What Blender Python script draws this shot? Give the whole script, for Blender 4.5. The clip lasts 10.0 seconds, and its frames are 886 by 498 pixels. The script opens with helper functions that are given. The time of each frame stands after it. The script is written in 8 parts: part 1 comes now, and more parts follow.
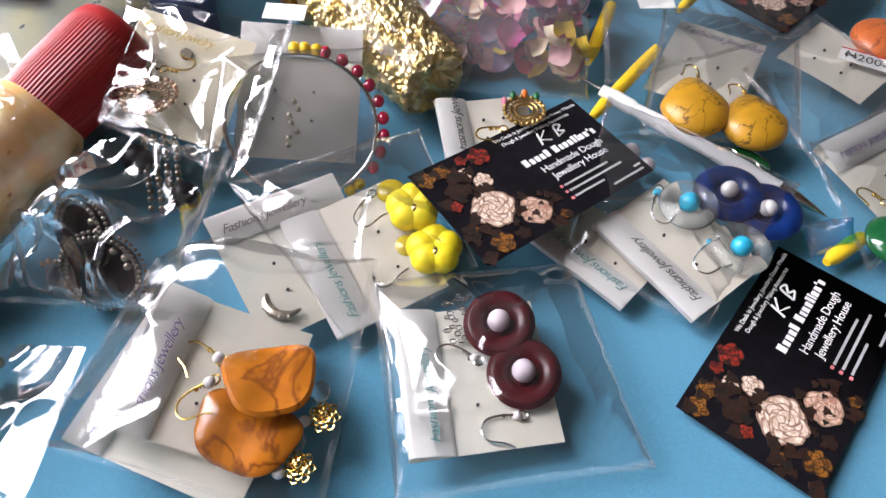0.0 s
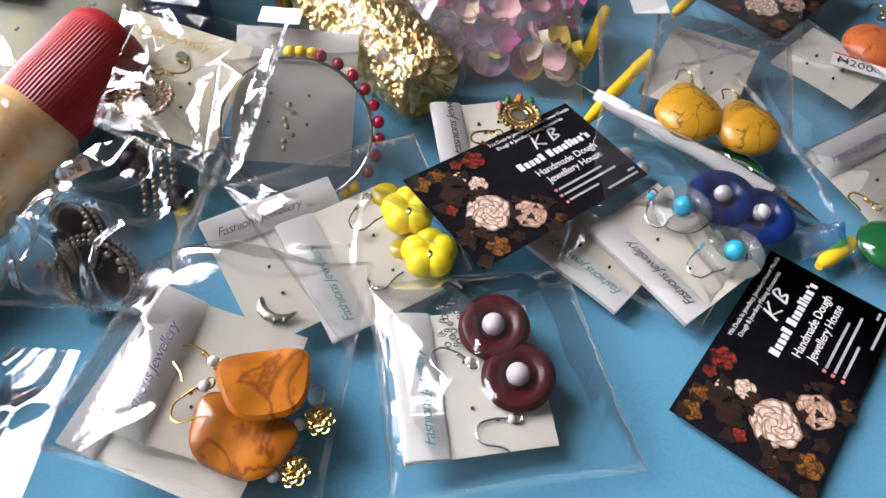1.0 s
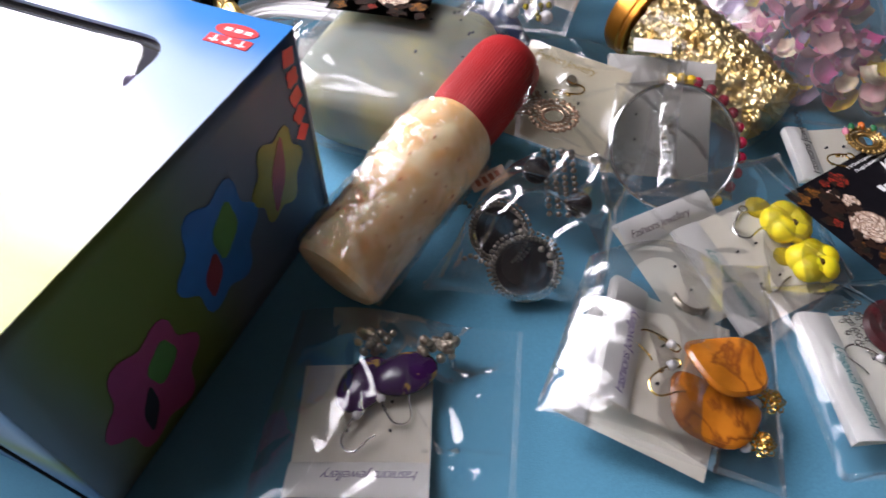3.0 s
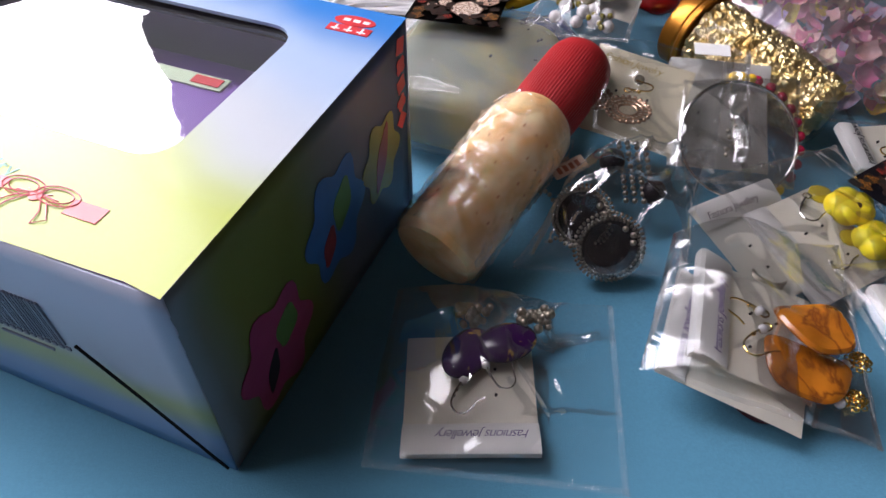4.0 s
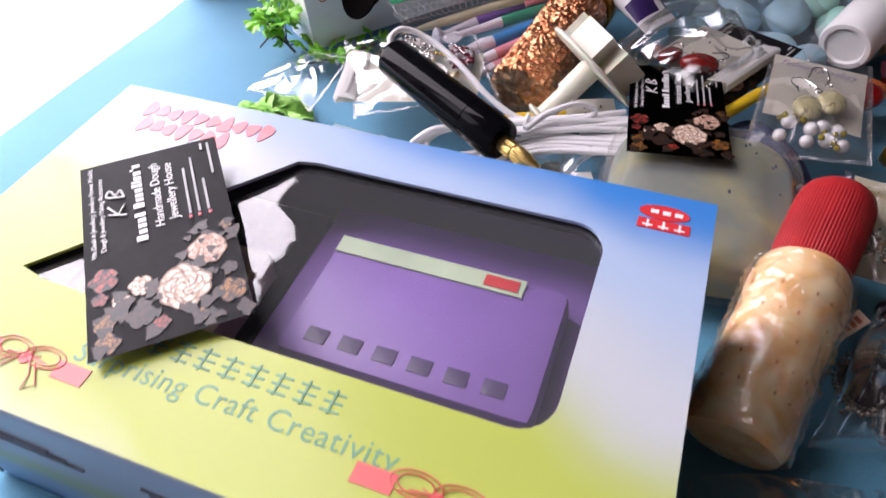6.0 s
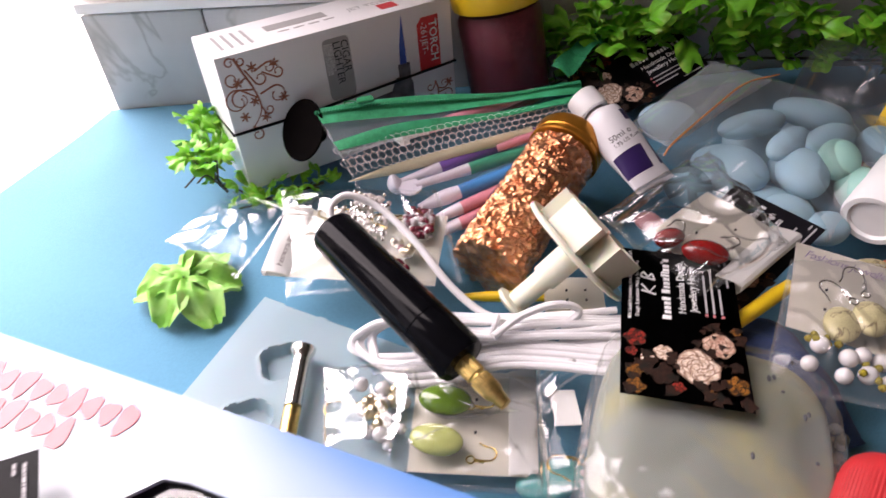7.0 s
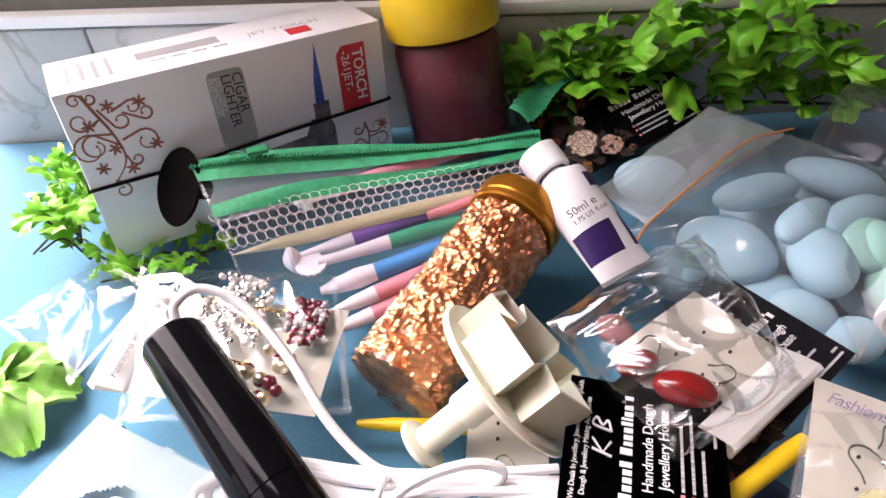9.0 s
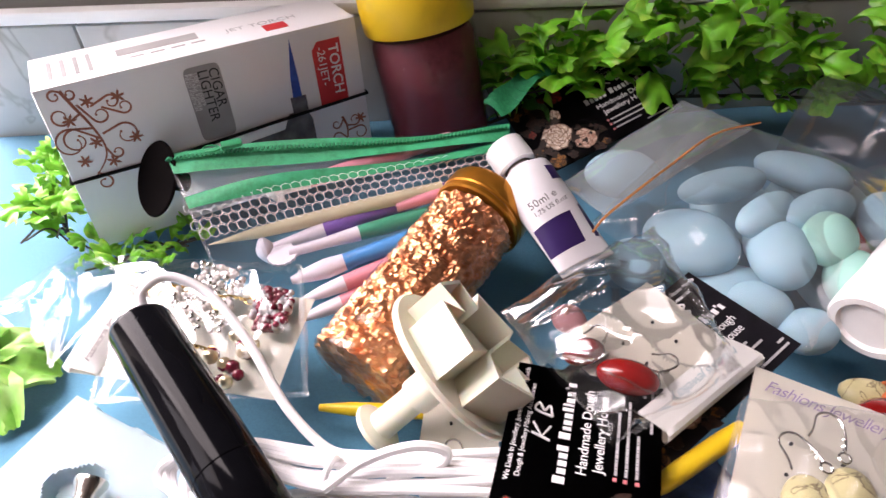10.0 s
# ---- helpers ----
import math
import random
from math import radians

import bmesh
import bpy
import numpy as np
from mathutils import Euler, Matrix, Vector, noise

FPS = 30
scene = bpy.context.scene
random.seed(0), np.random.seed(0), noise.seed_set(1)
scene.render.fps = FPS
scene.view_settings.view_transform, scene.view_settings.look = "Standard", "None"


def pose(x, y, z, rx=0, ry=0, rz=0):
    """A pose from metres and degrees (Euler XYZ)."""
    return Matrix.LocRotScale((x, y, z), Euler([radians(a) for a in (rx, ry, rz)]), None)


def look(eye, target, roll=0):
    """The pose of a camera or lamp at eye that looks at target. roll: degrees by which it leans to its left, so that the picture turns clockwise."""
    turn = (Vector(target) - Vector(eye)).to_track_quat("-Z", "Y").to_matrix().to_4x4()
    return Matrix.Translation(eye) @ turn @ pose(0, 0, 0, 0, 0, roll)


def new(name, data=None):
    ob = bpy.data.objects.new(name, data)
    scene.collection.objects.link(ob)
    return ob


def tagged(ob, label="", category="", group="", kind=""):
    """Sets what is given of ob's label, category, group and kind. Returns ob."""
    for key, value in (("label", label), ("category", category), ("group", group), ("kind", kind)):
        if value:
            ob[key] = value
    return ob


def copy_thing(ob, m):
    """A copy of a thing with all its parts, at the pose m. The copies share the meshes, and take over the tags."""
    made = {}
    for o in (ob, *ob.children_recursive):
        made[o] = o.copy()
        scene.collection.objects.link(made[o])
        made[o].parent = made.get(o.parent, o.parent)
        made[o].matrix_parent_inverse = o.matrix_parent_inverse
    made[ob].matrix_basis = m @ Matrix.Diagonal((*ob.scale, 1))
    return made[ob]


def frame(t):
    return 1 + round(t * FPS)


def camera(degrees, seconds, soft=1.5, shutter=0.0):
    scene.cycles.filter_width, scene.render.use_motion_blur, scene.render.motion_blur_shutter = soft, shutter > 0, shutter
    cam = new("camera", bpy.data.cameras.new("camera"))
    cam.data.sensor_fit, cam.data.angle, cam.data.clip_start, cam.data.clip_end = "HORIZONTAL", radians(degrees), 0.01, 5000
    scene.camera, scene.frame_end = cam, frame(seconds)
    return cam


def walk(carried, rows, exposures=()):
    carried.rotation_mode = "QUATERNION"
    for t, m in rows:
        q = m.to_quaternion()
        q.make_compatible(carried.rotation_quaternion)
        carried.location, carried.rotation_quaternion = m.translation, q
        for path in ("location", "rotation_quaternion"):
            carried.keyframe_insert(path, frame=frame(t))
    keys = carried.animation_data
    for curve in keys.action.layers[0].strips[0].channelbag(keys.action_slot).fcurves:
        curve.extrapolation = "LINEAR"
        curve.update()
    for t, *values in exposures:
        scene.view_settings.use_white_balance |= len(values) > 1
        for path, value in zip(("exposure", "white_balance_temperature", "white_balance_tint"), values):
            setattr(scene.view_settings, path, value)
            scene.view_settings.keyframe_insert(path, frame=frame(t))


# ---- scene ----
cam = camera(68.0, 10.0, soft=1.5, shutter=0.2)
PATH = [
    (0, (-0.002, 0.038, 0.221), (-0.054, 1.2, -1.407), 0.1),
    (0.5, (-0.004, 0.034, 0.223), (-0.045, 1.21, -1.394), 0.5),
    (1, (-0.002, 0.038, 0.222), (-0.039, 1.205, -1.401), 0.8),
    (1.5, (-0.001, 0.039, 0.22), (-0.033, 1.209, -1.402), 0.9),
    (2, (-0.034, 0.035, 0.222), (-0.088, 1.213, -1.394), 0.8),
    (2.5, (-0.095, 0.019, 0.236), (-0.218, 1.194, -1.378), -1.4),
    (3, (-0.152, -0.001, 0.240), (-0.283, 1.228, -1.332), -0.2),
    (3.2, (-0.173, -0.014, 0.23), (-0.26, 1.289, -1.284), 2.2),
    (4.3, (-0.192, -0.04, 0.235), (-0.323, 1.314, -1.231), -0.4),
    (4.5, (-0.192, -0.041, 0.237), (-0.326, 1.324, -1.219), -0.5),
    (5, (-0.209, -0.038, 0.242), (-0.34, 1.339, -1.203), -0.5),
    (5.5, (-0.265, -0.02, 0.257), (-0.465, 1.346, -1.191), -2.2),
    (5.7, (-0.294, -0.005, 0.264), (-0.488, 1.329, -1.214), -4.3),
    (6.8, (-0.314, 0.121, 0.28), (-0.411, 1.507, -1.159), -1.2),
    (7, (-0.3, 0.143, 0.279), (-0.414, 1.561, -1.127), -1.3),
    (7.5, (-0.275, 0.194, 0.265), (-0.355, 1.611, -1.144), -0.5),
    (8, (-0.266, 0.218, 0.255), (-0.395, 1.602, -1.183), -1.7),
    (8.5, (-0.261, 0.232, 0.25), (-0.385, 1.678, -1.126), -1.5),
    (9, (-0.262, 0.237, 0.243), (-0.4, 1.684, -1.131), -0.4),
    (9.5, (-0.262, 0.237, 0.242), (-0.403, 1.669, -1.148), -0.4),
    (10, (-0.238, 0.233, 0.248), (-0.425, 1.659, -1.142), -1.5),
]
EXPOSURES = [(0.0, 1.42, 6250, 15), (1.5, 1.40, 6250, 15), (2.5, 1.62, 6250, 16), (3.0, 0.90, 6250, 17), (4.3, 0.57, 6250, 20), (5.0, 0.60, 6250, 21), (5.5, 0.27, 6300, 25), (5.7, 0.28, 6300, 25), (6.8, 0.44, 6900, 25), (7.0, 0.59, 6900, 25), (7.5, 0.89, 6900, 26), (8.5, 1.02, 6900, 25), (9.0, 1.18, 6900, 25), (10.0, 1.18, 6900, 25)]
walk(cam, [(t, look(eye, target, roll)) for t, eye, target, roll in PATH], EXPOSURES)

# ---- daylight: a doorway on one side lets in sky and sun ----
world = bpy.data.worlds.new("sky")
scene.world = world
world.use_nodes = True
wn = world.node_tree.nodes
sky = wn.new("ShaderNodeTexSky")
sky.sky_type, sky.sun_disc = "NISHITA", False
sky.sun_elevation, sky.sun_rotation = radians(83), radians(19)
wn["Background"].inputs[1].default_value = 0.12
world.node_tree.links.new(sky.outputs[0], wn["Background"].inputs[0])

SUN_WAY = Vector((-0.040, -0.115, -1.0))
sun = new("sun", bpy.data.lights.new("sun", "SUN"))
sun.data.energy, sun.data.angle, sun.data.color = 4.5, radians(0.6), (1.0, 0.95, 0.86)
sun.rotation_euler = SUN_WAY.to_track_quat("-Z", "Y").to_euler()

# the open doorway in the back wall, past the skirting's end
door_light = new("doorway_daylight", bpy.data.lights.new("doorway_daylight", "AREA"))
door_light.data.shape, door_light.data.size, door_light.data.size_y = "RECTANGLE", 1.2, 1.95
door_light.data.energy, door_light.data.color = 66.0, (1.0, 0.97, 0.975)
door_light.matrix_world = look((-1.16, 0.62, 1.02), (-0.95, -0.4, 0.75))

# added side lamp that evens out the daylight; no window is known there
side_light = new("window_daylight", bpy.data.lights.new("window_daylight", "AREA"))
side_light.data.shape, side_light.data.size, side_light.data.size_y = "RECTANGLE", 1.5, 1.4
side_light.data.energy, side_light.data.color = 23.0, (1.0, 0.975, 0.97)
side_light.matrix_world = look((-2.47, 0.0, 1.85), (-0.2, 0.25, 0.1))

# ---- materials ----
def mat(name, col, rough=0.5, metal=0.0, var=0.12, scale=90.0, bump=0.12, bscale=600.0, col2=None, mix_scale=25.0, mix_at=0.55, trans=0.0, sss=0.0, coat=0.0, sheen=0.0, ior=1.45, mix_w=0.08, vein=False):
    m = bpy.data.materials.new(name)
    m.use_nodes = True
    nt = m.node_tree
    n, l = nt.nodes, nt.links
    b = n["Principled BSDF"]
    tc = n.new("ShaderNodeTexCoord")
    fine = n.new("ShaderNodeTexNoise")
    fine.inputs["Scale"].default_value, fine.inputs["Detail"].default_value = scale, 6
    l.new(tc.outputs["Object"], fine.inputs["Vector"])
    ramp = n.new("ShaderNodeValToRGB")
    ramp.color_ramp.elements[0].position, ramp.color_ramp.elements[1].position = 0.3, 0.72
    ramp.color_ramp.elements[0].color = (*[max(0, c * (1 - var)) for c in col], 1)
    ramp.color_ramp.elements[1].color = (*[min(1, c * (1 + var)) for c in col], 1)
    l.new(fine.outputs[0], ramp.inputs[0])
    out = ramp.outputs[0]
    if col2:
        big = n.new("ShaderNodeTexNoise")
        big.inputs["Scale"].default_value, big.inputs["Detail"].default_value, big.inputs["Distortion"].default_value = mix_scale, 5, 0.6
        l.new(tc.outputs["Object"], big.inputs["Vector"])
        cut = n.new("ShaderNodeValToRGB")
        cut.color_ramp.elements[0].position, cut.color_ramp.elements[1].position = mix_at - mix_w, mix_at + mix_w
        if vein:
            cut.color_ramp.elements[0].position, cut.color_ramp.elements[1].position = 0.5 - mix_w, 0.5
            cut.color_ramp.elements.new(0.5 + mix_w).color = (0, 0, 0, 1)
        l.new(big.outputs[0], cut.inputs[0])
        mx = n.new("ShaderNodeMix")
        mx.data_type = "RGBA"
        l.new(cut.outputs[0], mx.inputs[0])
        l.new(out, mx.inputs[6])
        mx.inputs[7].default_value = (*col2, 1)
        out = mx.outputs[2]
    l.new(out, b.inputs["Base Color"])
    b.inputs["Roughness"].default_value, b.inputs["Metallic"].default_value = rough, metal
    b.inputs["Transmission Weight"].default_value, b.inputs["IOR"].default_value = trans, ior
    b.inputs["Coat Weight"].default_value, b.inputs["Sheen Weight"].default_value = coat, sheen
    if sss:
        b.inputs["Subsurface Weight"].default_value, b.inputs["Subsurface Scale"].default_value = sss, 0.004
    if bump:
        bn = n.new("ShaderNodeTexNoise")
        bn.inputs["Scale"].default_value, bn.inputs["Detail"].default_value = bscale, 4
        l.new(tc.outputs["Object"], bn.inputs["Vector"])
        bp = n.new("ShaderNodeBump")
        bp.inputs["Strength"].default_value, bp.inputs["Distance"].default_value = bump, 0.0006
        l.new(bn.outputs[0], bp.inputs["Height"])
        l.new(bp.outputs[0], b.inputs["Normal"])
    return m


def film(name, tint=(1, 1, 1), gloss=1.0, rough=0.06, crinkle=0.35, cscale=60.0, milk=0.03, milk_col=(0.9, 0.92, 0.95), cap=0.32):
    """Clear plastic film: lets light pass, mirrors at grazing angles and on its crinkles."""
    m = bpy.data.materials.new(name)
    m.use_nodes = True
    nt = m.node_tree
    n, l = nt.nodes, nt.links
    n.remove(n["Principled BSDF"])
    tc = n.new("ShaderNodeTexCoord")
    nz = n.new("ShaderNodeTexNoise")
    nz.inputs["Scale"].default_value, nz.inputs["Detail"].default_value, nz.inputs["Distortion"].default_value = cscale, 3, 1.2
    l.new(tc.outputs["Object"], nz.inputs["Vector"])
    bp = n.new("ShaderNodeBump")
    bp.inputs["Strength"].default_value, bp.inputs["Distance"].default_value = crinkle, 0.002
    l.new(nz.outputs[0], bp.inputs["Height"])
    fr = n.new("ShaderNodeFresnel")
    fr.inputs["IOR"].default_value = 1.42
    k = n.new("ShaderNodeMath")
    k.operation, k.use_clamp = "MULTIPLY", True
    k.inputs[1].default_value = 1.15 * gloss
    l.new(fr.outputs[0], k.inputs[0])
    top = n.new("ShaderNodeMath")
    top.operation = "MINIMUM"
    top.inputs[1].default_value = cap
    l.new(k.outputs[0], top.inputs[0])
    k = top
    tr = n.new("ShaderNodeBsdfTransparent")
    tr.inputs[0].default_value = (*tint, 1)
    df = n.new("ShaderNodeBsdfDiffuse")
    df.inputs[0].default_value = (*milk_col, 1)
    gl = n.new("ShaderNodeBsdfGlossy")
    gl.inputs["Roughness"].default_value = rough
    l.new(bp.outputs[0], gl.inputs["Normal"])
    m1 = n.new("ShaderNodeMixShader")
    m1.inputs[0].default_value = milk
    l.new(tr.outputs[0], m1.inputs[1])
    l.new(df.outputs[0], m1.inputs[2])
    m2 = n.new("ShaderNodeMixShader")
    l.new(k.outputs[0], m2.inputs[0])
    l.new(m1.outputs[0], m2.inputs[1])
    l.new(gl.outputs[0], m2.inputs[2])
    l.new(m2.outputs[0], n["Material Output"].inputs[0])
    return m


CLOTH = mat("blue_cloth", (0.066, 0.232, 0.355), 0.85, var=0.12, scale=900, bump=0.3, bscale=1600, col2=(0.085, 0.275, 0.41), mix_scale=6, mix_w=0.2, ior=1.4, sheen=0.30)
FILM = film("clear_film", gloss=1.5, cap=0.45, crinkle=0.16, cscale=34, milk=0.008, rough=0.08)
FILM_THIN = film("thin_clear_film", rough=0.12, crinkle=0.12, cscale=35, milk=0.002, gloss=0.6, cap=0.2)
FILM_SOFT = film("soft_clear_film", rough=0.16, crinkle=0.10, cscale=25, milk=0.03, gloss=0.85, cap=0.26)
FILM_CRISP = film("crisp_cellophane", gloss=1.8, cap=0.5, crinkle=0.22, cscale=60, milk=0.006, rough=0.13)
FILM_PETAL = film("hazy_clear_film", gloss=1.1, cap=0.36, crinkle=0.12, cscale=30, milk=0.13, rough=0.12, milk_col=(0.80, 0.80, 0.84))
FILM_PEBBLE = film("pebble_bag_film", gloss=0.95, cap=0.3, crinkle=0.16, cscale=30, milk=0.06, rough=0.13, milk_col=(0.78, 0.86, 0.90))
SMOKY = film("smoky_rigid_plastic", (0.80, 0.80, 0.82), gloss=1.0, crinkle=0.04, cscale=60, milk=0.05, rough=0.05, milk_col=(0.5, 0.5, 0.52))
FILM_MILKY = film("milky_film", crinkle=0.15, cscale=30, milk=0.08)
FILM_FLAP = film("cloudy_flap_film", gloss=0.8, crinkle=0.12, cscale=30, milk=0.30, rough=0.16, milk_col=(0.70, 0.78, 0.82))
CLEAR = film("clear_rigid_plastic", gloss=0.8, crinkle=0.04, cscale=60, milk=0.003, rough=0.03)
SEAM = film("welded_seam", crinkle=0.7, cscale=500, milk=0.05, rough=0.12)
CARD_IVORY = mat("ivory_card", (0.82, 0.78, 0.68), 0.55, var=0.05, scale=40, bump=0.06, bscale=900, col2=(0.85, 0.82, 0.75), mix_scale=18, mix_w=0.2)
CARD_WHITE = mat("white_card", (0.84, 0.83, 0.80), 0.5, var=0.03, scale=50, bump=0.05, bscale=900, col2=(0.78, 0.78, 0.77), mix_scale=20, mix_w=0.2)
CARD_CREAM = mat("cream_card", (0.82, 0.76, 0.60), 0.55, var=0.06, scale=40, bump=0.05, bscale=900)
BLACK_CARD = mat("black_printed_card", (0.008, 0.007, 0.010), 0.45, var=0.3, scale=200, bump=0.04, bscale=1200, ior=1.3)
INK_WHITE = mat("white_ink", (0.82, 0.82, 0.82), 0.5, var=0.03, bump=0)
INK_GREY = mat("grey_ink", (0.46, 0.46, 0.47), 0.5, var=0.1, bump=0)
INK_BLACK = mat("black_ink", (0.015, 0.015, 0.018), 0.5, var=0.2, bump=0)
INK_PURPLE = mat("purple_script_ink", (0.13, 0.09, 0.24), 0.5, var=0.2, bump=0)
INK_TEAL = mat("teal_script_ink", (0.06, 0.26, 0.27), 0.5, var=0.2, bump=0)
INK_GOLD = mat("gold_script_ink", (0.55, 0.40, 0.08), 0.35, metal=0.6, var=0.2, bump=0)
INK_RED = mat("red_ink", (0.62, 0.03, 0.035), 0.45, var=0.1, bump=0)
INK_BROWN = mat("russet_ink", (0.36, 0.12, 0.07), 0.5, var=0.2, bump=0)
ROSE_CREAM = mat("printed_cream_petal", (0.72, 0.60, 0.50), 0.45, var=0.3, scale=900, bump=0, col2=(0.44, 0.30, 0.20), mix_scale=420, mix_w=0.12)
ROSE_SHADE = mat("printed_shaded_petal", (0.33, 0.21, 0.155), 0.45, var=0.3, scale=900, bump=0, col2=(0.20, 0.11, 0.07), mix_scale=380, mix_w=0.12)
ROSE_PINK = mat("printed_pink_petal", (0.62, 0.44, 0.34), 0.45, var=0.3, scale=900, bump=0, col2=(0.36, 0.15, 0.10), mix_scale=420, mix_w=0.12)
ROSE_RED = mat("printed_red_petal", (0.26, 0.022, 0.012), 0.45, var=0.5, scale=600, bump=0, col2=(0.05, 0.006, 0.006), mix_scale=260)
ROSE_AMBER = mat("printed_amber_petal", (0.24, 0.095, 0.012), 0.45, var=0.4, scale=600, bump=0, col2=(0.04, 0.014, 0.006), mix_scale=240)
ROSE_DIM = mat("printed_dim_foliage", (0.026, 0.011, 0.007), 0.45, var=0.6, scale=600, bump=0, col2=(0.008, 0.008, 0.006), mix_scale=260)
GOLD = mat("polished_gold_metal", (0.83, 0.58, 0.18), 0.24, metal=1.0, var=0.12, scale=300, bump=0.05)
GOLD_LEAF = mat("crumpled_gold_leaf", (0.84, 0.67, 0.36), 0.32, metal=1.0, var=0.25, scale=220, bump=0.35, bscale=700, col2=(0.58, 0.40, 0.14), mix_scale=120)
COPPER_LEAF = mat("crumpled_copper_leaf", (0.88, 0.42, 0.22), 0.30, metal=1.0, var=0.25, scale=260, bump=0.45, bscale=900, col2=(0.66, 0.25, 0.11), mix_scale=140)
ANTIQUE = mat("antique_silver_metal", (0.36, 0.32, 0.26), 0.35, metal=1.0, var=0.35, scale=500, bump=0.2)
DULL_SILVER = mat("tarnished_silver", (0.22, 0.20, 0.17), 0.34, metal=1.0, var=0.4, scale=500, bump=0.1)
SILVER = mat("silver_wire", (0.78, 0.77, 0.74), 0.2, metal=1.0, var=0.08, scale=300, bump=0.03)
STEEL = mat("turned_steel", (0.62, 0.60, 0.56), 0.24, metal=1.0, var=0.08, scale=500, bump=0.04)
BRASS = mat("knurled_brass", (0.66, 0.46, 0.16), 0.3, metal=1.0, var=0.2, scale=400, bump=0.2, bscale=1500)
PEARL = mat("pearl", (0.64, 0.62, 0.60), 0.22, var=0.05, bump=0, coat=0.6, col2=(0.56, 0.56, 0.60), mix_scale=200, mix_w=0.2)
PEARL_GREY = mat("grey_pearl", (0.45, 0.42, 0.44), 0.25, var=0.1, bump=0, coat=0.6)
BLACK_GLOSS = mat("black_glossy_plastic", (0.003, 0.003, 0.004), 0.10, var=0.2, scale=120, bump=0.01, ior=1.17)
BLACK_MATT = mat("black_matt", (0.005, 0.005, 0.006), 0.65, var=0.2, bump=0.1, ior=1.25)
CABLE = mat("white_cable_sheath", (0.80, 0.79, 0.80), 0.42, var=0.04, bump=0.05)
IVORY_PLASTIC = mat("ivory_moulded_plastic", (0.74, 0.73, 0.60), 0.38, var=0.04, scale=60, bump=0.06, sss=0.15)
WHITE_PLASTIC = mat("white_plastic", (0.82, 0.82, 0.82), 0.35, var=0.03, bump=0.04)
YELLOW_PLASTIC = mat("yellow_plastic", (0.82, 0.56, 0.02), 0.35, var=0.08, scale=40, bump=0.06, col2=(0.70, 0.44, 0.015), mix_scale=30)
RED_CAP = mat("red_cap_plastic", (0.36, 0.016, 0.018), 0.42, var=0.12, scale=60, bump=0.08, col2=(0.29, 0.012, 0.014), mix_scale=35)
MAROON_POWDER = mat("maroon_powder", (0.15, 0.022, 0.035), 0.75, var=0.25, scale=400, bump=0.3, bscale=900, col2=(0.20, 0.035, 0.05), mix_scale=40)
AMBER_LID = mat("amber_metal_lid", (0.52, 0.21, 0.025), 0.28, metal=0.75, var=0.15, scale=80, bump=0.06)
GREEN_ZIP = mat("green_zip_tape", (0.02, 0.30, 0.13), 0.5, var=0.2, scale=500, bump=0.3, bscale=900, col2=(0.03, 0.38, 0.18), mix_scale=60)
LEAF = mat("green_plastic_leaf", (0.15, 0.48, 0.03), 0.36, var=0.3, scale=90, bump=0.2, bscale=250, col2=(0.40, 0.64, 0.08), mix_scale=40, sss=0.15)
LEAF_PALE = mat("pale_green_fabric_leaf", (0.20, 0.50, 0.07), 0.6, var=0.25, scale=120, bump=0.25, bscale=300, col2=(0.32, 0.58, 0.16), mix_scale=50, sss=0.15)
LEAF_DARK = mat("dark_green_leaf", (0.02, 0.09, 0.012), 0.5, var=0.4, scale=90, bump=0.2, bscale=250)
STEM = mat("dark_twig", (0.05, 0.045, 0.03), 0.6, var=0.3, bump=0.2)
STONE_BLUE = mat("powder_blue_pebble", (0.29, 0.48, 0.58), 0.65, var=0.06, scale=50, bump=0.06, col2=(0.35, 0.54, 0.62), mix_scale=25, mix_w=0.2, sss=0.1)
STONE_TEAL = mat("pale_teal_pebble", (0.30, 0.56, 0.50), 0.6, var=0.06, scale=50, bump=0.06, sss=0.1)
AMBER_STONE = mat("amber_veined_resin", (0.40, 0.13, 0.010), 0.24, var=0.35, scale=60, bump=0.05, col2=(0.19, 0.055, 0.010), mix_scale=30, mix_w=0.026, vein=True, coat=0.3, sss=0.1)
MAROON_GLOSS = mat("maroon_glazed_clay", (0.042, 0.002, 0.004), 0.3, var=0.4, scale=260, bump=0.06, coat=0.1, ior=1.3)
MAUVE = mat("mauve_matt_bead", (0.47, 0.40, 0.44), 0.65, var=0.06, bump=0.1)
BLUE_GLOSS = mat("navy_glazed_clay", (0.005, 0.022, 0.12), 0.3, var=0.3, scale=160, bump=0.06, coat=0.12, ior=1.35)
CYAN_BEAD = mat("turquoise_bead", (0.02, 0.36, 0.55), 0.3, var=0.1, bump=0.03, coat=0.4)
GLASSY = mat("clear_resin_ring", (0.92, 0.94, 0.92), 0.06, var=0.02, bump=0.02, trans=0.9, ior=1.4)
YELLOW_POM = mat("yellow_clay_flower", (0.80, 0.66, 0.01), 0.5, var=0.12, scale=200, bump=0.2, bscale=500, sss=0.1)
MUSTARD = mat("mustard_stone_dark_veins", (0.47, 0.24, 0.012), 0.4, var=0.15, scale=90, bump=0.05, col2=(0.08, 0.04, 0.01), mix_scale=75, mix_w=0.018, vein=True, coat=0.2)
CREAM_STONE = mat("cream_stone_dark_veins", (0.50, 0.45, 0.24), 0.36, var=0.2, scale=90, bump=0.05, col2=(0.14, 0.10, 0.05), mix_scale=90, mix_w=0.02, vein=True, coat=0.2)
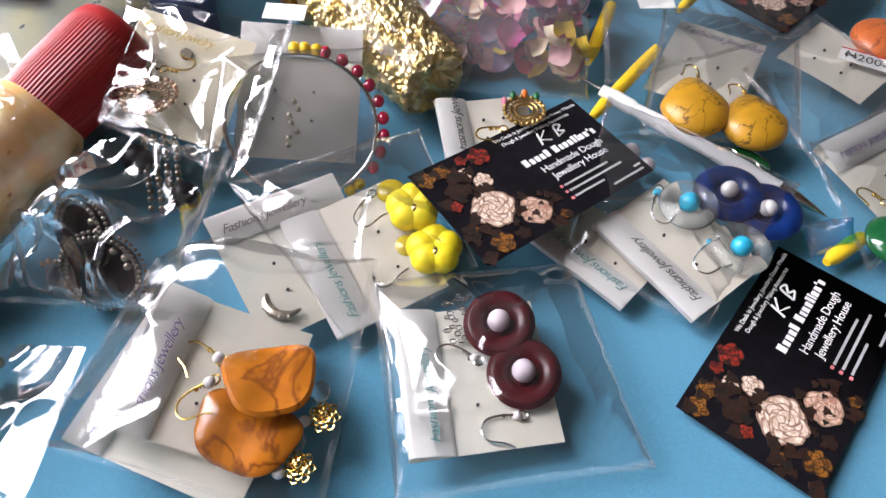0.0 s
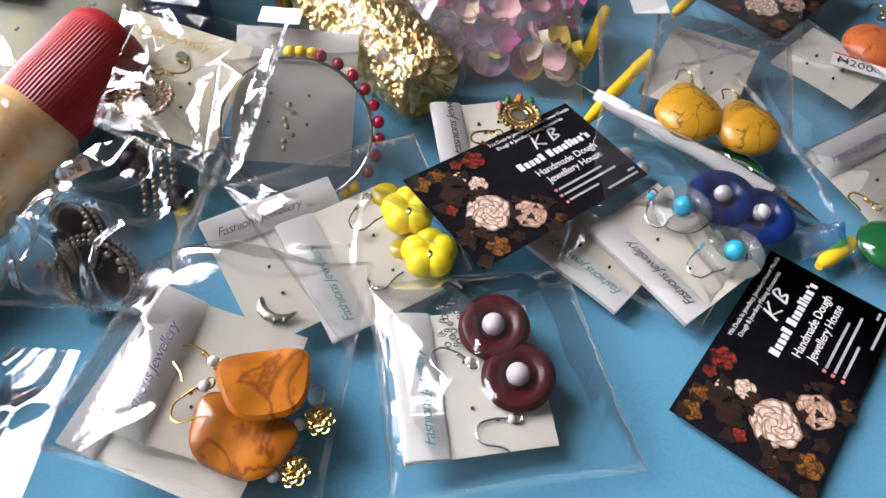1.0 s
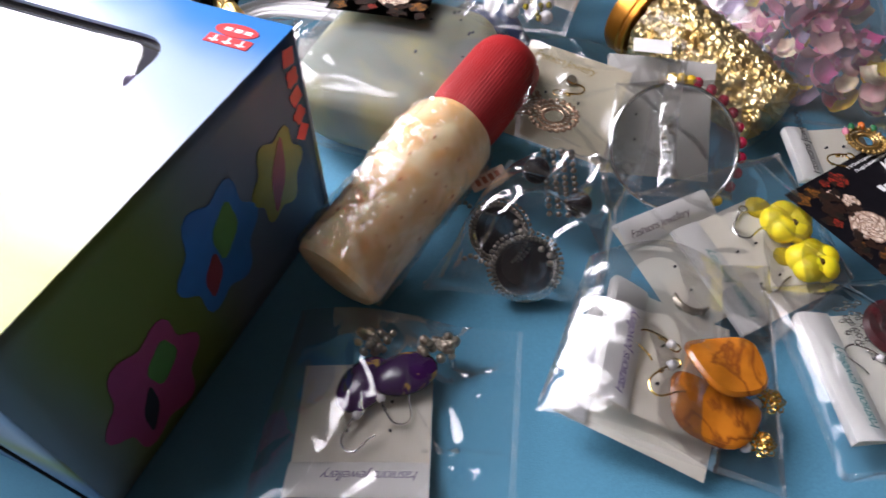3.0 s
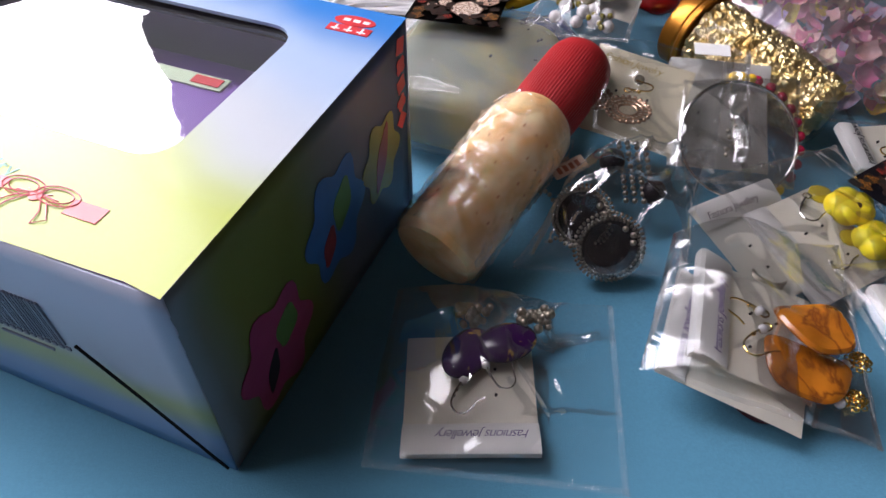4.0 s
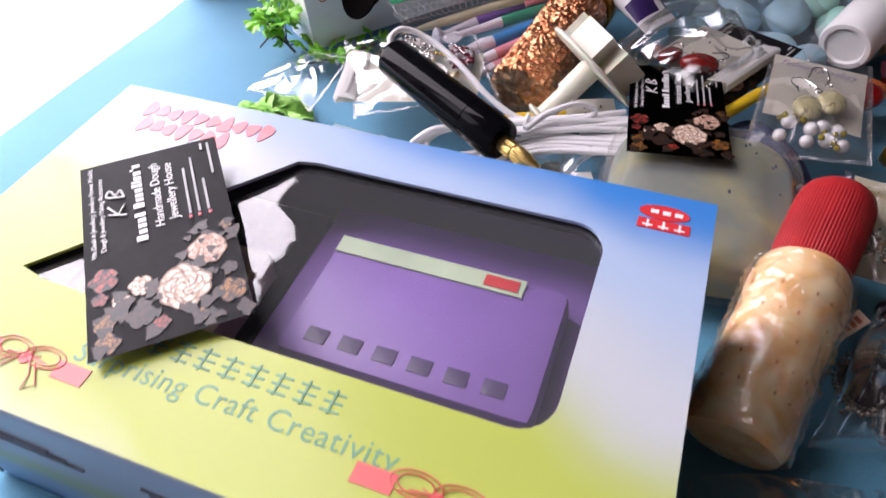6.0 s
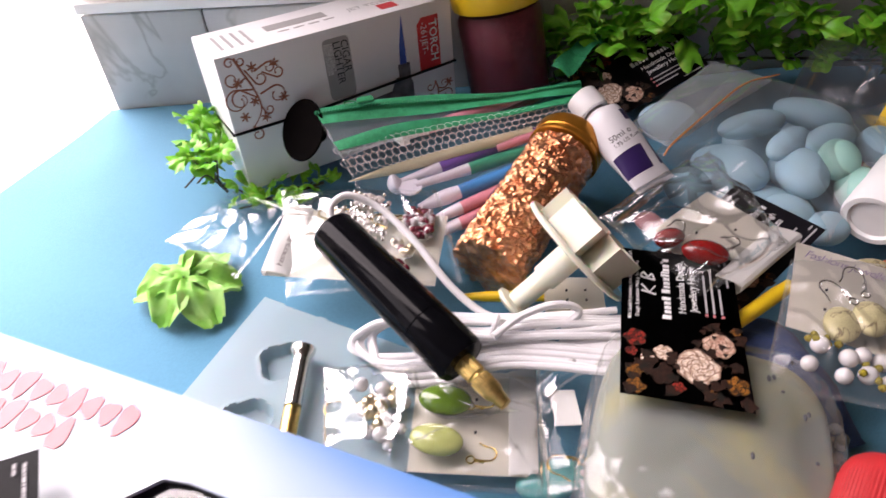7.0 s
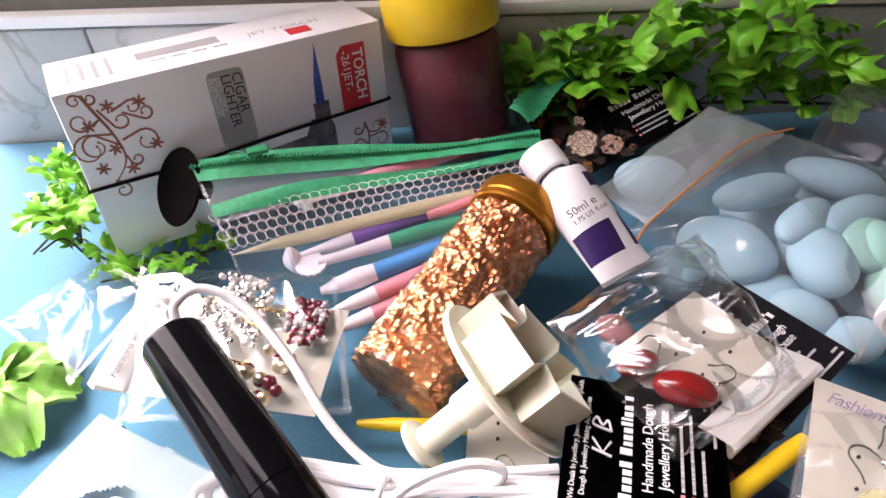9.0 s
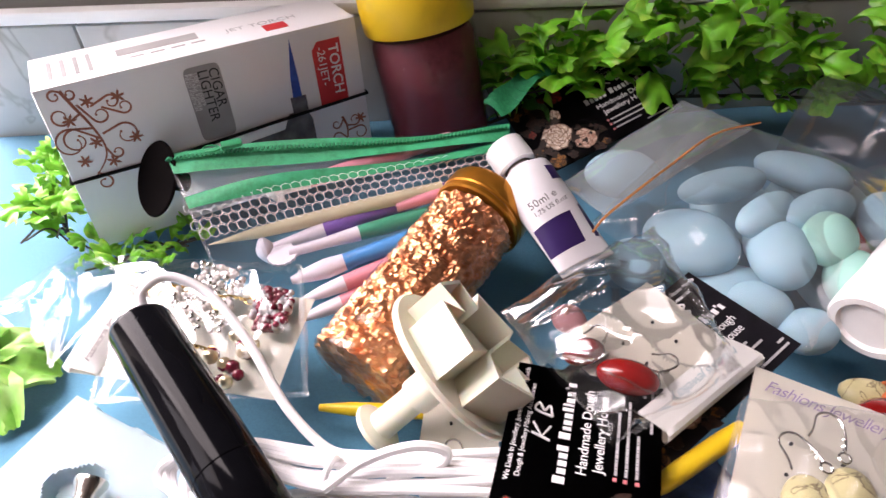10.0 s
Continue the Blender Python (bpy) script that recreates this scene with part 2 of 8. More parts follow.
RED_BEAD = mat("dark_red_bead", (0.22, 0.006, 0.005), 0.22, var=0.3, scale=100, bump=0.03, coat=0.5)
PURPLE_STONE = mat("purple_resin_with_gold_fleck", (0.036, 0.007, 0.062), 0.26, var=0.4, scale=90, bump=0.04, col2=(0.42, 0.26, 0.06), mix_scale=130, mix_at=0.64, mix_w=0.02, coat=0.12)
GREEN_STONE = mat("olive_green_resin", (0.10, 0.20, 0.012), 0.12, var=0.3, scale=60, bump=0.02, coat=0.8)
CORAL_STONE = mat("coral_orange_stone", (0.48, 0.12, 0.03), 0.4, var=0.15, scale=120, bump=0.06, col2=(0.20, 0.05, 0.02), mix_scale=80, mix_w=0.02, vein=True)
SILICONE = mat("frosted_silicone", (0.30, 0.41, 0.46), 0.42, var=0.03, scale=30, bump=0.06, trans=0.25, sss=0.2, ior=1.3)
NAVY = mat("navy_fabric", (0.02, 0.04, 0.12), 0.7, var=0.2, scale=600, bump=0.2)
GLUE = mat("cream_glue_in_bottle", (0.78, 0.47, 0.20), 0.3, var=0.2, scale=60, bump=0.25, bscale=160, col2=(0.88, 0.72, 0.46), mix_scale=55, mix_w=0.12, sss=0.3, coat=0.3)
SOAP = mat("pale_yellow_dough", (0.17, 0.19, 0.15), 0.5, var=0.08, scale=40, bump=0.06, col2=(0.34, 0.30, 0.09), mix_scale=16, mix_w=0.12, sss=0.2)


# ---- building kit ----
def thing(name, m, label, category, group="", kind=""):
    ob = new(name)
    ob.empty_display_size = 0.01
    ob.matrix_world = m
    return tagged(ob, label, category, group, kind)


def part(name, bm, material, parent, label="", smooth=True, recalc=True):
    if recalc:
        bmesh.ops.recalc_face_normals(bm, faces=bm.faces)
    me = bpy.data.meshes.new(name)
    bm.to_mesh(me)
    bm.free()
    if smooth:
        me.shade_smooth()
        me.set_sharp_from_angle(angle=radians(38))
    me.materials.append(material)
    ob = new(name, me)
    ob.parent = parent
    if label:
        ob["label"] = label
    if name in ("printed_rose", "printed_flower", "name_block", "logo_shape", "bead_cluster", "contact_block", "small_print", "barcode", "label_print", "label_bars", "zip_teeth", "glass_beads", "links", "printed_leaves", "bead_rim", "printed_specks", "charm", "red_beads", "yellow_beads", "ear_holes", "pearl_string"):
        ob["kind"] = "stuff"
    return ob


def whole(name, bm, material, m, label, category, group="", kind="", smooth=True):
    ob = part(name, bm, material, None, "", smooth)
    ob.matrix_world = m
    return tagged(ob, label, category, group, kind)


def plane3(o, px, py):
    """A pose at o whose x runs to px and whose y runs roughly to py."""
    o, px, py = Vector(o), Vector(px), Vector(py)
    x = (px - o).normalized()
    z = x.cross(py - o).normalized()
    y = z.cross(x)
    m = Matrix.Identity(4)
    for i in range(3):
        m[i][0], m[i][1], m[i][2], m[i][3] = x[i], y[i], z[i], o[i]
    return m


def along(a, b, up=(0, 0, 1)):
    """A pose at a whose z runs to b."""
    a, b = Vector(a), Vector(b)
    z = (b - a).normalized()
    x = Vector(up).cross(z).normalized()
    y = z.cross(x)
    m = Matrix.Identity(4)
    for i in range(3):
        m[i][0], m[i][1], m[i][2], m[i][3] = x[i], y[i], z[i], a[i]
    return m


def add_box(bm, x0, x1, y0, y1, z0, z1, bevel=0.0, m=None):
    r = bmesh.ops.create_cube(bm, size=1.0)
    vs = r["verts"]
    for v in vs:
        v.co = Vector(((x0 + x1) / 2 + v.co.x * (x1 - x0), (y0 + y1) / 2 + v.co.y * (y1 - y0), (z0 + z1) / 2 + v.co.z * (z1 - z0)))
    if bevel:
        es = list({e for v in vs for e in v.link_edges})
        r = bmesh.ops.bevel(bm, geom=es, offset=bevel, segments=2, profile=0.6, affect="EDGES")
        vs = list({v for f in r["faces"] for v in f.verts} | {v for v in vs if v.is_valid})
    if m:
        for v in vs:
            v.co = m @ v.co
    return vs


def add_lathe(bm, profile, seg=32, m=None, wobble=None):
    rings = []
    for r, z in profile:
        if r < 1e-6:
            rings.append([bm.verts.new((0, 0, z))])
        else:
            rings.append([bm.verts.new((r * math.cos(2 * math.pi * i / seg), r * math.sin(2 * math.pi * i / seg), z)) for i in range(seg)])
    for a, b in zip(rings, rings[1:]):
        for i in range(seg):
            j = (i + 1) % seg
            if len(a) == 1 and len(b) == 1:
                continue
            if len(a) == 1:
                bm.faces.new((a[0], b[i], b[j]))
            elif len(b) == 1:
                bm.faces.new((a[i], a[j], b[0]))
            else:
                bm.faces.new((a[i], a[j], b[j], b[i]))
    vs = [v for ring in rings for v in ring]
    for v in vs:
        if wobble:
            v.co = wobble(v.co)
        if m:
            v.co = m @ v.co
    return vs


def spline(pts, per=8):
    """A smooth line through the points."""
    p = [Vector(q) for q in pts]
    p = [p[0] * 2 - p[1]] + p + [p[-1] * 2 - p[-2]]
    out = []
    for i in range(1, len(p) - 2):
        for k in range(per):
            t = k / per
            out.append(0.5 * (2 * p[i] + (p[i + 1] - p[i - 1]) * t + (2 * p[i - 1] - 5 * p[i] + 4 * p[i + 1] - p[i + 2]) * t * t + (3 * p[i] - p[i - 1] - 3 * p[i + 1] + p[i + 2]) * t ** 3))
    return out + [p[-2]]


def add_tube(bm, pts, r, seg=8, closed=False):
    pts = [Vector(q) for q in pts]
    n = len(pts)
    rings, up = [], None
    for i, q in enumerate(pts):
        a = pts[(i - 1) % n] if closed or i else q
        b = pts[(i + 1) % n] if closed or i < n - 1 else q
        d = (b - a).normalized() if (b - a).length > 1e-9 else Vector((0, 0, 1))
        if up is None:
            up = d.orthogonal().normalized()
        up = (up - d * up.dot(d))
        up = up.normalized() if up.length > 1e-6 else d.orthogonal().normalized()
        s = d.cross(up)
        rr = r(i / max(1, n - 1)) if callable(r) else r
        rings.append([bm.verts.new(q + (up * math.cos(2 * math.pi * k / seg) + s * math.sin(2 * math.pi * k / seg)) * rr) for k in range(seg)])
    for i in range(n if closed else n - 1):
        a, b = rings[i], rings[(i + 1) % n]
        for k in range(seg):
            j = (k + 1) % seg
            bm.faces.new((a[k], a[j], b[j], b[k]))
    if not closed:
        bm.faces.new(rings[0][::-1])
        bm.faces.new(rings[-1])


def add_ball(bm, c, r, seg=14, squash=(1, 1, 1), rot=None):
    res = bmesh.ops.create_uvsphere(bm, u_segments=seg, v_segments=max(6, seg * 2 // 3), radius=1.0)
    for v in res["verts"]:
        p = Vector((v.co.x * r * squash[0], v.co.y * r * squash[1], v.co.z * r * squash[2]))
        v.co = Vector(c) + (rot @ p if rot else p)
    return res["verts"]


def add_sheet(bm, n, k, f):
    """A grid whose points f gives for u and v from 0 to 1."""
    g = [[bm.verts.new(f(i / n, j / k)) for j in range(k + 1)] for i in range(n + 1)]
    for i in range(n):
        for j in range(k):
            bm.faces.new((g[i][j], g[i + 1][j], g[i + 1][j + 1], g[i][j + 1]))
    return g


def add_outline(bm, pts, z0, z1):
    """A flat plate with the given outline."""
    lo = [bm.verts.new((x, y, z0)) for x, y in pts]
    hi = [bm.verts.new((x, y, z1)) for x, y in pts]
    bm.faces.new(hi)
    bm.faces.new(lo[::-1])
    for i in range(len(pts)):
        j = (i + 1) % len(pts)
        bm.faces.new((lo[i], lo[j], hi[j], hi[i]))


def add_disc(bm, x, y, r, z0, z1, seg=16, lobes=0, depth=0.0, phase=0.0, sx=1.0, sy=1.0):
    pts = []
    for i in range(seg):
        a = 2 * math.pi * i / seg
        q = r * (1 + depth * math.cos(lobes * a + phase))
        pts.append((x + q * math.cos(a) * sx, y + q * math.sin(a) * sy))
    add_outline(bm, pts, z0, z1)


def letters(name, body, size, m, material, parent, shear=0.0, bold=0.0, align="LEFT", space=1.0, label=""):
    """Raised printed words as one mesh."""
    cu = bpy.data.curves.new(name, "FONT")
    cu.body, cu.size, cu.shear, cu.offset, cu.align_x, cu.extrude, cu.space_character, cu.resolution_u = body, size, shear, bold, align, 0.00004, space, 3
    tmp = bpy.data.objects.new(name, cu)
    scene.collection.objects.link(tmp)
    me = bpy.data.meshes.new_from_object(tmp.evaluated_get(bpy.context.evaluated_depsgraph_get()))
    bpy.data.objects.remove(tmp)
    me.transform(m)
    me.materials.clear()
    me.materials.append(material)
    ob = new(name, me)
    ob.parent = parent
    if label:
        ob["label"] = label
    return ob


def nz3(p, s, seed=0.0):
    return noise.noise(Vector((p[0] * s + seed, p[1] * s - seed * 0.7, p[2] * s + seed * 1.3)))


def ridge(p, s, seed=0.0):
    """Sharp crease-like noise."""
    return 1.0 - 2.0 * abs(nz3(p, s, seed))


def add_film_quad(bm, q, n, k, bulge, crease, seed, freq=45.0, lift=None, floor_z=0.0012):
    """A crinkled film over the four corners q (in order), swollen by bulge."""
    a, b, c, d = [Vector(v) for v in q]

    turns = [Matrix.Rotation(seed * 1.7 + q, 3, "Z") for q in (0.0, 1.2, 2.1)]

    def f(u, v):
        p = a.lerp(b, u).lerp(d.lerp(c, u), v)
        w = (4 * u * (1 - u)) ** 0.5 * (4 * v * (1 - v)) ** 0.5
        h = bulge * w
        if lift:
            h += lift(u, v)
        fold = 0.0
        for q, tm in enumerate(turns):
            r = tm @ Vector((p.x, p.y, 0))
            r.y *= 0.22
            r += Vector((1, 1, 0)) * 0.02 * nz3(p, freq * 0.5, seed + q)
            fold += max(0.0, 1 - 3.6 * abs(nz3(r, freq * (0.8 + 0.35 * q), seed + 11 * q))) ** 1.4 * (1.0, 0.8, 0.6)[q]
        h += crease * (0.35 + 0.65 * w) * (1.5 * fold + 0.7 * nz3(p, freq * 0.45, seed + 2) - 0.3)
        s = Vector((nz3(p, freq * 0.8, seed + 3), nz3(p, freq * 0.8, seed + 5), 0)) * crease * 0.8
        r = p + s + Vector((0, 0, h))
        r.z = max(r.z, floor_z)
        return r
    add_sheet(bm, n, k, f)


def film_bag(label, q, bulge=0.006, crease=0.002, seed=1.0, material=None, n=44, k=44, freq=45.0, lift=None, seam="bcd", name="plastic_bag", group="clear plastic bags"):
    """A flat clear bag: film, and welded edges with their stitched dashes."""
    q = [Vector(v) for v in q]
    c = sum(q, Vector()) / 4
    c.z = 0.0
    n, k = max(n, 76) if n > 30 else n, max(k, 76) if k > 30 else k
    m = Matrix.Translation(c)
    t = thing(name, m, label, "plastic bag", group)
    ql = [v - c for v in q]
    bm = bmesh.new()
    add_film_quad(bm, ql, n, k, bulge, crease, seed, freq, lift)
    part("film", bm, material or FILM, t, recalc=False)
    edges = {"a": (0, 1), "b": (1, 2), "c": (2, 3), "d": (3, 0)}
    for key in seam:
        i, j = edges[key]
        p0, p1 = ql[i], ql[j]
        inward = (((ql[(i + 2) % 4] + ql[(j + 2) % 4]) / 2 - (p0 + p1) / 2)).normalized()
        bm = bmesh.new()

        def strip(u, v, p0=p0, p1=p1, inward=inward):
            p = p0.lerp(p1, u) + inward * (0.0003 + v * 0.0024)
            p.z = max(p.z + 0.0009 + 0.0012 * nz3(p, 90, seed), 0.0016)
            return p
        add_sheet(bm, 40, 2, strip)
        part("seam", bm, SEAM, t, "stitched weld", recalc=False)
    return t


# ---- setting: a cloth on the floor, before a marble skirting ----
WALL_A, WALL_U = Vector((-0.588, 0.569, 0.0)), Vector((0.9889, 0.1483, 0.0))
WALL_M = Matrix.Translation(WALL_A) @ Matrix.Rotation(math.atan2(WALL_U.y, WALL_U.x), 4, "Z")
MARBLE = mat("veined_grey_marble", (0.54, 0.535, 0.52), 0.35, var=0.16, scale=14, bump=0.05, bscale=200, col2=(0.38, 0.375, 0.35), mix_scale=7, mix_w=0.012, vein=True)
WALL_PAINT = mat("off_white_wall_paint", (0.66, 0.65, 0.62), 0.75, var=0.06, scale=9, bump=0.15, bscale=160, col2=(0.60, 0.59, 0.56), mix_scale=5, mix_w=0.2)
# Wall colour dimmed, mostly out of view, to cut bounce and reflections.
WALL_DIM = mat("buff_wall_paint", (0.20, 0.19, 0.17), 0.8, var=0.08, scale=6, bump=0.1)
# For unseen walls and ceiling, made dark to cut the fill light.
WALL_DARK = mat("dark_wood_panelling", (0.07, 0.045, 0.032), 0.6, var=0.2, scale=8, bump=0.1)
SCREED = mat("pale_floor_tile", (0.66, 0.65, 0.62), 0.5, var=0.1, scale=12, bump=0.06)
JOINT = mat("dark_grout", (0.12, 0.11, 0.10), 0.8, var=0.2, bump=0.1)
ROOM_M = Matrix.Identity(4)

bm = bmesh.new()
add_box(bm, -2.6, 2.4, -2.2, 1.2, -0.06, -0.004)
whole("floor", bm, SCREED, ROOM_M, "pale tiled floor under the blue cloth", "floor", kind="structure", smooth=False)

bm = bmesh.new()


def cloth_at(u, v):
    y = -1.25 + v * 2.0
    edge = -0.592 + (min(y, 0.566) - 0.566) * 0.34
    x = edge + (1.28 - edge) * u ** 1.2
    wall_y = WALL_A.y + (x - WALL_A.x) * 0.15 - 0.001
    y = min(y, wall_y)
    near = max(0.0, 1 - (wall_y - y) / 0.03)
    z = 0.0012 * nz3((x, y, 0), 7, 2) + 0.0006 * nz3((x, y, 0), 22, 5) - 0.0018 + 0.004 * near * (0.5 + nz3((x, 0, 0), 9, 4))
    return Vector((x, y, min(z, 0.0) if near <= 0 else z))


add_sheet(bm, 150, 130, cloth_at)
whole("cloth", bm, CLOTH, ROOM_M, "plain blue cloth spread flat as the display ground", "cloth", kind="structure")

# skirting of marble tiles, then the painted wall above
sk = thing("skirting", WALL_M, "veined grey marble skirting tiles with dark joints", "skirting", kind="structure")
bm = bmesh.new()
add_box(bm, 0.002, 2.2, 0.004, 0.02, -0.004, 0.076)
part("grout_bed", bm, JOINT, sk, smooth=False)
x0 = 0.0
for i, w in enumerate((0.085, 0.62, 0.30, 0.30, 0.30, 0.30, 0.30, 0.30)):
    bm = bmesh.new()
    add_box(bm, x0 + 0.0008, x0 + w - 0.0008, 0.0, 0.012, -0.004, 0.0745, 0.0012)
    part("tile", bm, MARBLE, sk)
    x0 += w
bm = bmesh.new()
add_box(bm, 0, 2.2, -0.002, 0.02, 0.0765, 0.084, 0.001)
part("capping", bm, CARD_WHITE, sk, "pale capping strip")
bm = bmesh.new()
add_box(bm, 0.0, 2.4, 0.006, 0.12, 0.084, 2.6)
add_box(bm, -1.25, 0.0, 0.006, 0.12, 2.02, 2.6)
add_box(bm, -2.0, -1.25, 0.006, 0.12, 0.0, 2.6)
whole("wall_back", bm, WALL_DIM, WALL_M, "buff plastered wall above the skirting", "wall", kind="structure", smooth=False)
bm = bmesh.new()
add_box(bm, 1.9, 2.0, -2.2, 1.0, -0.06, 2.6)
whole("wall_right", bm, WALL_DARK, ROOM_M, "plain dark wood panelled wall", "wall", kind="structure", smooth=False)
bm = bmesh.new()
add_box(bm, -2.6, 2.0, -2.3, -2.2, -0.06, 2.6)
whole("wall_front", bm, WALL_DARK, ROOM_M, "plain dark wood panelled wall", "wall", kind="structure", smooth=False)
bm = bmesh.new()
add_box(bm, -2.6, 2.4, -2.3, 1.3, 2.6, 2.7)
whole("ceiling", bm, WALL_DARK, ROOM_M, "plain dark boarded ceiling", "ceiling", kind="structure", smooth=False)
# Unseen wall; the opening is added to suit the side lamp.
bm = bmesh.new()
for y0, y1, z0, z1 in ((-2.2, -0.75, -0.06, 2.6), (0.75, 1.2, -0.06, 2.6), (-0.75, 0.75, -0.06, 1.15), (-0.75, 0.75, 2.55, 2.6)):
    add_box(bm, -2.6, -2.5, y0, y1, z0, z1)
whole("wall_left", bm, WALL_DIM, ROOM_M, "buff plastered wall with a large window opening", "wall", kind="structure", smooth=False)
# paved ground outside the doorway
bm = bmesh.new()
add_box(bm, -6, 3, 0.72, 8, -0.08, -0.006)
whole("ground", bm, mat("pale_concrete", (0.55, 0.53, 0.50), 0.8, var=0.1, scale=6, bump=0.2), ROOM_M, "pale sunlit concrete outside the doorway", "ground", kind="structure", smooth=False)


# ---- gift box with a window ----
def graded(name, axis, stops, rough=0.3, k=(0, 0)):
    """Printed card whose colour runs along one of the box's own directions."""
    m = mat(name, (0.5, 0.5, 0.5), rough, var=0.03, bump=0.04, coat=0.05, ior=1.33)
    nt = m.node_tree
    n, l = nt.nodes, nt.links
    tc = n.new("ShaderNodeTexCoord")
    sep = n.new("ShaderNodeSeparateXYZ")
    l.new(tc.outputs["Object"], sep.inputs[0])
    nzt = n.new("ShaderNodeTexNoise")
    nzt.inputs["Scale"].default_value = 14
    l.new(tc.outputs["Object"], nzt.inputs["Vector"])

    def mad(src, mul, add):
        q = n.new("ShaderNodeMath")
        q.operation = "MULTIPLY_ADD"
        l.new(src, q.inputs[0])
        q.inputs[1].default_value = mul
        if isinstance(add, float):
            q.inputs[2].default_value = add
        else:
            l.new(add, q.inputs[2])
        return q.outputs[0]
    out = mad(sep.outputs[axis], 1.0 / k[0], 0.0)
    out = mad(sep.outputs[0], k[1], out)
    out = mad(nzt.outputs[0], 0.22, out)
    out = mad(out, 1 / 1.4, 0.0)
    r = n.new("ShaderNodeValToRGB")
    r.color_ramp.interpolation = "EASE"
    els = r.color_ramp.elements
    while len(els) < len(stops):
        els.new(0.5)
    for e, (p, c) in zip(els, stops):
        e.position, e.color = p / 1.4, (*c, 1)
    l.new(out, r.inputs[0])
    l.new(r.outputs[0], n["Principled BSDF"].inputs["Base Color"])
    return m


BW, BD, BH = 0.263, 0.152, 0.102
BOX_TOP = graded("printed_box_top", 1, [(0.10, (0.46, 0.47, 0.49)), (0.27, (0.35, 0.41, 0.065)), (0.60, (0.38, 0.44, 0.09)), (0.78, (0.46, 0.49, 0.52)), (0.98, (0.36, 0.46, 0.62)), (1.20, (0.04, 0.20, 0.54))], 0.27, (0.19, 1.2))
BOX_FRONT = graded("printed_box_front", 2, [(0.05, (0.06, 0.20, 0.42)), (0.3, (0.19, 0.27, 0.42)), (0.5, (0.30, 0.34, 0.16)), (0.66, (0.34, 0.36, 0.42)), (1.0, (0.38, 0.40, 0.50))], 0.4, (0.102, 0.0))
# Print colours of the side, lowered so that its shade is in the colour.
BOX_SIDE_SHADED = graded("printed_box_side", 1, [(0.1, (0.15, 0.155, 0.17)), (0.3, (0.125, 0.14, 0.026)), (0.5, (0.11, 0.13, 0.022)), (0.75, (0.12, 0.135, 0.165)), (1.05, (0.03, 0.068, 0.145))], 0.5, (0.152, 0.0))
box_m = plane3((-0.5235, 0.132, 0.0), (-0.270, 0.0570, 0.0), (-0.482, 0.278, 0.0))
gift = thing("gift_box", box_m, "printed cardboard gift box with a clear window over a purple kit", "box")
WINDOW = [(0.037, 0.046), (0.05, 0.0435)]
for cx, cy, a0 in ((0.217, 0.0555, -90), (0.217, 0.116, 0)):
    for i in range(7):
        a = radians(a0 + 15 * i)
        WINDOW.append((cx + 0.012 * math.cos(a), cy + 0.012 * math.sin(a)))
WINDOW += [(0.112, 0.1285), (0.104, 0.127)]


def card_wall(name, material, quad, nx, ny, dent):
    """One folded side of the box, a little bowed and dented."""
    bm = bmesh.new()
    a, b, c, d = [Vector(v) for v in quad]
    nrm = (b - a).cross(d - a).normalized()
    add_sheet(bm, nx, ny, lambda u, v: a.lerp(b, u).lerp(d.lerp(c, u), v) + nrm * dent * (16 * u * (1 - u) * v * (1 - v)) * (0.3 + 1.2 * nz3((u * 2, v * 2, 0), 1, 3)))
    o = part(name, bm, material, gift, recalc=False)
    sol = o.modifiers.new("card", "SOLIDIFY")
    sol.thickness, sol.offset = 0.0008, -1
    return o


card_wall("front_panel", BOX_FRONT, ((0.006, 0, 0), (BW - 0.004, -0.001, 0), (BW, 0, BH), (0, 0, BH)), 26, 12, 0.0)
card_wall("side_panel", BOX_SIDE_SHADED, ((BW - 0.004, 0, 0), (BW - 0.002, BD, 0), (BW, BD, BH), (BW, 0, BH)), 18, 12, 0.0)
card_wall("side_panel", BOX_SIDE_SHADED, ((0, BD, 0), (0, 0, 0), (0, 0, BH), (0, BD, BH)), 12, 8, -0.002)
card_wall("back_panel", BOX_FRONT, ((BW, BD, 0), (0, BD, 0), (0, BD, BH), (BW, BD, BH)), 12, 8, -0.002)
card_wall("bottom_panel", CARD_WHITE, ((0.003, 0.003, 0.0014), (0.003, BD - 0.003, 0.0014), (BW - 0.006, BD - 0.003, 0.0014), (BW - 0.006, 0.003, 0.0014)), 2, 2, 0.0)
bm = bmesh.new()
outer = [bm.verts.new((x, y, BH + 0.0006)) for x, y in ((-0.0004, -0.0004), (BW * 0.3, -0.0008), (BW * 0.7, -0.0004), (BW - 0.012, 0.001), (BW + 0.0004, -0.0004), (BW + 0.0004, BD), (-0.0004, BD))]
inner = [bm.verts.new((x, y, BH + 0.0006)) for x, y in WINDOW]
es = [bm.edges.new((r[i], r[(i + 1) % len(r)])) for r in (outer, inner) for i in range(len(r))]
bmesh.ops.triangle_fill(bm, edges=es, use_beauty=True)
low = [bm.verts.new((x, y, BH - 0.0008)) for x, y in WINDOW]
for i in range(len(WINDOW)):
    j = (i + 1) % len(WINDOW)
    bm.faces.new((inner[i], inner[j], low[j], low[i]))
top = part("lid_panel", bm, BOX_TOP, gift, smooth=False)
bm = bmesh.new()
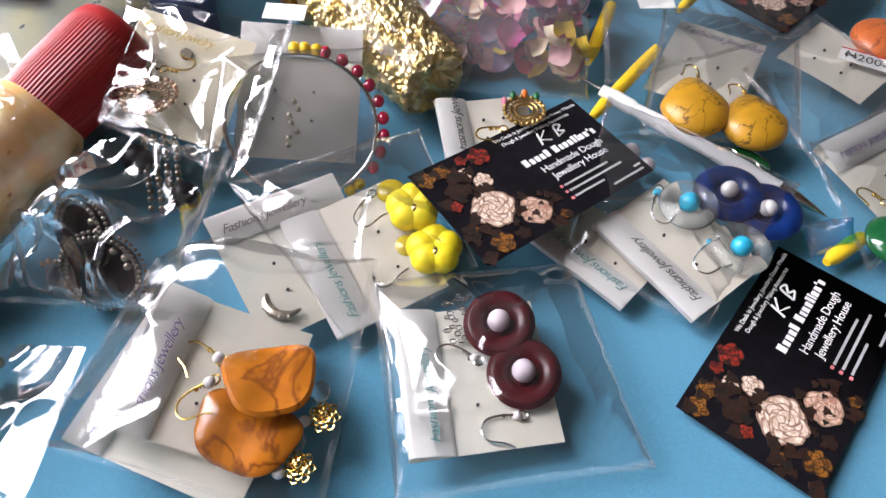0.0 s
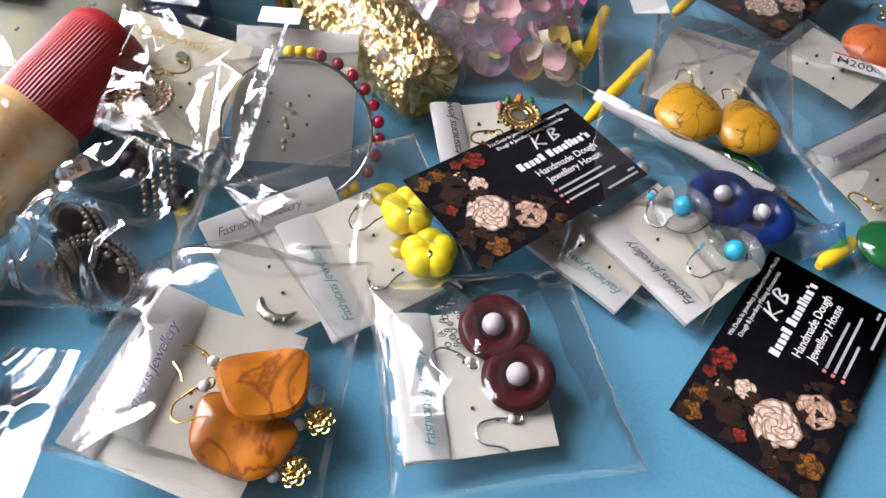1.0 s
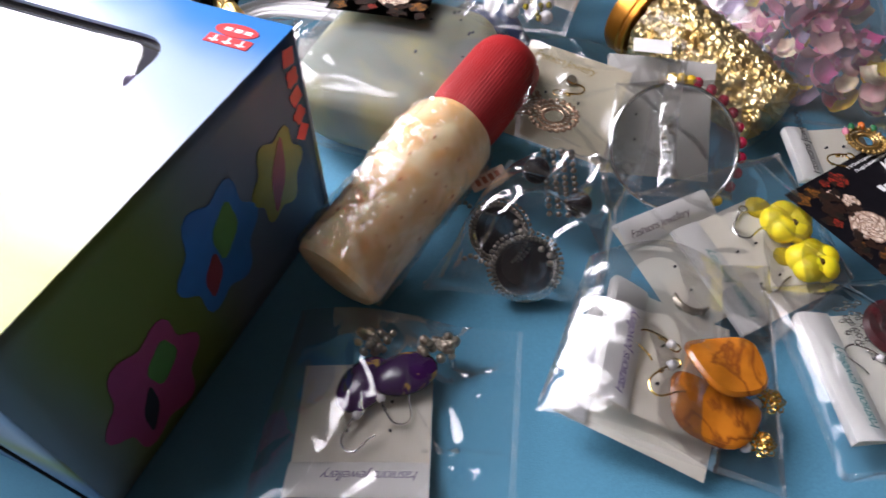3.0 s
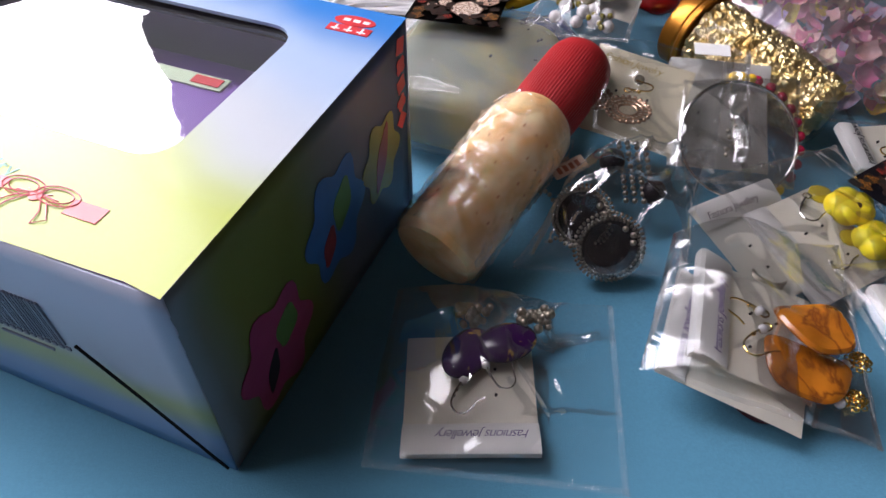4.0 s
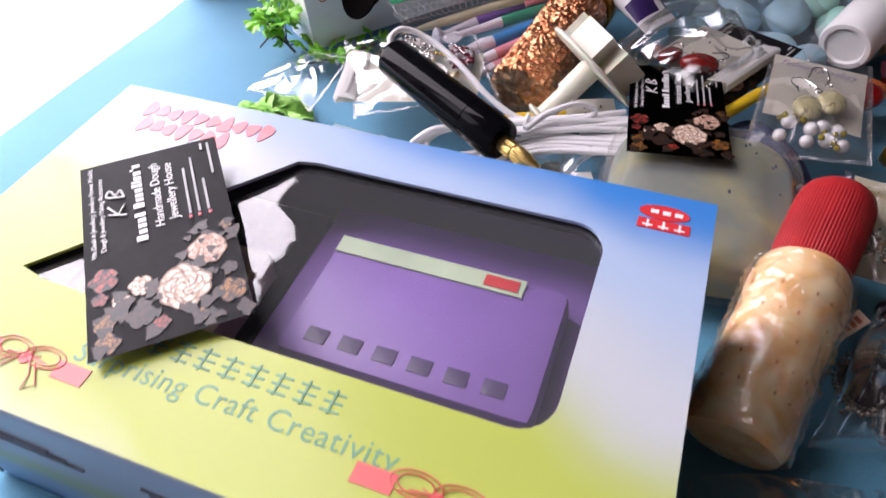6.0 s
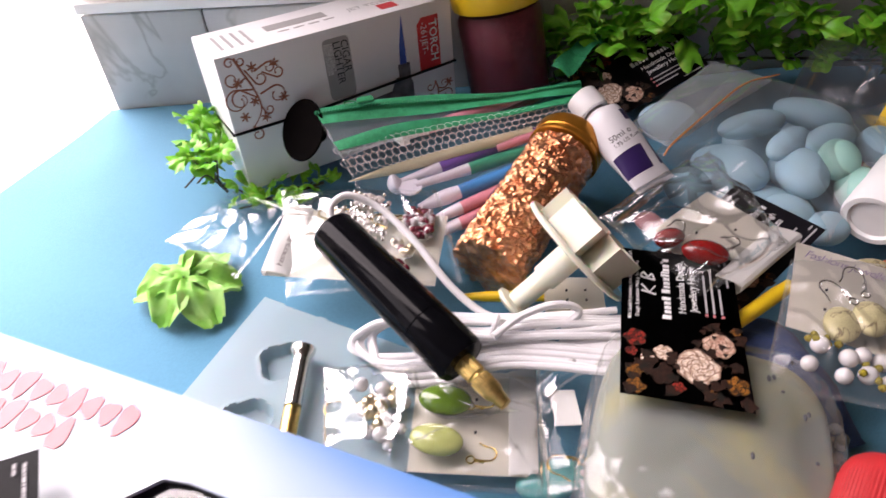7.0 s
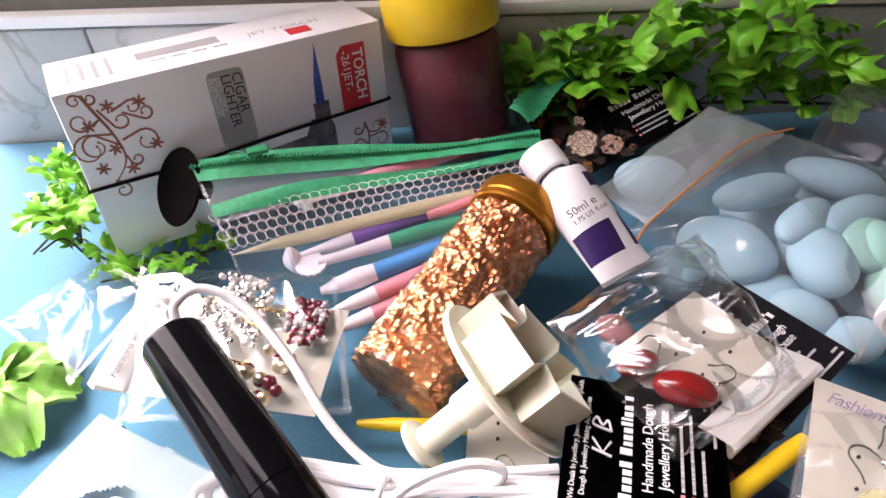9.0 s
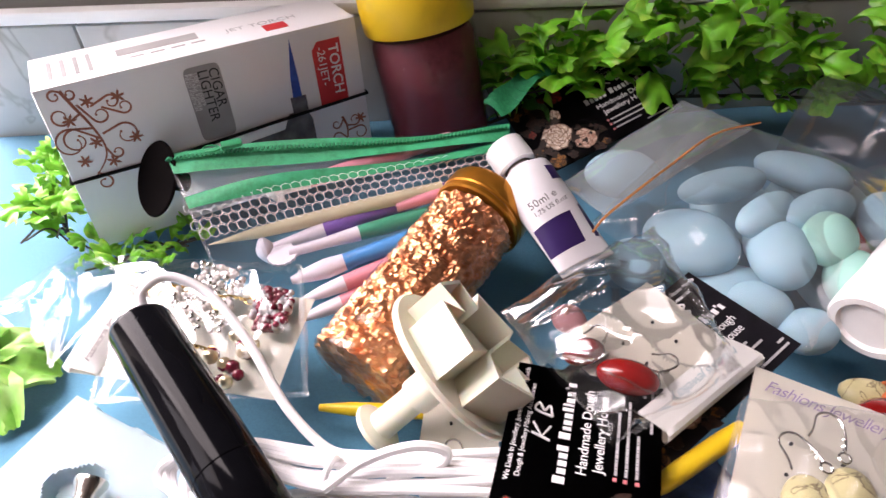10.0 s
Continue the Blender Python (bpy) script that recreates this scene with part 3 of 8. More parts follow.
for i in range(len(WINDOW)):
    j = (i + 1) % len(WINDOW)
    (xa, ya), (xb, yb) = WINDOW[i], WINDOW[j]
    vs = [bm.verts.new(v) for v in ((xa, ya, BH - 0.001), (xb, yb, BH - 0.001), (xb, yb, BH - 0.006), (xa, ya, BH - 0.006))]
    bm.faces.new(vs)
part("window_rim", bm, BLACK_MATT, gift, "dark cut edge of the window", smooth=False)
bm = bmesh.new()
add_sheet(bm, 24, 14, lambda u, v: Vector((0.03 + 0.205 * u, 0.036 + 0.098 * v, BH - 0.0022 - 0.003 * (16 * u * (1 - u) * v * (1 - v)) - 0.0006 * nz3((u, v, 0), 5, 1))))
part("window_film", bm, film("box_window_film", gloss=2.0, crinkle=0.05, cscale=30, milk=0.04, rough=0.03), gift, "clear glossy film", recalc=False)
KIT_PURPLE = mat("purple_kit_plastic", (0.24, 0.13, 0.42), 0.4, var=0.08, scale=30, bump=0.04)
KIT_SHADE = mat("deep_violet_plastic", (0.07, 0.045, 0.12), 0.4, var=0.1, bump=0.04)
KIT_CREAM = mat("cream_kit_tray", (0.70, 0.60, 0.40), 0.5, var=0.06, bump=0.04)
bm = bmesh.new()
add_box(bm, 0.112, 0.252, 0.012, 0.140, 0.010, 0.070, 0.004)
add_box(bm, 0.128, 0.222, 0.055, 0.112, 0.070, 0.084, 0.006)
part("kit_tray", bm, KIT_PURPLE, gift, "purple plastic tray")
bm = bmesh.new()
add_box(bm, 0.012, 0.105, 0.012, 0.140, 0.008, 0.06, 0.003)
part("kit_insert", bm, BLACK_MATT, gift)
bm = bmesh.new()
add_box(bm, 0.03, 0.10, 0.03, 0.10, 0.06, 0.075, 0.003)
part("kit_insert", bm, KIT_CREAM, gift, "cream card insert")
bm = bmesh.new()
add_box(bm, 0.130, 0.205, 0.102, 0.110, 0.0842, 0.0848)
part("kit_label", bm, mat("pale_green_label", (0.50, 0.62, 0.42), 0.5, bump=0), gift, "pale green printed strip", smooth=False)
bm = bmesh.new()
add_box(bm, 0.190, 0.203, 0.1035, 0.1085, 0.0849, 0.0853)
part("kit_label_mark", bm, INK_RED, gift, smooth=False)
for i in range(6):
    bm = bmesh.new()
    add_box(bm, 0.138 + 0.013 * i, 0.146 + 0.013 * i, 0.061, 0.067, 0.0838, 0.0844, 0.0002)
    part("ruler_mark", bm, KIT_SHADE, gift)
# printing on the lid
letters("printed_line", "Surprising Craft Creativity", 0.0098, pose(0.082, 0.0205, BH + 0.0007), mat("green_print", (0.12, 0.28, 0.14), 0.5, bump=0), gift, space=1.05)
INK_GREEN = bpy.data.materials["green_print"]
for i in range(9):
    bm = bmesh.new()
    w = 0.0062
    x = 0.094 + i * 0.0088
    for k in range(3):
        add_box(bm, x, x + w, 0.0308 + 0.0028 * k, 0.0316 + 0.0028 * k, BH + 0.0006, BH + 0.0008)
    add_box(bm, x + w * (0.3 + 0.05 * (i % 3)), x + w * (0.42 + 0.05 * (i % 3)), 0.0302, 0.0382, BH + 0.0006, BH + 0.0009)
    part("printed_sign", bm, INK_GREEN, gift, smooth=False)


PRINT_CORAL = mat("coral_red_print", (0.62, 0.10, 0.09), 0.4, var=0.1, bump=0)
PRINT_SLATE = mat("slate_print", (0.13, 0.14, 0.18), 0.5, var=0.15, bump=0)


def bow(cx, cy):
    bm = bmesh.new()
    for s in (-1, 1):
        add_outline(bm, [(cx + s * 0.012, cy - 0.003), (cx + s * 0.024, cy - 0.003), (cx + s * 0.024, cy + 0.003), (cx + s * 0.012, cy + 0.003)][::s], BH + 0.0006, BH + 0.0009)
        for k in range(2):
            r = 0.0075 - 0.0022 * k
            pts = [(cx + s * (0.0065 + r * math.cos(a)), cy + 0.002 + 0.5 * r * math.sin(a), BH + 0.001) for a in [2 * math.pi * i / 16 for i in range(16)]]
            add_tube(bm, pts, 0.00022, 4, closed=True)
        add_tube(bm, [(cx + s * 0.002, cy, BH + 0.001), (cx + s * 0.006, cy - 0.005, BH + 0.001), (cx + s * 0.007, cy - 0.0095, BH + 0.001), (cx + s * 0.0105, cy - 0.007, BH + 0.001), (cx + s * 0.005, cy - 0.001, BH + 0.001)], 0.00022, 4)
        for q in (0.35, 0.6, 0.8):
            add_tube(bm, [(cx + s * 0.002, cy + 0.001, BH + 0.0008), (cx + s * 0.013 * q, cy + 0.004 - 0.006 * q, BH + 0.0008)], 0.00018, 4)
    add_disc(bm, cx, cy, 0.0022, BH + 0.0006, BH + 0.001, 10)
    part("printed_bow", bm, PRINT_CORAL, gift, "red printed ribbon bow", smooth=False)


bow(0.206, 0.0175)
bow(0.068, 0.016)
bm = bmesh.new()
add_disc(bm, 0.246, 0.1415, 0.0088, BH + 0.0006, BH + 0.0009, 24, sy=0.42)
part("logo_plate", bm, INK_RED, gift, "red oval mark", smooth=False)
bm = bmesh.new()
add_box(bm, 0.2375, 0.2555, 0.1325, 0.1375, BH + 0.0006, BH + 0.0009)
part("logo_plate", bm, INK_RED, gift, smooth=False)
bm = bmesh.new()
for i in range(3):
    add_box(bm, 0.2392 + 0.0055 * i, 0.2428 + 0.0055 * i, 0.1337, 0.1345, BH + 0.0009, BH + 0.001)
    add_box(bm, 0.2406 + 0.0055 * i, 0.2414 + 0.0055 * i, 0.1331, 0.1368, BH + 0.0009, BH + 0.0011)
    add_box(bm, 0.2412 + 0.0042 * i, 0.2440 + 0.0042 * i, 0.1405, 0.1425, BH + 0.0009, BH + 0.001)
part("logo_strokes", bm, INK_WHITE, gift, smooth=False)
PINK_PRINT = mat("pink_print", (0.72, 0.20, 0.22), 0.5, var=0.1, bump=0)
bm = bmesh.new()
for k, (x, w, y) in enumerate(((0.022, 0.072, 0.139), (0.026, 0.048, 0.129))):
    n = int(w / 0.0066)
    for i in range(n):
        add_disc(bm, x + i * 0.0066, y - (0.0008 if i % 4 == 2 else 0), 0.0036, BH + 0.0006, BH + 0.0009, 14, 3, 0.16, i * 1.3, sx=0.85, sy=1.1 if i % 3 else 1.5)
part("logo_shape", bm, PINK_PRINT, gift, "soft pink rounded mark", smooth=False)
# printing on the front and the side
bm = bmesh.new()
random.seed(4)
x = 0.172
while x < 0.208:
    w = random.choice((0.0004, 0.0006, 0.001))
    add_box(bm, x, x + w, -0.0010, 0.0003, 0.052, 0.074)
    x += w + random.choice((0.0005, 0.0008, 0.0011))
part("barcode", bm, PRINT_SLATE, gift, "black barcode lines", smooth=False)
bm = bmesh.new()
for i in range(12):
    add_box(bm, 0.173 + 0.003 * i, 0.1748 + 0.003 * i, -0.0010, 0.0003, 0.049, 0.0508)
for i in range(3):
    add_box(bm, 0.165, 0.185 - 0.004 * i, -0.0010, 0.0003, 0.078 + 0.003 * i, 0.0788 + 0.003 * i)
    add_box(bm, 0.04, 0.085 - 0.006 * i, -0.0010, 0.0003, 0.066 + 0.003 * i, 0.0668 + 0.003 * i)
for i in range(9):
    add_box(bm, 0.114 + 0.0025 * i, 0.1155 + 0.0025 * i + 0.0004 * (i % 3), -0.0010, 0.0003, 0.066, 0.0715)
add_box(bm, 0.112, 0.130, -0.0010, 0.0003, 0.0735, 0.0742)
add_box(bm, 0.175, 0.198, -0.0010, 0.0003, 0.044, 0.0452)
part("small_print", bm, PRINT_SLATE, gift, smooth=False)


def on_side(p):
    """Lays a print on the side panel, which leans in towards its foot."""
    k = 1 - p.z / BH
    return Vector((p.x - (0.004 - 0.002 * p.y / BD) * k, p.y, p.z))


def side_flower(y, z, r, col, name, inner):
    m = Matrix(((0, 0, 1, BW + 0.0003), (1, 0, 0, y), (0, 1, 0, z), (0, 0, 0, 1)))
    bm = bmesh.new()
    add_disc(bm, 0, 0, r, 0.0, 0.00012, 48, 6, 0.14, 0.6, 1.0, 1.2)
    for v in bm.verts:
        v.co = on_side(m @ v.co)
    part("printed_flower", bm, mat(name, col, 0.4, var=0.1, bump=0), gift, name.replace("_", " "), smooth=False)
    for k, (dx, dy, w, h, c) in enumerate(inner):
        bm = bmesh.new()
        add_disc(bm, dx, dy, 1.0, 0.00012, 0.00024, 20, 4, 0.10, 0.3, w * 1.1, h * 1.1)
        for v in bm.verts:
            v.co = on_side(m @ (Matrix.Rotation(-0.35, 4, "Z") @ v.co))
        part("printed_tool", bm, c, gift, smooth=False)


# Side prints dimmed too, to suit the shade painted into the panel.
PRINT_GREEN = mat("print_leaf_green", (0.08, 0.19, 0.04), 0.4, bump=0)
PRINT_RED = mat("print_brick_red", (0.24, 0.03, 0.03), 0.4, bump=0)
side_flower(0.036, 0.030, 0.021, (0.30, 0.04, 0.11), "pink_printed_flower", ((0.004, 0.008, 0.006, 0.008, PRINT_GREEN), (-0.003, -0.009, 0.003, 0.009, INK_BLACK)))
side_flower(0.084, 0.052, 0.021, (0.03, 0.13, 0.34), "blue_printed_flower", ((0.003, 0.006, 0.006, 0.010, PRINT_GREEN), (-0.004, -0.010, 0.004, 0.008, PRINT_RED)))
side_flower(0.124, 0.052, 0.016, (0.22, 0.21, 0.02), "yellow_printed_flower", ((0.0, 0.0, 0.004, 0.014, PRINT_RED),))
bm = bmesh.new()
for i in range(5):
    add_disc(bm, BD - 0.007, 0.058 + 0.009 * i, 0.0040, 0.0, 0.0001, 12, 4, 0.2, i)
for v in bm.verts:
    v.co = on_side(Vector((BW + 0.0003 + v.co.z, v.co.x, v.co.y)))
part("printed_column", bm, INK_RED, gift, smooth=False)
bm = bmesh.new()
add_tube(bm, spline([(BW - 0.048, -0.0022, 0.058), (BW - 0.03, -0.0024, 0.036), (BW - 0.006, -0.0024, 0.003)]), 0.0006, 5)
part("flap_gap", bm, BLACK_MATT, gift, "dark slit of the tucked flap")


# ---- business cards ----
CW, CH = 0.089, 0.051


def business_card(m, label):
    t = thing("business_card", m, label, "business card", "business cards")
    bm = bmesh.new()
    add_sheet(bm, 16, 8, lambda u, v: Vector((u * CW, v * CH, 0.0004 * (2 * u - 1) ** 2)))
    r = bmesh.ops.solidify(bm, geom=list(bm.faces), thickness=0.00035)
    part("card", bm, BLACK_CARD, t)

    def zz(x):
        return 0.0004 * (2 * x / CW - 1) ** 2 + 0.00045
    random.seed(11)

    def rose(x, y, r, mats, petals, name="printed_rose"):
        """A printed bloom: whorls of overlapping petals, each with a shaded hem, that close towards the heart."""
        rr = random.Random(int(x * 1e5) + petals)
        pale, hem = bmesh.new(), bmesh.new()
        step = 0
        for ring, (far, size, n) in enumerate(((0.62, 0.46, petals), (0.42, 0.38, petals - 1), (0.24, 0.28, petals - 2), (0.09, 0.18, 3), (0.0, 0.09, 1))):
            if n < 1:
                continue
            turn = rr.uniform(0, 6)
            for i in range(n):
                a = turn + 2 * math.pi * i / n + rr.uniform(-0.15, 0.15)
                px, py = x + r * far * math.cos(a), y + r * far * math.sin(a)
                q = r * size * rr.uniform(0.85, 1.12)
                z = zz(x) - 0.00008 + 0.0000022 * step
                add_disc(hem, px, py, q * 1.10, zz(x) - 0.0004, z, 14, 3, 0.10, a)
                add_disc(pale, px + 0.10 * q * math.cos(a), py + 0.10 * q * math.sin(a), q * 0.82, zz(x) - 0.0004, z + 0.0000011, 14, 3, 0.12, a + 0.4)
                step += 1
        part(name, pale, mats[0], t, smooth=False)
        part(name, hem, mats[1], t, smooth=False)
    bm = bmesh.new()
    for i in range(70):
        x, y = random.uniform(0.001, 0.044), random.uniform(0.001, 0.048)
        if x > 0.028 and y > 0.02 + random.uniform(-0.004, 0.004):
            continue
        add_disc(bm, x, y, random.uniform(0.001, 0.0028), zz(x) - 0.0004, zz(x) - 0.00006 + i * 5e-7, 8, 3, 0.35, random.uniform(0, 6))
    part("printed_leaves", bm, ROSE_DIM, t, "dim printed foliage", smooth=False)
    for x, y, r, mm in ((0.0310, 0.0450, 0.0062, ROSE_RED), (0.0130, 0.0455, 0.0050, ROSE_AMBER), (0.0050, 0.0450, 0.0052, ROSE_AMBER), (0.0120, 0.0345, 0.0060, ROSE_DIM), (0.0070, 0.0280, 0.0036, ROSE_RED), (0.0055, 0.0160, 0.0034, ROSE_AMBER), (0.0120, 0.0055, 0.0064, ROSE_AMBER), (0.0215, 0.0045, 0.0034, ROSE_DIM), (0.0415, 0.0030, 0.0032, ROSE_AMBER), (0.0230, 0.0465, 0.0034, ROSE_RED)):
        rose(x, y, r * 0.72, (mm, ROSE_DIM), 5, "printed_flower")
    rose(0.0187, 0.0200, 0.0082, (ROSE_CREAM, ROSE_SHADE), 9)
    rose(0.0325, 0.0105, 0.0060, (ROSE_PINK, ROSE_SHADE), 8)
    rose(0.0245, 0.0335, 0.0038, (ROSE_CREAM, ROSE_SHADE), 6)
    rose(0.0205, 0.0400, 0.0028, (ROSE_CREAM, ROSE_SHADE), 5)

    def line(body, size, x, y, bold=0.0, space=0.95):
        letters("printed_line", body, size, pose(x, y, zz(min(x + 0.042, CW)) + 0.00004), INK_WHITE, t, bold=bold, space=space)
    line("We Deals In Jewellery, Jewellery Flower Moulds", 0.0025, 0.0410, 0.0465)
    line("Dough & Jewellery Making Accessories", 0.0025, 0.0430, 0.0433)
    line("Handmade Dough", 0.0048, 0.0480, 0.0230)
    line("Jewellery House", 0.0048, 0.0500, 0.0180)
    # the maker's mark and name, as plain shapes
    bm = bmesh.new()
    z = zz(0.05)
    add_tube(bm, [(0.0585, 0.0357, z), (0.0605, 0.0420, z)], 0.00045, 4)
    add_tube(bm, [(0.0645, 0.0420, z), (0.0595, 0.0385, z), (0.0640, 0.0360, z)], 0.00045, 4)
    add_tube(bm, spline([(0.0680, 0.0360, z), (0.0698, 0.0420, z), (0.0728, 0.0410, z), (0.0700, 0.0390, z), (0.0722, 0.0373, z), (0.0680, 0.0360, z)], 5), 0.00045, 4)
    part("maker_mark", bm, INK_WHITE, t, "white brush-stroke mark", smooth=False)
    bm = bmesh.new()
    x = 0.0440
    for i, w in enumerate((0.0024, 0.0019, 0.0019, 0.0019, 0.0019, 0, 0.0024, 0.0014, 0.0019, 0.0019, 0.0014, 0.0009, 0.0019, 0.0019, 0.0008, 0.0016)):
        if w:
            tall = i in (0, 4, 6, 10, 11, 14)
            add_box(bm, x, x + w * 0.98, 0.0293 if i != 14 else 0.0318, 0.0331 if tall else 0.0321, zz(x) - 0.0003, zz(x) + 0.00008)
        x += 1.3 * w + 0.0003 if w else 0.0018
    part("name_block", bm, INK_WHITE, t, "bold white bars of lettering", smooth=False)
    bm = bmesh.new()
    for x0, x1, y in ((0.051, 0.075, 0.0135), (0.051, 0.080, 0.0103), (0.051, 0.067, 0.0070), (0.069, 0.086, 0.0030), (0.083, 0.0865, 0.0056)):
        x = x0
        while x < x1:
            w = 0.0008 + 0.0004 * ((int(x * 1e4) * 7) % 3)
            add_box(bm, x, min(x + w, x1), y, y + (0.0014 if y == 0.0066 else 0.0009), zz(x) - 0.0003, zz(x) + 0.00008)
            x += w + 0.00028
    part("contact_block", bm, INK_GREY, t, smooth=False)
    bm = bmesh.new()
    for y in (0.0135, 0.0103, 0.0066):
        add_box(bm, 0.0488, 0.0500, y, y + 0.0012, z - 0.0003, z + 0.00008)
    part("contact_icons", bm, PINK_PRINT, t, smooth=False)
    return t


def card_pose(top_left, top_right, bottom_left, up=0.0):
    tl, tr, bl = Vector(top_left), Vector(top_right), Vector(bottom_left)
    x = (tr - tl).normalized()
    y = (tl - bl)
    y = (y - x * y.dot(x)).normalized()
    o = tl - y * CH
    return plane3(o, o + x, o + y) @ pose(0, 0, up)


first = business_card(card_pose((-0.024, 0.210, 0.026), (0.046, 0.267, 0.019), (0.007, 0.171, 0.024), 0.0015), "black floral business card lying on clear bags")
copies = [
    (card_pose((0.075, 0.130, 0.001), (0.130, 0.204, 0.001), (0.118, 0.102, 0.001), 0.0016), "black floral business card flat on blue cloth"),
    (card_pose((-0.244, 0.576, 0.030), (-0.167, 0.616, 0.056), (-0.218, 0.541, 0.018), 0.001), "black floral business card propped on a pebble bag"),
    (card_pose((-0.243, 0.292, 0.053), (-0.230, 0.379, 0.048), (-0.193, 0.286, 0.054), 0.001), "black floral business card resting on white cable"),
    (card_pose((-0.4295, 0.1241, 0.1060), (-0.4636, 0.1983, 0.1120), (-0.3813, 0.1460, 0.1060), 0.0005), "black floral business card lying on the gift box window"),
    (card_pose((0.1169, 0.3553, 0.0200), (0.1461, 0.3837, 0.0200), (0.1310, 0.3134, 0.0200), 0.0), "black floral business card on clear bags"),
    (card_pose((-0.2238, 0.3742, 0.048), (-0.165, 0.432, 0.053), (-0.186, 0.341, 0.050), -0.0085), "black floral business card half covered by a plastic bag"),
]
for m, label in copies:
    c = copy_thing(first, m)
    c["label"] = label


# ---- glue bottle, lying ----
bot_a, bot_b = Vector((-0.2135, 0.150, 0.0205)), Vector((-0.148, 0.262, 0.050))
bt = thing("glue_bottle", along(bot_a, bot_b), "bottle of cream glue with a ribbed red cap, lying", "bottle")
bm = bmesh.new()
add_lathe(bm, [(0, 0), (0.014, 0), (0.0185, 0.0015), (0.0205, 0.005), (0.0205, 0.060), (0.0212, 0.075), (0.0200, 0.086), (0.0185, 0.089), (0.0165, 0.0915), (0.0158, 0.094), (0, 0.094)], 40, wobble=lambda c: Vector((c.x + 0.0009 * nz3(c, 60, 3), c.y + 0.0009 * nz3(c, 60, 9), c.z)))
part("body", bm, GLUE, bt, "cloudy cream body in creased film")
bm = bmesh.new()
prof = [(0.0212, 0.004), (0.0212, 0.060), (0.0218, 0.075), (0.0206, 0.087)]
add_lathe(bm, [(r, z) for i in range(len(prof) - 1) for r, z in [(prof[i][0] + (prof[i + 1][0] - prof[i][0]) * k / 30, prof[i][1] + (prof[i + 1][1] - prof[i][1]) * k / 30) for k in range(30)]] + [prof[-1]], 110, wobble=lambda c: c * (1 + 0.0) + Vector((c.x, c.y, 0)).normalized() * (0.0015 * max(0, ridge(Vector((c.x, c.y, c.z * 0.5)), 110, 4)) ** 3 + 0.0009 * max(0, ridge(c, 170, 8)) ** 3))
part("wrap", bm, film("glossy_shrink_wrap", gloss=2.2, crinkle=0.5, cscale=160, milk=0.02, rough=0.10, cap=0.42), bt, "creased clear wrap", recalc=False)
bm = bmesh.new()
for k in range(5):
    for i in range(9):
        a = 0.2 + i * 0.33 + 0.15 * (k % 2)
        z = 0.02 + 0.012 * k
        if (i * 7 + k * 3) % 4 == 0:
            continue
        add_box(bm, 0.0209, 0.0212, -0.0003, 0.0003, z, z + 0.0010 + 0.0008 * ((i + k) % 2), m=Matrix.Rotation(a, 4, "Z"))
part("label_print", bm, mat("faded_red_print", (0.50, 0.16, 0.06), 0.5, var=0.2, bump=0), bt, "faded red print")
bm = bmesh.new()
n_r = 72
prof = [(0.0145, 0.0895), (0.0170, 0.0900), (0.0176, 0.100), (0.0174, 0.1265), (0.0168, 0.1310), (0.0155, 0.1345), (0.0132, 0.1370), (0.0090, 0.1382), (0, 0.1387)]
add_lathe(bm, prof, n_r * 2, wobble=lambda c: c)
for v in bm.verts:
    r = math.hypot(v.co.x, v.co.y)
    if 0.0165 < r and v.co.z < 0.1315:
        i = round(math.atan2(v.co.y, v.co.x) / (2 * math.pi) * n_r * 2)
        if i % 2:
            v.co.x *= 0.982
            v.co.y *= 0.982
part("cap", bm, RED_CAP, bt, "ribbed red screw cap")
# ---- torch box and what stands at the wall ----
tb_w, tb_h, tb_d = 0.1578, 0.0874, 0.0480
tu = Vector((-0.062, 0.115, 0.9915)).normalized()
tw = Vector((0.8104, 0.5874, -0.0174))
tw = (tw - tu * tw.dot(tu)).normalized()
tn = tw.cross(tu)
TB = Matrix.Identity(4)
for i in range(3):
    TB[i][0], TB[i][1], TB[i][2], TB[i][3] = tw[i], tu[i], tn[i], (-0.4478, 0.4600, 0.0113)[i]
torch = thing("torch_box", TB, "white printed cardboard torch box leaning on foliage", "box")
bm = bmesh.new()
add_box(bm, 0, tb_w, 0, tb_h, -tb_d, 0, 0.0012)
part("carton", bm, mat("satin_white_carton", (0.86, 0.85, 0.86), 0.35, var=0.03, scale=30, bump=0.05, coat=0.2), torch)
F = 0.0002


SCROLL = [(u + 0.0006, v + 0.0035) for u, v in [(0.0103, 0.0814), (0.0133, 0.0726), (0.0172, 0.0621), (0.0194, 0.0510), (0.0173, 0.0439), (0.0105, 0.0364)]]
CURLS = [(u + 0.0006, v + 0.0035, cu + 0.0006, cv + 0.0035, r, way) for u, v, cu, cv, r, way in [(0.0111, 0.0803, 0.0073, 0.0794, 0.0027, 1), (0.0147, 0.0734, 0.0227, 0.0662, 0.0039, 1), (0.0145, 0.0689, 0.0063, 0.0695, 0.0042, -1), (0.0174, 0.0607, 0.0088, 0.0566, 0.0059, 1), (0.0192, 0.0545, 0.0061, 0.0558, 0.0074, 1), (0.0200, 0.0711, 0.0292, 0.0711, 0.0034, -1), (0.0244, 0.0696, 0.0340, 0.0674, 0.0034, 1), (0.0205, 0.0568, 0.0305, 0.0540, 0.0056, -1), (0.0194, 0.0496, 0.0237, 0.0461, 0.0029, 1), (0.0114, 0.0383, 0.0132, 0.0324, 0.0035, -1), (0.0111, 0.0803, 0.0135, 0.0789, 0.0025, 1)]]
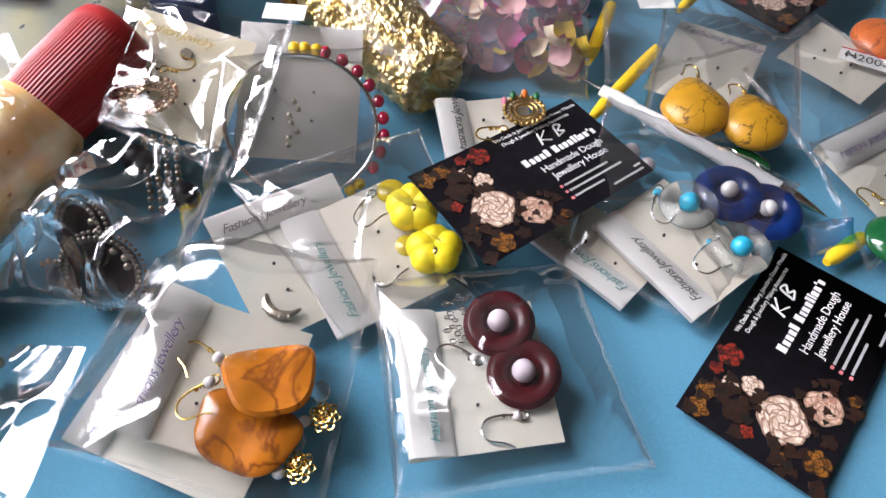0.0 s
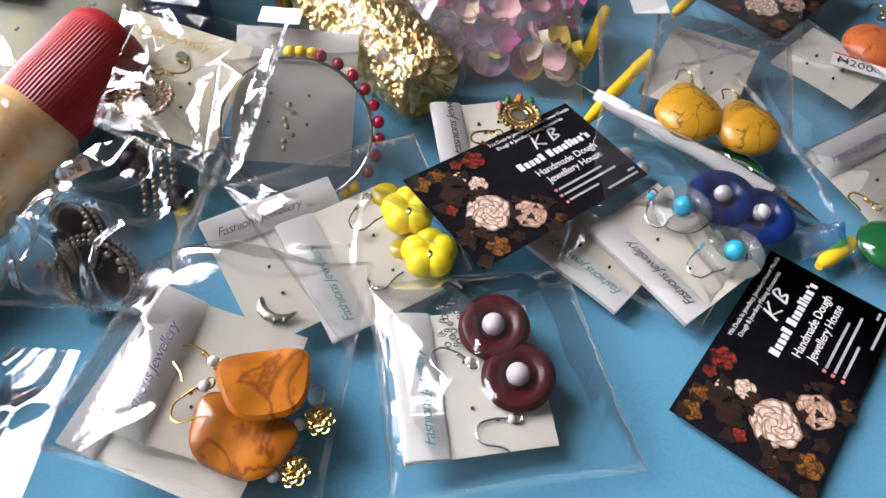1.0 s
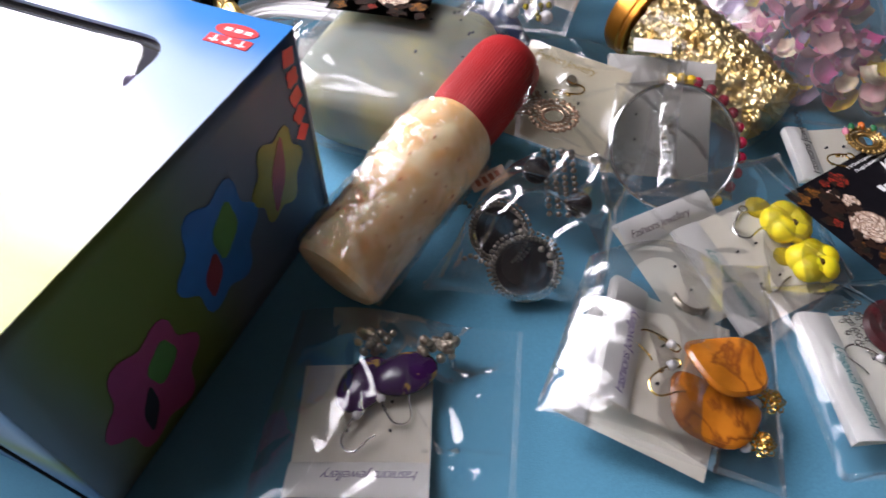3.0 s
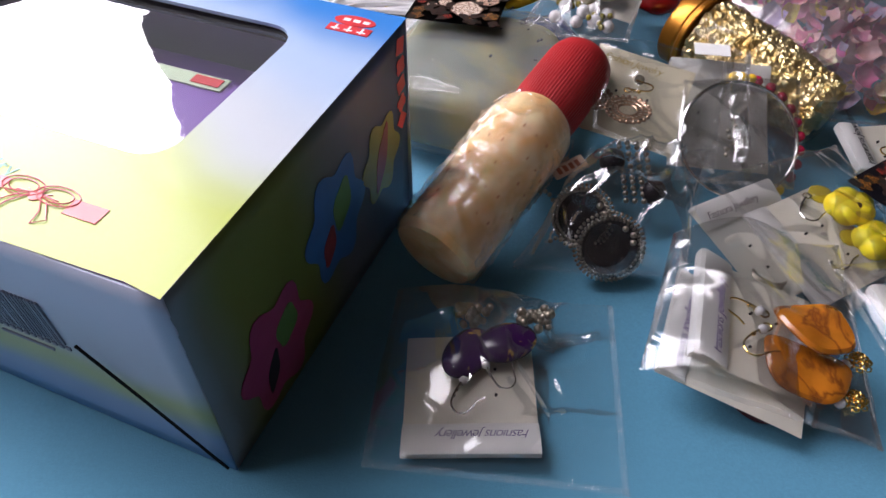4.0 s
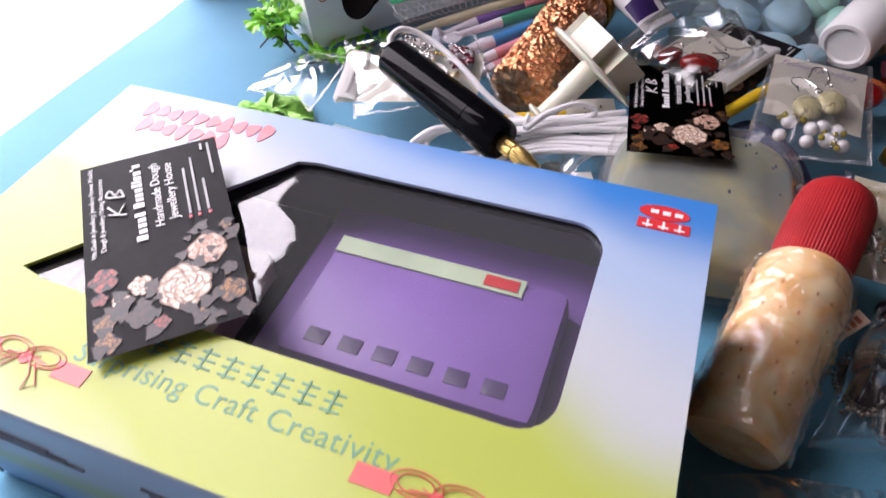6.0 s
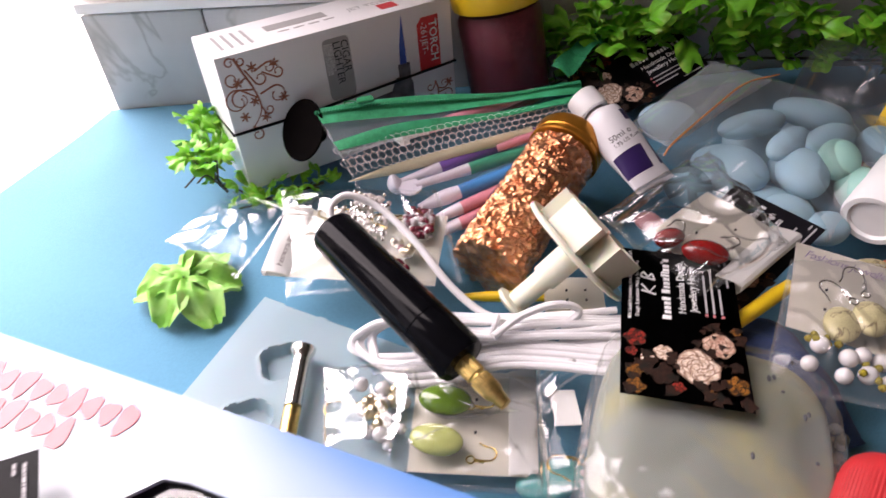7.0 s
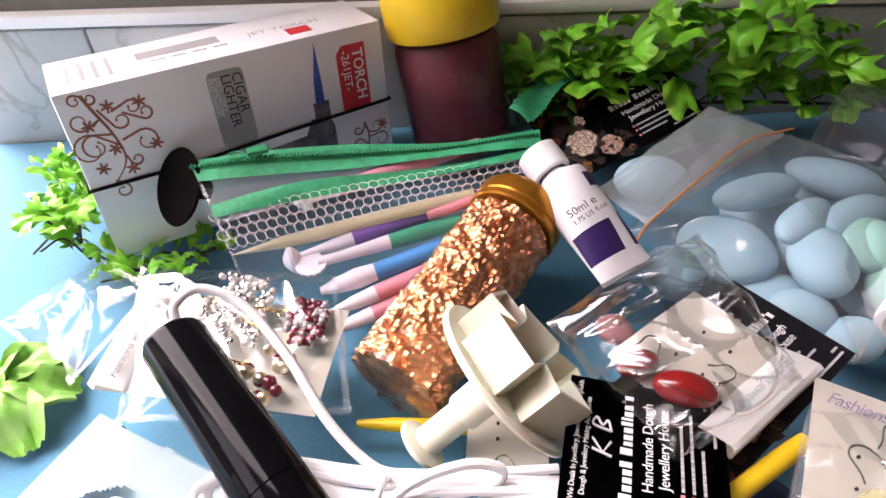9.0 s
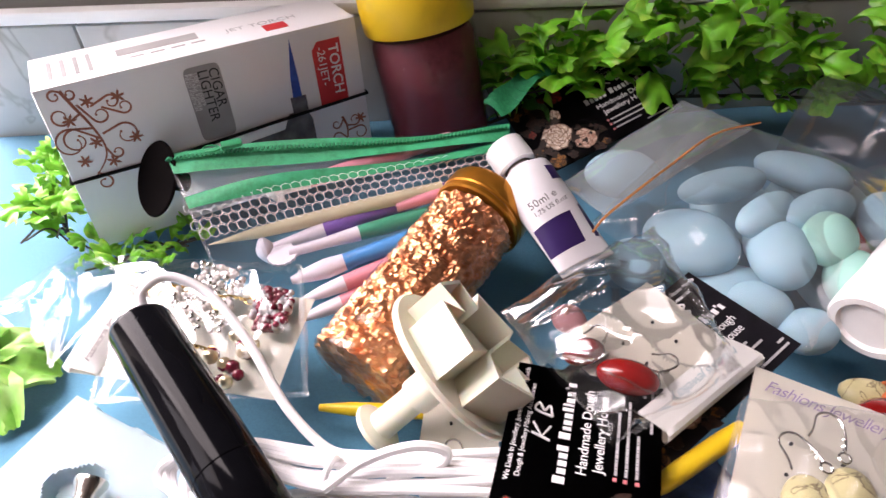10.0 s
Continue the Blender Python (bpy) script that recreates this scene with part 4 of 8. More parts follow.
STARS = [(u + 0.0006, v + 0.0035) for u, v in [(0.0092, 0.0668), (0.0343, 0.0512), (0.0083, 0.0455), (0.0206, 0.0420), (0.0194, 0.0738), (0.0328, 0.0728), (0.0164, 0.0535)]]


def flat(bm):
    for v in bm.verts:
        v.co.z = F * (1.0 if v.co.z > 0 else -1.0)


bm = bmesh.new()
add_tube(bm, spline([Vector((u, v, 0)) for u, v in SCROLL], 6), lambda t: 0.0009 * (1 - t) + 0.0003, 4)
flat(bm)
part("printed_scroll", bm, INK_BROWN, torch, "russet printed stem", smooth=False)
for u, v, cu, cv, r, way in CURLS:
    bm = bmesh.new()
    a0 = math.atan2(v - cv, u - cu) + way * 1.1
    pts = [Vector((u, v, 0))]
    for i in range(26):
        a, q = a0 + way * 5.6 * i / 25, r * (1.0 - 0.55 * (i / 25) ** 1.4)
        pts.append(Vector((cu + q * math.cos(a), cv + q * math.sin(a), 0)))
    add_tube(bm, pts, lambda t: 0.00055 * (1 - t) ** 0.5 + 0.00018, 4)
    add_disc(bm, pts[-1].x, pts[-1].y, 0.0006, -F, F, 8)
    flat(bm)
    part("printed_scroll", bm, INK_BROWN, torch, "russet printed scrollwork", smooth=False)
bm = bmesh.new()
add_tube(bm, spline([Vector((u, v, 0)) for u, v in ((0.1415, 0.0340), (0.1435, 0.0275), (0.1425, 0.0200), (0.1380, 0.0145))], 6), lambda t: 0.0007 * (1 - t) + 0.0003, 4)
flat(bm)
part("printed_scroll", bm, INK_BROWN, torch, "russet printed stem", smooth=False)
for u, v, cu, cv, r, way in ((0.1435, 0.0280, 0.1485, 0.0302, 0.0034, 1), (0.1430, 0.0245, 0.1510, 0.0215, 0.0042, -1), (0.1425, 0.0205, 0.1370, 0.0220, 0.0030, 1), (0.1410, 0.0170, 0.1465, 0.0140, 0.0030, -1), (0.1420, 0.0325, 0.1375, 0.0302, 0.0026, -1)):
    bm = bmesh.new()
    a0 = math.atan2(v - cv, u - cu) + way * 1.1
    pts = [Vector((u, v, 0))] + [Vector((cu + r * (1.0 - 0.55 * (i / 20) ** 1.4) * math.cos(a0 + way * 5.4 * i / 20), cv + r * (1.0 - 0.55 * (i / 20) ** 1.4) * math.sin(a0 + way * 5.4 * i / 20), 0)) for i in range(21)]
    add_tube(bm, pts, lambda t: 0.00045 * (1 - t) ** 0.5 + 0.00016, 4)
    flat(bm)
    part("printed_scroll", bm, INK_BROWN, torch, "russet printed scrollwork", smooth=False)
bm = bmesh.new()
for i, (u, v) in enumerate(STARS + [(0.1525, 0.0302), (0.1350, 0.0150)]):
    add_disc(bm, u, v, 0.0023, -F, F, 24, 6, 0.55, i)
part("printed_flower", bm, INK_BROWN, torch, smooth=False)
LABEL_GREY = mat("grey_label_print", (0.36, 0.35, 0.35), 0.4, var=0.06, bump=0)
bm = bmesh.new()
add_outline(bm, [(0.0648 + 0.0180 * (0.5 + 0.5 * math.copysign(abs(math.cos(a)) ** 0.25, math.cos(a))), 0.0420 + 0.0392 * (0.5 + 0.5 * math.copysign(abs(math.sin(a)) ** 0.18, math.sin(a)))) for a in [math.pi * k / 18 for k in range(36)]], -F, F)
part("grey_label", bm, LABEL_GREY, torch, smooth=False)
turn90 = Matrix.Rotation(radians(-90), 4, "Z")
for s, size, x in (("CIGAR", 0.0070, 0.0770), ("LIGHTER", 0.0070, 0.0716)):
    letters("printed_word", s, size, Matrix.Translation((x, 0.0790, 2 * F)) @ turn90, INK_BLACK, torch)
for s, x in (("1300°C / 2500°F", 0.0694), ("BUTANE POWER", 0.0673), ("PIEZO IGNITION", 0.0653)):
    letters("printed_word", s, 0.0026, Matrix.Translation((x, 0.0785, 2 * F)) @ turn90, INK_WHITE, torch)
bm = bmesh.new()
add_outline(bm, [(0.1310, 0.0424), (0.1473, 0.0424), (0.1473, 0.0788), (0.1345, 0.0788), (0.1310, 0.0745)], -F, F)
part("red_label", bm, INK_RED, torch, smooth=False)
letters("printed_word", "TORCH", 0.0080, Matrix.Translation((0.1402, 0.0760, 2 * F)) @ turn90, INK_WHITE, torch, bold=0.00012)
letters("printed_word", "-261JET-", 0.0062, Matrix.Translation((0.1338, 0.0760, 2 * F)) @ turn90, INK_WHITE, torch)
bm = bmesh.new()
add_outline(bm, [(0.1160, 0.0515), (0.1210, 0.0515), (0.1210, 0.0640), (0.1202, 0.0838), (0.1168, 0.0640)], -F, F)
part("printed_flame", bm, mat("blue_flame_print", (0.03, 0.09, 0.42), 0.4, var=0.3, scale=200, bump=0), torch, smooth=False)
bm = bmesh.new()
add_outline(bm, [(0.1145, 0.0435), (0.1232, 0.0435), (0.1232, 0.0525), (0.1145, 0.0525)], -F, F)
add_outline(bm, [(0.1080, 0.0190), (0.1245, 0.0190), (0.1245, 0.0380), (0.1220, 0.0440), (0.1120, 0.0440), (0.1070, 0.0340)], -F, F * 0.9)
add_outline(bm, [(0.0880, 0.0285), (0.1090, 0.0285), (0.1090, 0.0360), (0.0880, 0.0345)], -F, F * 0.8)
part("printed_burner", bm, mat("burner_print", (0.13, 0.12, 0.13), 0.4, var=0.5, scale=120, bump=0), torch, smooth=False)
bm = bmesh.new()
add_box(bm, 0.040, 0.080, -0.032, -0.022, 0, 0.0002)
for i in range(4):
    add_box(bm, 0.008 + i * 0.006, 0.010 + i * 0.006, -0.036, -0.010, 0, 0.0002)
    add_box(bm, 0.045 + i * 0.010, 0.052 + i * 0.010, -0.017, -0.0155, 0, 0.0002)
for v in bm.verts:
    v.co = Vector((v.co.x, tb_h + v.co.z, v.co.y))
part("lid_print", bm, LABEL_GREY, torch, smooth=False)
bm = bmesh.new()
add_box(bm, 0.112, 0.124, -0.018, -0.008, 0, 0.0002)
for v in bm.verts:
    v.co = Vector((v.co.x, tb_h + v.co.z, v.co.y))
part("lid_mark", bm, INK_RED, torch, smooth=False)
letters("printed_word", "JET TORCH", 0.0075, Matrix(((1, 0, 0, 0.094), (0, 0, 1, tb_h + 0.0002), (0, -1, 0, 0), (0, 0, 0, 1))) @ pose(0, 0.020, 0) @ pose(0, 0, 0), INK_GREY, torch)
bm = bmesh.new()
band = [(-0.0008, 0.0400, 0.0006), (0.05, 0.0395, 0.0010), (0.10, 0.0420, 0.0010), (tb_w + 0.0008, 0.0440, 0.0006), (tb_w + 0.0008, 0.044, -tb_d - 0.0006), (-0.0008, 0.0400, -tb_d - 0.0006)]
add_tube(bm, band, 0.0009, 6, closed=True)
whole("elastic_band", bm, BLACK_MATT, TB, "thin black elastic band round the torch box", "band")
knob_c = TB @ Vector((0.0375, 0.0375, 0.0175))
knob_n = Vector((-0.567, -0.597, 0.567))
knob = thing("suction_holder", along(knob_c, knob_c + knob_n), "black disc holder on a short arm beside the torch box", "holder")
bm = bmesh.new()
add_lathe(bm, [(0, 0), (0.012, 0), (0.0183, 0.0006), (0.0190, 0.0014), (0.0183, 0.0022), (0, 0.0026)], 40)
part("disc", bm, mat("dull_black_rubber", (0.004, 0.003, 0.003), 0.9, var=0.2, bump=0.05, ior=1.1), knob)
bm = bmesh.new()
add_tube(bm, [(0, 0, 0.001), (0, 0, -0.008), (0, 0, -0.014)], 0.005, 12)
part("arm", bm, BLACK_GLOSS, knob)

jar = thing("powder_jar", along((-0.2810, 0.5740, 0.0130), (-0.2950, 0.5850, 0.0870), (0, 1, 0)) @ Matrix.Diagonal((1, 1, 1.12, 1)), "clear jar of maroon powder with a yellow lid", "jar")
bm = bmesh.new()
add_lathe(bm, [(0, 0.0015), (0.026, 0.0015), (0.0288, 0.004), (0.0288, 0.010), (0.0278, 0.012), (0.0288, 0.014), (0.0295, 0.056), (0.0270, 0.061), (0, 0.0600)], 40)
part("powder", bm, MAROON_POWDER, jar)
bm = bmesh.new()
add_lathe(bm, [(0, 0), (0.027, 0), (0.030, 0.003), (0.030, 0.009), (0.0292, 0.012), (0.030, 0.015), (0.0308, 0.058), (0.0290, 0.065), (0.0280, 0.068)], 48)
part("jar_wall", bm, CLEAR, jar, "clear ribbed plastic")
bm = bmesh.new()
add_lathe(bm, [(0.0275, 0.064), (0.0312, 0.064), (0.0318, 0.066), (0.0318, 0.082), (0.030, 0.085), (0.027, 0.086), (0.026, 0.085), (0, 0.085)], 96)
for v in bm.verts:
    if 0.066 <= v.co.z <= 0.0821 and math.hypot(v.co.x, v.co.y) > 0.031 and round(math.atan2(v.co.y, v.co.x) / (2 * math.pi) * 96) % 2:
        v.co.x *= 0.982
        v.co.y *= 0.982
part("lid", bm, YELLOW_PLASTIC, jar, "yellow ribbed screw lid")


# ---- foliage of plastic leaves ----
def leaf_mesh(name, material, L, spread, teeth, seed):
    """A fan-shaped parsley-like leaflet with a scalloped, curled hem."""
    bm = bmesh.new()

    def f(u, v):
        a = (v * 2 - 1) * spread * (0.25 + 0.75 * u ** 0.6)
        hem = 1 + 0.13 * u ** 3 * math.cos(teeth * (v * 2 - 1) * math.pi) - 0.16 * (v * 2 - 1) ** 2 + 0.12 * u * nz3((v * 3, seed, 0), 1.0, seed)
        q = L * u * hem
        curl = 0.30 * L * math.sin(2.0 * u) - 0.34 * L * u * u
        return Vector((q * math.cos(a), q * math.sin(a), curl + 0.10 * L * u * u * math.cos(teeth * 0.5 * (v * 2 - 1) * math.pi + seed) + 0.07 * L * (v * 2 - 1) ** 2))
    add_sheet(bm, 8, 16, f)
    me = bpy.data.meshes.new(name)
    bm.to_mesh(me)
    bm.free()
    me.shade_smooth()
    me.materials.append(material)
    return me


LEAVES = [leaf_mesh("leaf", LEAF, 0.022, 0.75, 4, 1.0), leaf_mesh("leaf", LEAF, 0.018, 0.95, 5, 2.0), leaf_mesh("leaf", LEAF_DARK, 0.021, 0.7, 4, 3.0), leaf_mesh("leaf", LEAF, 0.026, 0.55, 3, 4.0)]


def foliage(label, spots, count, seed, size=1.0, height=0.05, darks=0.3):
    rng = random.Random(seed)
    c = Vector(spots[0])
    c.z = 0
    t = thing("artificial_foliage", Matrix.Translation(c), label, "foliage", "plastic foliage sprigs")
    bm = bmesh.new()
    loc = [Vector(s) - c for s in spots]
    line = spline([p + Vector((0, 0, 0.004)) for p in loc], 6) if len(loc) > 1 else [loc[0], loc[0] + Vector((0.01, 0, 0.01))]
    add_tube(bm, line, 0.0011, 5)
    for i in range(7):
        p = line[rng.randrange(len(line))]
        add_tube(bm, spline([p, p + Vector((rng.uniform(-.012, .012), rng.uniform(-.012, .006), rng.uniform(.006, .02) * min(1.0, height / 0.03))), p + Vector((rng.uniform(-.02, .02), rng.uniform(-.018, .008), rng.uniform(.0, .03) * min(1.0, height / 0.03)))], 5), 0.0006, 4)
    part("stem", bm, STEM, t)
    for i in range(count):
        u = (i + rng.random()) / count * (len(line) - 1)
        p = line[int(u)] + Vector((rng.uniform(-.012, .012), rng.uniform(-.012, .010), rng.uniform(0.0, height)))
        # Some low leaves take the dark mesh: shade inside the sprig as colour.
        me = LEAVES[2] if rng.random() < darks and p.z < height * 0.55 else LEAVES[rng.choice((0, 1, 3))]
        o = new("leaf", me)
        o.parent = t
        s = size * rng.uniform(0.7, 1.15)
        a = rng.uniform(0, 360)
        wy = WALL_A.y + (p.x + c.x - WALL_A.x) * 0.15 - c.y
        if p.y > wy - 0.02:
            a = rng.uniform(200, 340)
        p.y = min(p.y, wy - 0.006)
        o.matrix_local = Matrix.Translation(p) @ pose(0, 0, 0, rng.uniform(-50, 50), rng.uniform(-65, 10), a) @ Matrix.Diagonal((s, s * 1.15, s, 1))
    return t


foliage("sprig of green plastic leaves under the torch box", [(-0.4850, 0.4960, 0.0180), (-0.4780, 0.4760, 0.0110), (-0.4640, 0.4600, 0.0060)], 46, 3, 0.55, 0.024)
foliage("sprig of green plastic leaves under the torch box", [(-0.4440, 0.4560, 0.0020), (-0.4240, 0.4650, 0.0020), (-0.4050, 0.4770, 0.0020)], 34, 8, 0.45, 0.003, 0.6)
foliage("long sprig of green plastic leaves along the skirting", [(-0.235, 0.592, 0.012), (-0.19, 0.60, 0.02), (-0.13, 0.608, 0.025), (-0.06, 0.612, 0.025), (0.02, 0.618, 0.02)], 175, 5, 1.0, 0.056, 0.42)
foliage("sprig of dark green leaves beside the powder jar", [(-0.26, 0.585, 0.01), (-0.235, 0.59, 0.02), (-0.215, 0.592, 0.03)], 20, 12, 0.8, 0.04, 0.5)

# the loose leaf flower on the cloth
lf = thing("leaf_flower", Matrix.Translation((-0.462, 0.381, 0.0)) @ Matrix.Diagonal((0.88, 0.88, 1, 1)), "pale green fabric leaf flower lying on blue cloth", "artificial leaf")
for i in range(6):
    a = i * 60 + 12
    bm = bmesh.new()
    add_sheet(bm, 18, 14, lambda u, v: Vector((u * (0.031 + 0.004 * (i % 2)), (v - 0.5) * (0.007 + 0.032 * u ** 0.75) * (1 - 0.65 * max(0, u - 0.6) / 0.4), 0.011 - 0.010 * u ** 2 + 0.004 * math.sin(3 * u) + 0.005 * nz3((u * 2.4, v * 3 + i, 0), 1, i) + 0.0012 * nz3((u * 8, v * 6 + i, 0), 1, i) + 0.005 * abs(v - 0.5))) + Vector((0.0022 * nz3((v * 9, i, 0), 1, 2) * u, 0, 0)))
    for v in bm.verts:
        v.co = Matrix.Rotation(radians(a), 4, "Z") @ v.co
        v.co.z = max(v.co.z, 0.0012)
    part("petal_leaf", bm, LEAF_PALE, lf, recalc=False)
bm = bmesh.new()
for i in range(5):
    add_ball(bm, (0.003 * math.cos(i * 1.3), 0.003 * math.sin(i * 1.3), 0.0125), 0.0014, 6)
part("eye", bm, LEAF_DARK, lf)


# ---- foil jars ----
def foil_jar(a, b, leaf, label, lid_mat, seed, r=0.0205, folds=0.0):
    a, b = Vector(a), Vector(b)
    L = (b - a).length
    t = thing("foil_jar", along(a, b), label, "jar", "foil leaf jars")
    bm = bmesh.new()
    prof = [(0, 0.0012)] + [(r * 0.93 * q / 9, 0.0014) for q in range(1, 9)] + [(r * 0.93, 0.0015 + (L * 0.86) * k / 84) for k in range(85)] + [(r * 0.8, L * 0.88), (0, L * 0.88)]
    def crush(c):
        q = Vector((c.x, c.y, 0))
        if q.length < 1e-6:
            return c
        d = 0.0017 * ridge(c, 120, seed) + 0.0013 * ridge(c, 300, seed + 3) + 0.0007 * nz3(c, 700, seed) - folds * 0.20 * r * max(0.0, 1 - c.z / (0.45 * L))
        return c + q.normalized() * (d - 0.0014) + Vector((0, 0, 0.001 * nz3(c, 240, seed + 9) + ((0.0014 + 0.006 * folds) * max(0, ridge(c, 90 if folds else 150, seed)) if c.z < 0.003 else 0)))
    add_lathe(bm, prof, 150, wobble=crush)
    part("foil_leaf", bm, leaf, t, smooth=False)
    bm = bmesh.new()
    add_lathe(bm, [(0, 0), (r * 0.86, 0), (r * 0.98, 0.002), (r, 0.005), (r, L * 0.10), (r * 0.975, L * 0.12), (r, L * 0.14), (r, L * 0.80), (r * 0.985, L * 0.83), (r, L * 0.85), (r * 0.95, L * 0.875), (r * 0.86, L * 0.90)], 56)
    part("jar_wall", bm, CLEAR, t, "clear plastic")
    bm = bmesh.new()
    e = L * 0.89
    add_lathe(bm, [(r * 0.86, e), (r * 1.01, e), (r * 1.05, e + 0.0008), (r * 1.05, e + 0.003), (r * 1.02, e + 0.0036), (r * 1.02, e + 0.0042), (r * 1.05, e + 0.005), (r * 1.05, e + 0.0125), (r * 1.0, e + 0.0145), (r * 0.9, e + 0.015), (0, e + 0.0148)], 64)
    part("lid", bm, lid_mat, t, "amber metal screw lid")
    return t


foil_jar((-0.2975, 0.385, 0.0235), (-0.2475, 0.479, 0.0405), COPPER_LEAF, "clear jar full of crumpled copper foil, lying down", AMBER_LID, 2.0, 0.0215)
foil_jar((-0.0144, 0.2676, 0.0240), (-0.0773, 0.3369, 0.0340), GOLD_LEAF, "clear jar full of crumpled gold foil, lying down", AMBER_LID, 8.0, 0.0225, 1.0)

# clear empty jar with a yellow lid, lying
ja, jb = Vector((-0.0745, 0.5755, 0.0340)), Vector((-0.0280, 0.5393, 0.0340))
cj = thing("empty_jar", along(ja, jb), "empty clear jar with a yellow lid, lying down", "jar")
bm = bmesh.new()
JL = (jb - ja).length
add_lathe(bm, [(0, 0), (0.026, 0), (0.0295, 0.003), (0.0295, JL * 0.5), (0.0285, JL * 0.53), (0.0295, JL * 0.56), (0.0285, JL * 0.62), (0.0295, JL * 0.66), (0.0295, JL * 0.9), (0.027, JL)], 56)
part("jar_wall", bm, SMOKY, cj)
bm = bmesh.new()
add_lathe(bm, [(0.027, JL - 0.003), (0.031, JL - 0.003), (0.0315, JL), (0.0315, JL + 0.014), (0.029, JL + 0.017), (0, JL + 0.017)], 56)
part("lid", bm, YELLOW_PLASTIC, cj)

# small white bottle
wa, wb = Vector((-0.0910, 0.4180, 0.0380)), Vector((-0.0535, 0.4600, 0.0460))
sb = thing("white_bottle", along(wa, wb), "small white plastic bottle lying on a pebble bag", "bottle")
bm = bmesh.new()
add_lathe(bm, [(0, 0.0018), (0.0115, 0.0018), (0.0125, 0), (0.0155, 0), (0.0168, 0.002), (0.0168, 0.045), (0.015, 0.050), (0.008, 0.054), (0.008, 0.062), (0, 0.062)], 40)
part("body", bm, WHITE_PLASTIC, sb)
bm = bmesh.new()
for k in range(3):
    for i in range(5):
        a = -2.2 + 0.22 * i
        add_box(bm, -0.0009, 0.0009, 0.0, 0.0003, 0.018 + 0.006 * k, 0.020 + 0.006 * k, m=Matrix.Rotation(a, 4, "Z") @ Matrix.Translation((0, 0.0167, 0)))
part("label_bars", bm, INK_GREY, sb, smooth=False)

# paint tube
ta, tbb = Vector((-0.2390, 0.4935, 0.060)), Vector((-0.2010, 0.4450, 0.038))
tube = thing("paint_tube", along(ta, tbb), "white and dark purple metal paint tube with a white cap", "paint tube")
TL = (tbb - ta).length * 0.72
bm = bmesh.new()
def flat(c):
    k = max(0.0, (c.z - 0.016) / (TL + 0.02 - 0.016))
    return Vector((c.x * (1 + 0.10 * k), c.y * (1 - 0.85 * k ** 1.5), c.z))
add_lathe(bm, [(0, 0.008), (0.006, 0.008), (0.0066, 0.0095), (0.0130, 0.0135), (0.0135, 0.0155)] + [(0.0135, 0.0155 + (TL + 0.004) * k / 10) for k in range(1, 11)] + [(0, 0.0195 + TL)], 40, wobble=flat)
part("body", bm, mat("white_enamelled_tube", (0.80, 0.79, 0.82), 0.3, var=0.03, bump=0.05, coat=0.3), tube)
bm = bmesh.new()
add_lathe(bm, [(0, -0.006), (0.0085, -0.006), (0.0098, -0.005), (0.0102, 0.004), (0.0098, 0.0075), (0.007, 0.008)], 40)
part("cap", bm, WHITE_PLASTIC, tube)
TUBE_PURPLE = mat("dark_purple_print", (0.035, 0.018, 0.10), 0.35, var=0.1, bump=0)
def tube_band(a0, a1, z0, z1, name, material):
    bm = bmesh.new()
    def f(u, v):
        a, z = a0 + (a1 - a0) * u, z0 + (z1 - z0) * v
        return flat(Vector((0.0137 * math.cos(a), 0.0137 * math.sin(a), z)))
    add_sheet(bm, 14, 8, f)
    part(name, bm, material, tube, recalc=False)
tube_band(0.75, 1.30, 0.0185, 0.0260, "dark_label", TUBE_PURPLE)
tube_band(1.35, 3.0, 0.042, 0.057, "dark_label", TUBE_PURPLE)
tube_band(0.55, 0.85, 0.040, 0.057, "dark_label", TUBE_PURPLE)
def tube_words(s, size, ang, z):
    letters("printed_word", s, size, Matrix.Rotation(ang, 4, "Z") @ Matrix(((1, 0, 0, -0.009), (0, 0, 1, 0.0143), (0, -1, 0, z), (0, 0, 0, 1))), INK_BLACK, tube)
tube_words("50ml e", 0.0052, radians(24), 0.0350)
tube_words("1.75 US fl.oz", 0.0033, radians(24), 0.0390)

# ---- plunger cutter ----
ca, cb = Vector((-0.2830, 0.3620, 0.0225)), Vector((-0.2540, 0.3762, 0.0485))
cut = thing("plunger_cutter", along(ca, cb), "ivory plastic plunger cutter with a square-petalled head", "cutter")
CL = (cb - ca).length
bm = bmesh.new()
add_lathe(bm, [(0, -0.001), (0.0080, -0.001), (0.0105, 0.0004), (0.0108, 0.0012), (0.0105, 0.0022), (0.0058, 0.0034), (0.0056, CL * 0.55)], 36)
part("handle", bm, IVORY_PLASTIC, cut, "plunger with a round thumb pad")
bm = bmesh.new()
add_lathe(bm, [(0.0056, CL * 0.52), (0.0070, CL * 0.52), (0.0072, CL * 0.54), (0.0074, CL), (0, CL)], 36)
part("collar", bm, IVORY_PLASTIC, cut)
bm = bmesh.new()
add_lathe(bm, [(0, CL), (0.0308, CL), (0.0322, CL + 0.0006), (0.0325, CL + 0.0018), (0.0316, CL + 0.0030), (0.0306, CL + 0.0026), (0, CL + 0.0026)], 64)
part("guard_disc", bm, IVORY_PLASTIC, cut, "round guard with a raised rim")
bm = bmesh.new()
petals = []
for i in range(5):
    a = i * 2 * math.pi / 5 + 0.55
    for da, r in ((-0.63, 0.0150), (-0.40, 0.0272), (0.40, 0.0272)):
        petals.append((r * math.cos(a + da), r * math.sin(a + da)))
n_p = len(petals)
z0, z1 = CL + 0.0024, CL + 0.0190
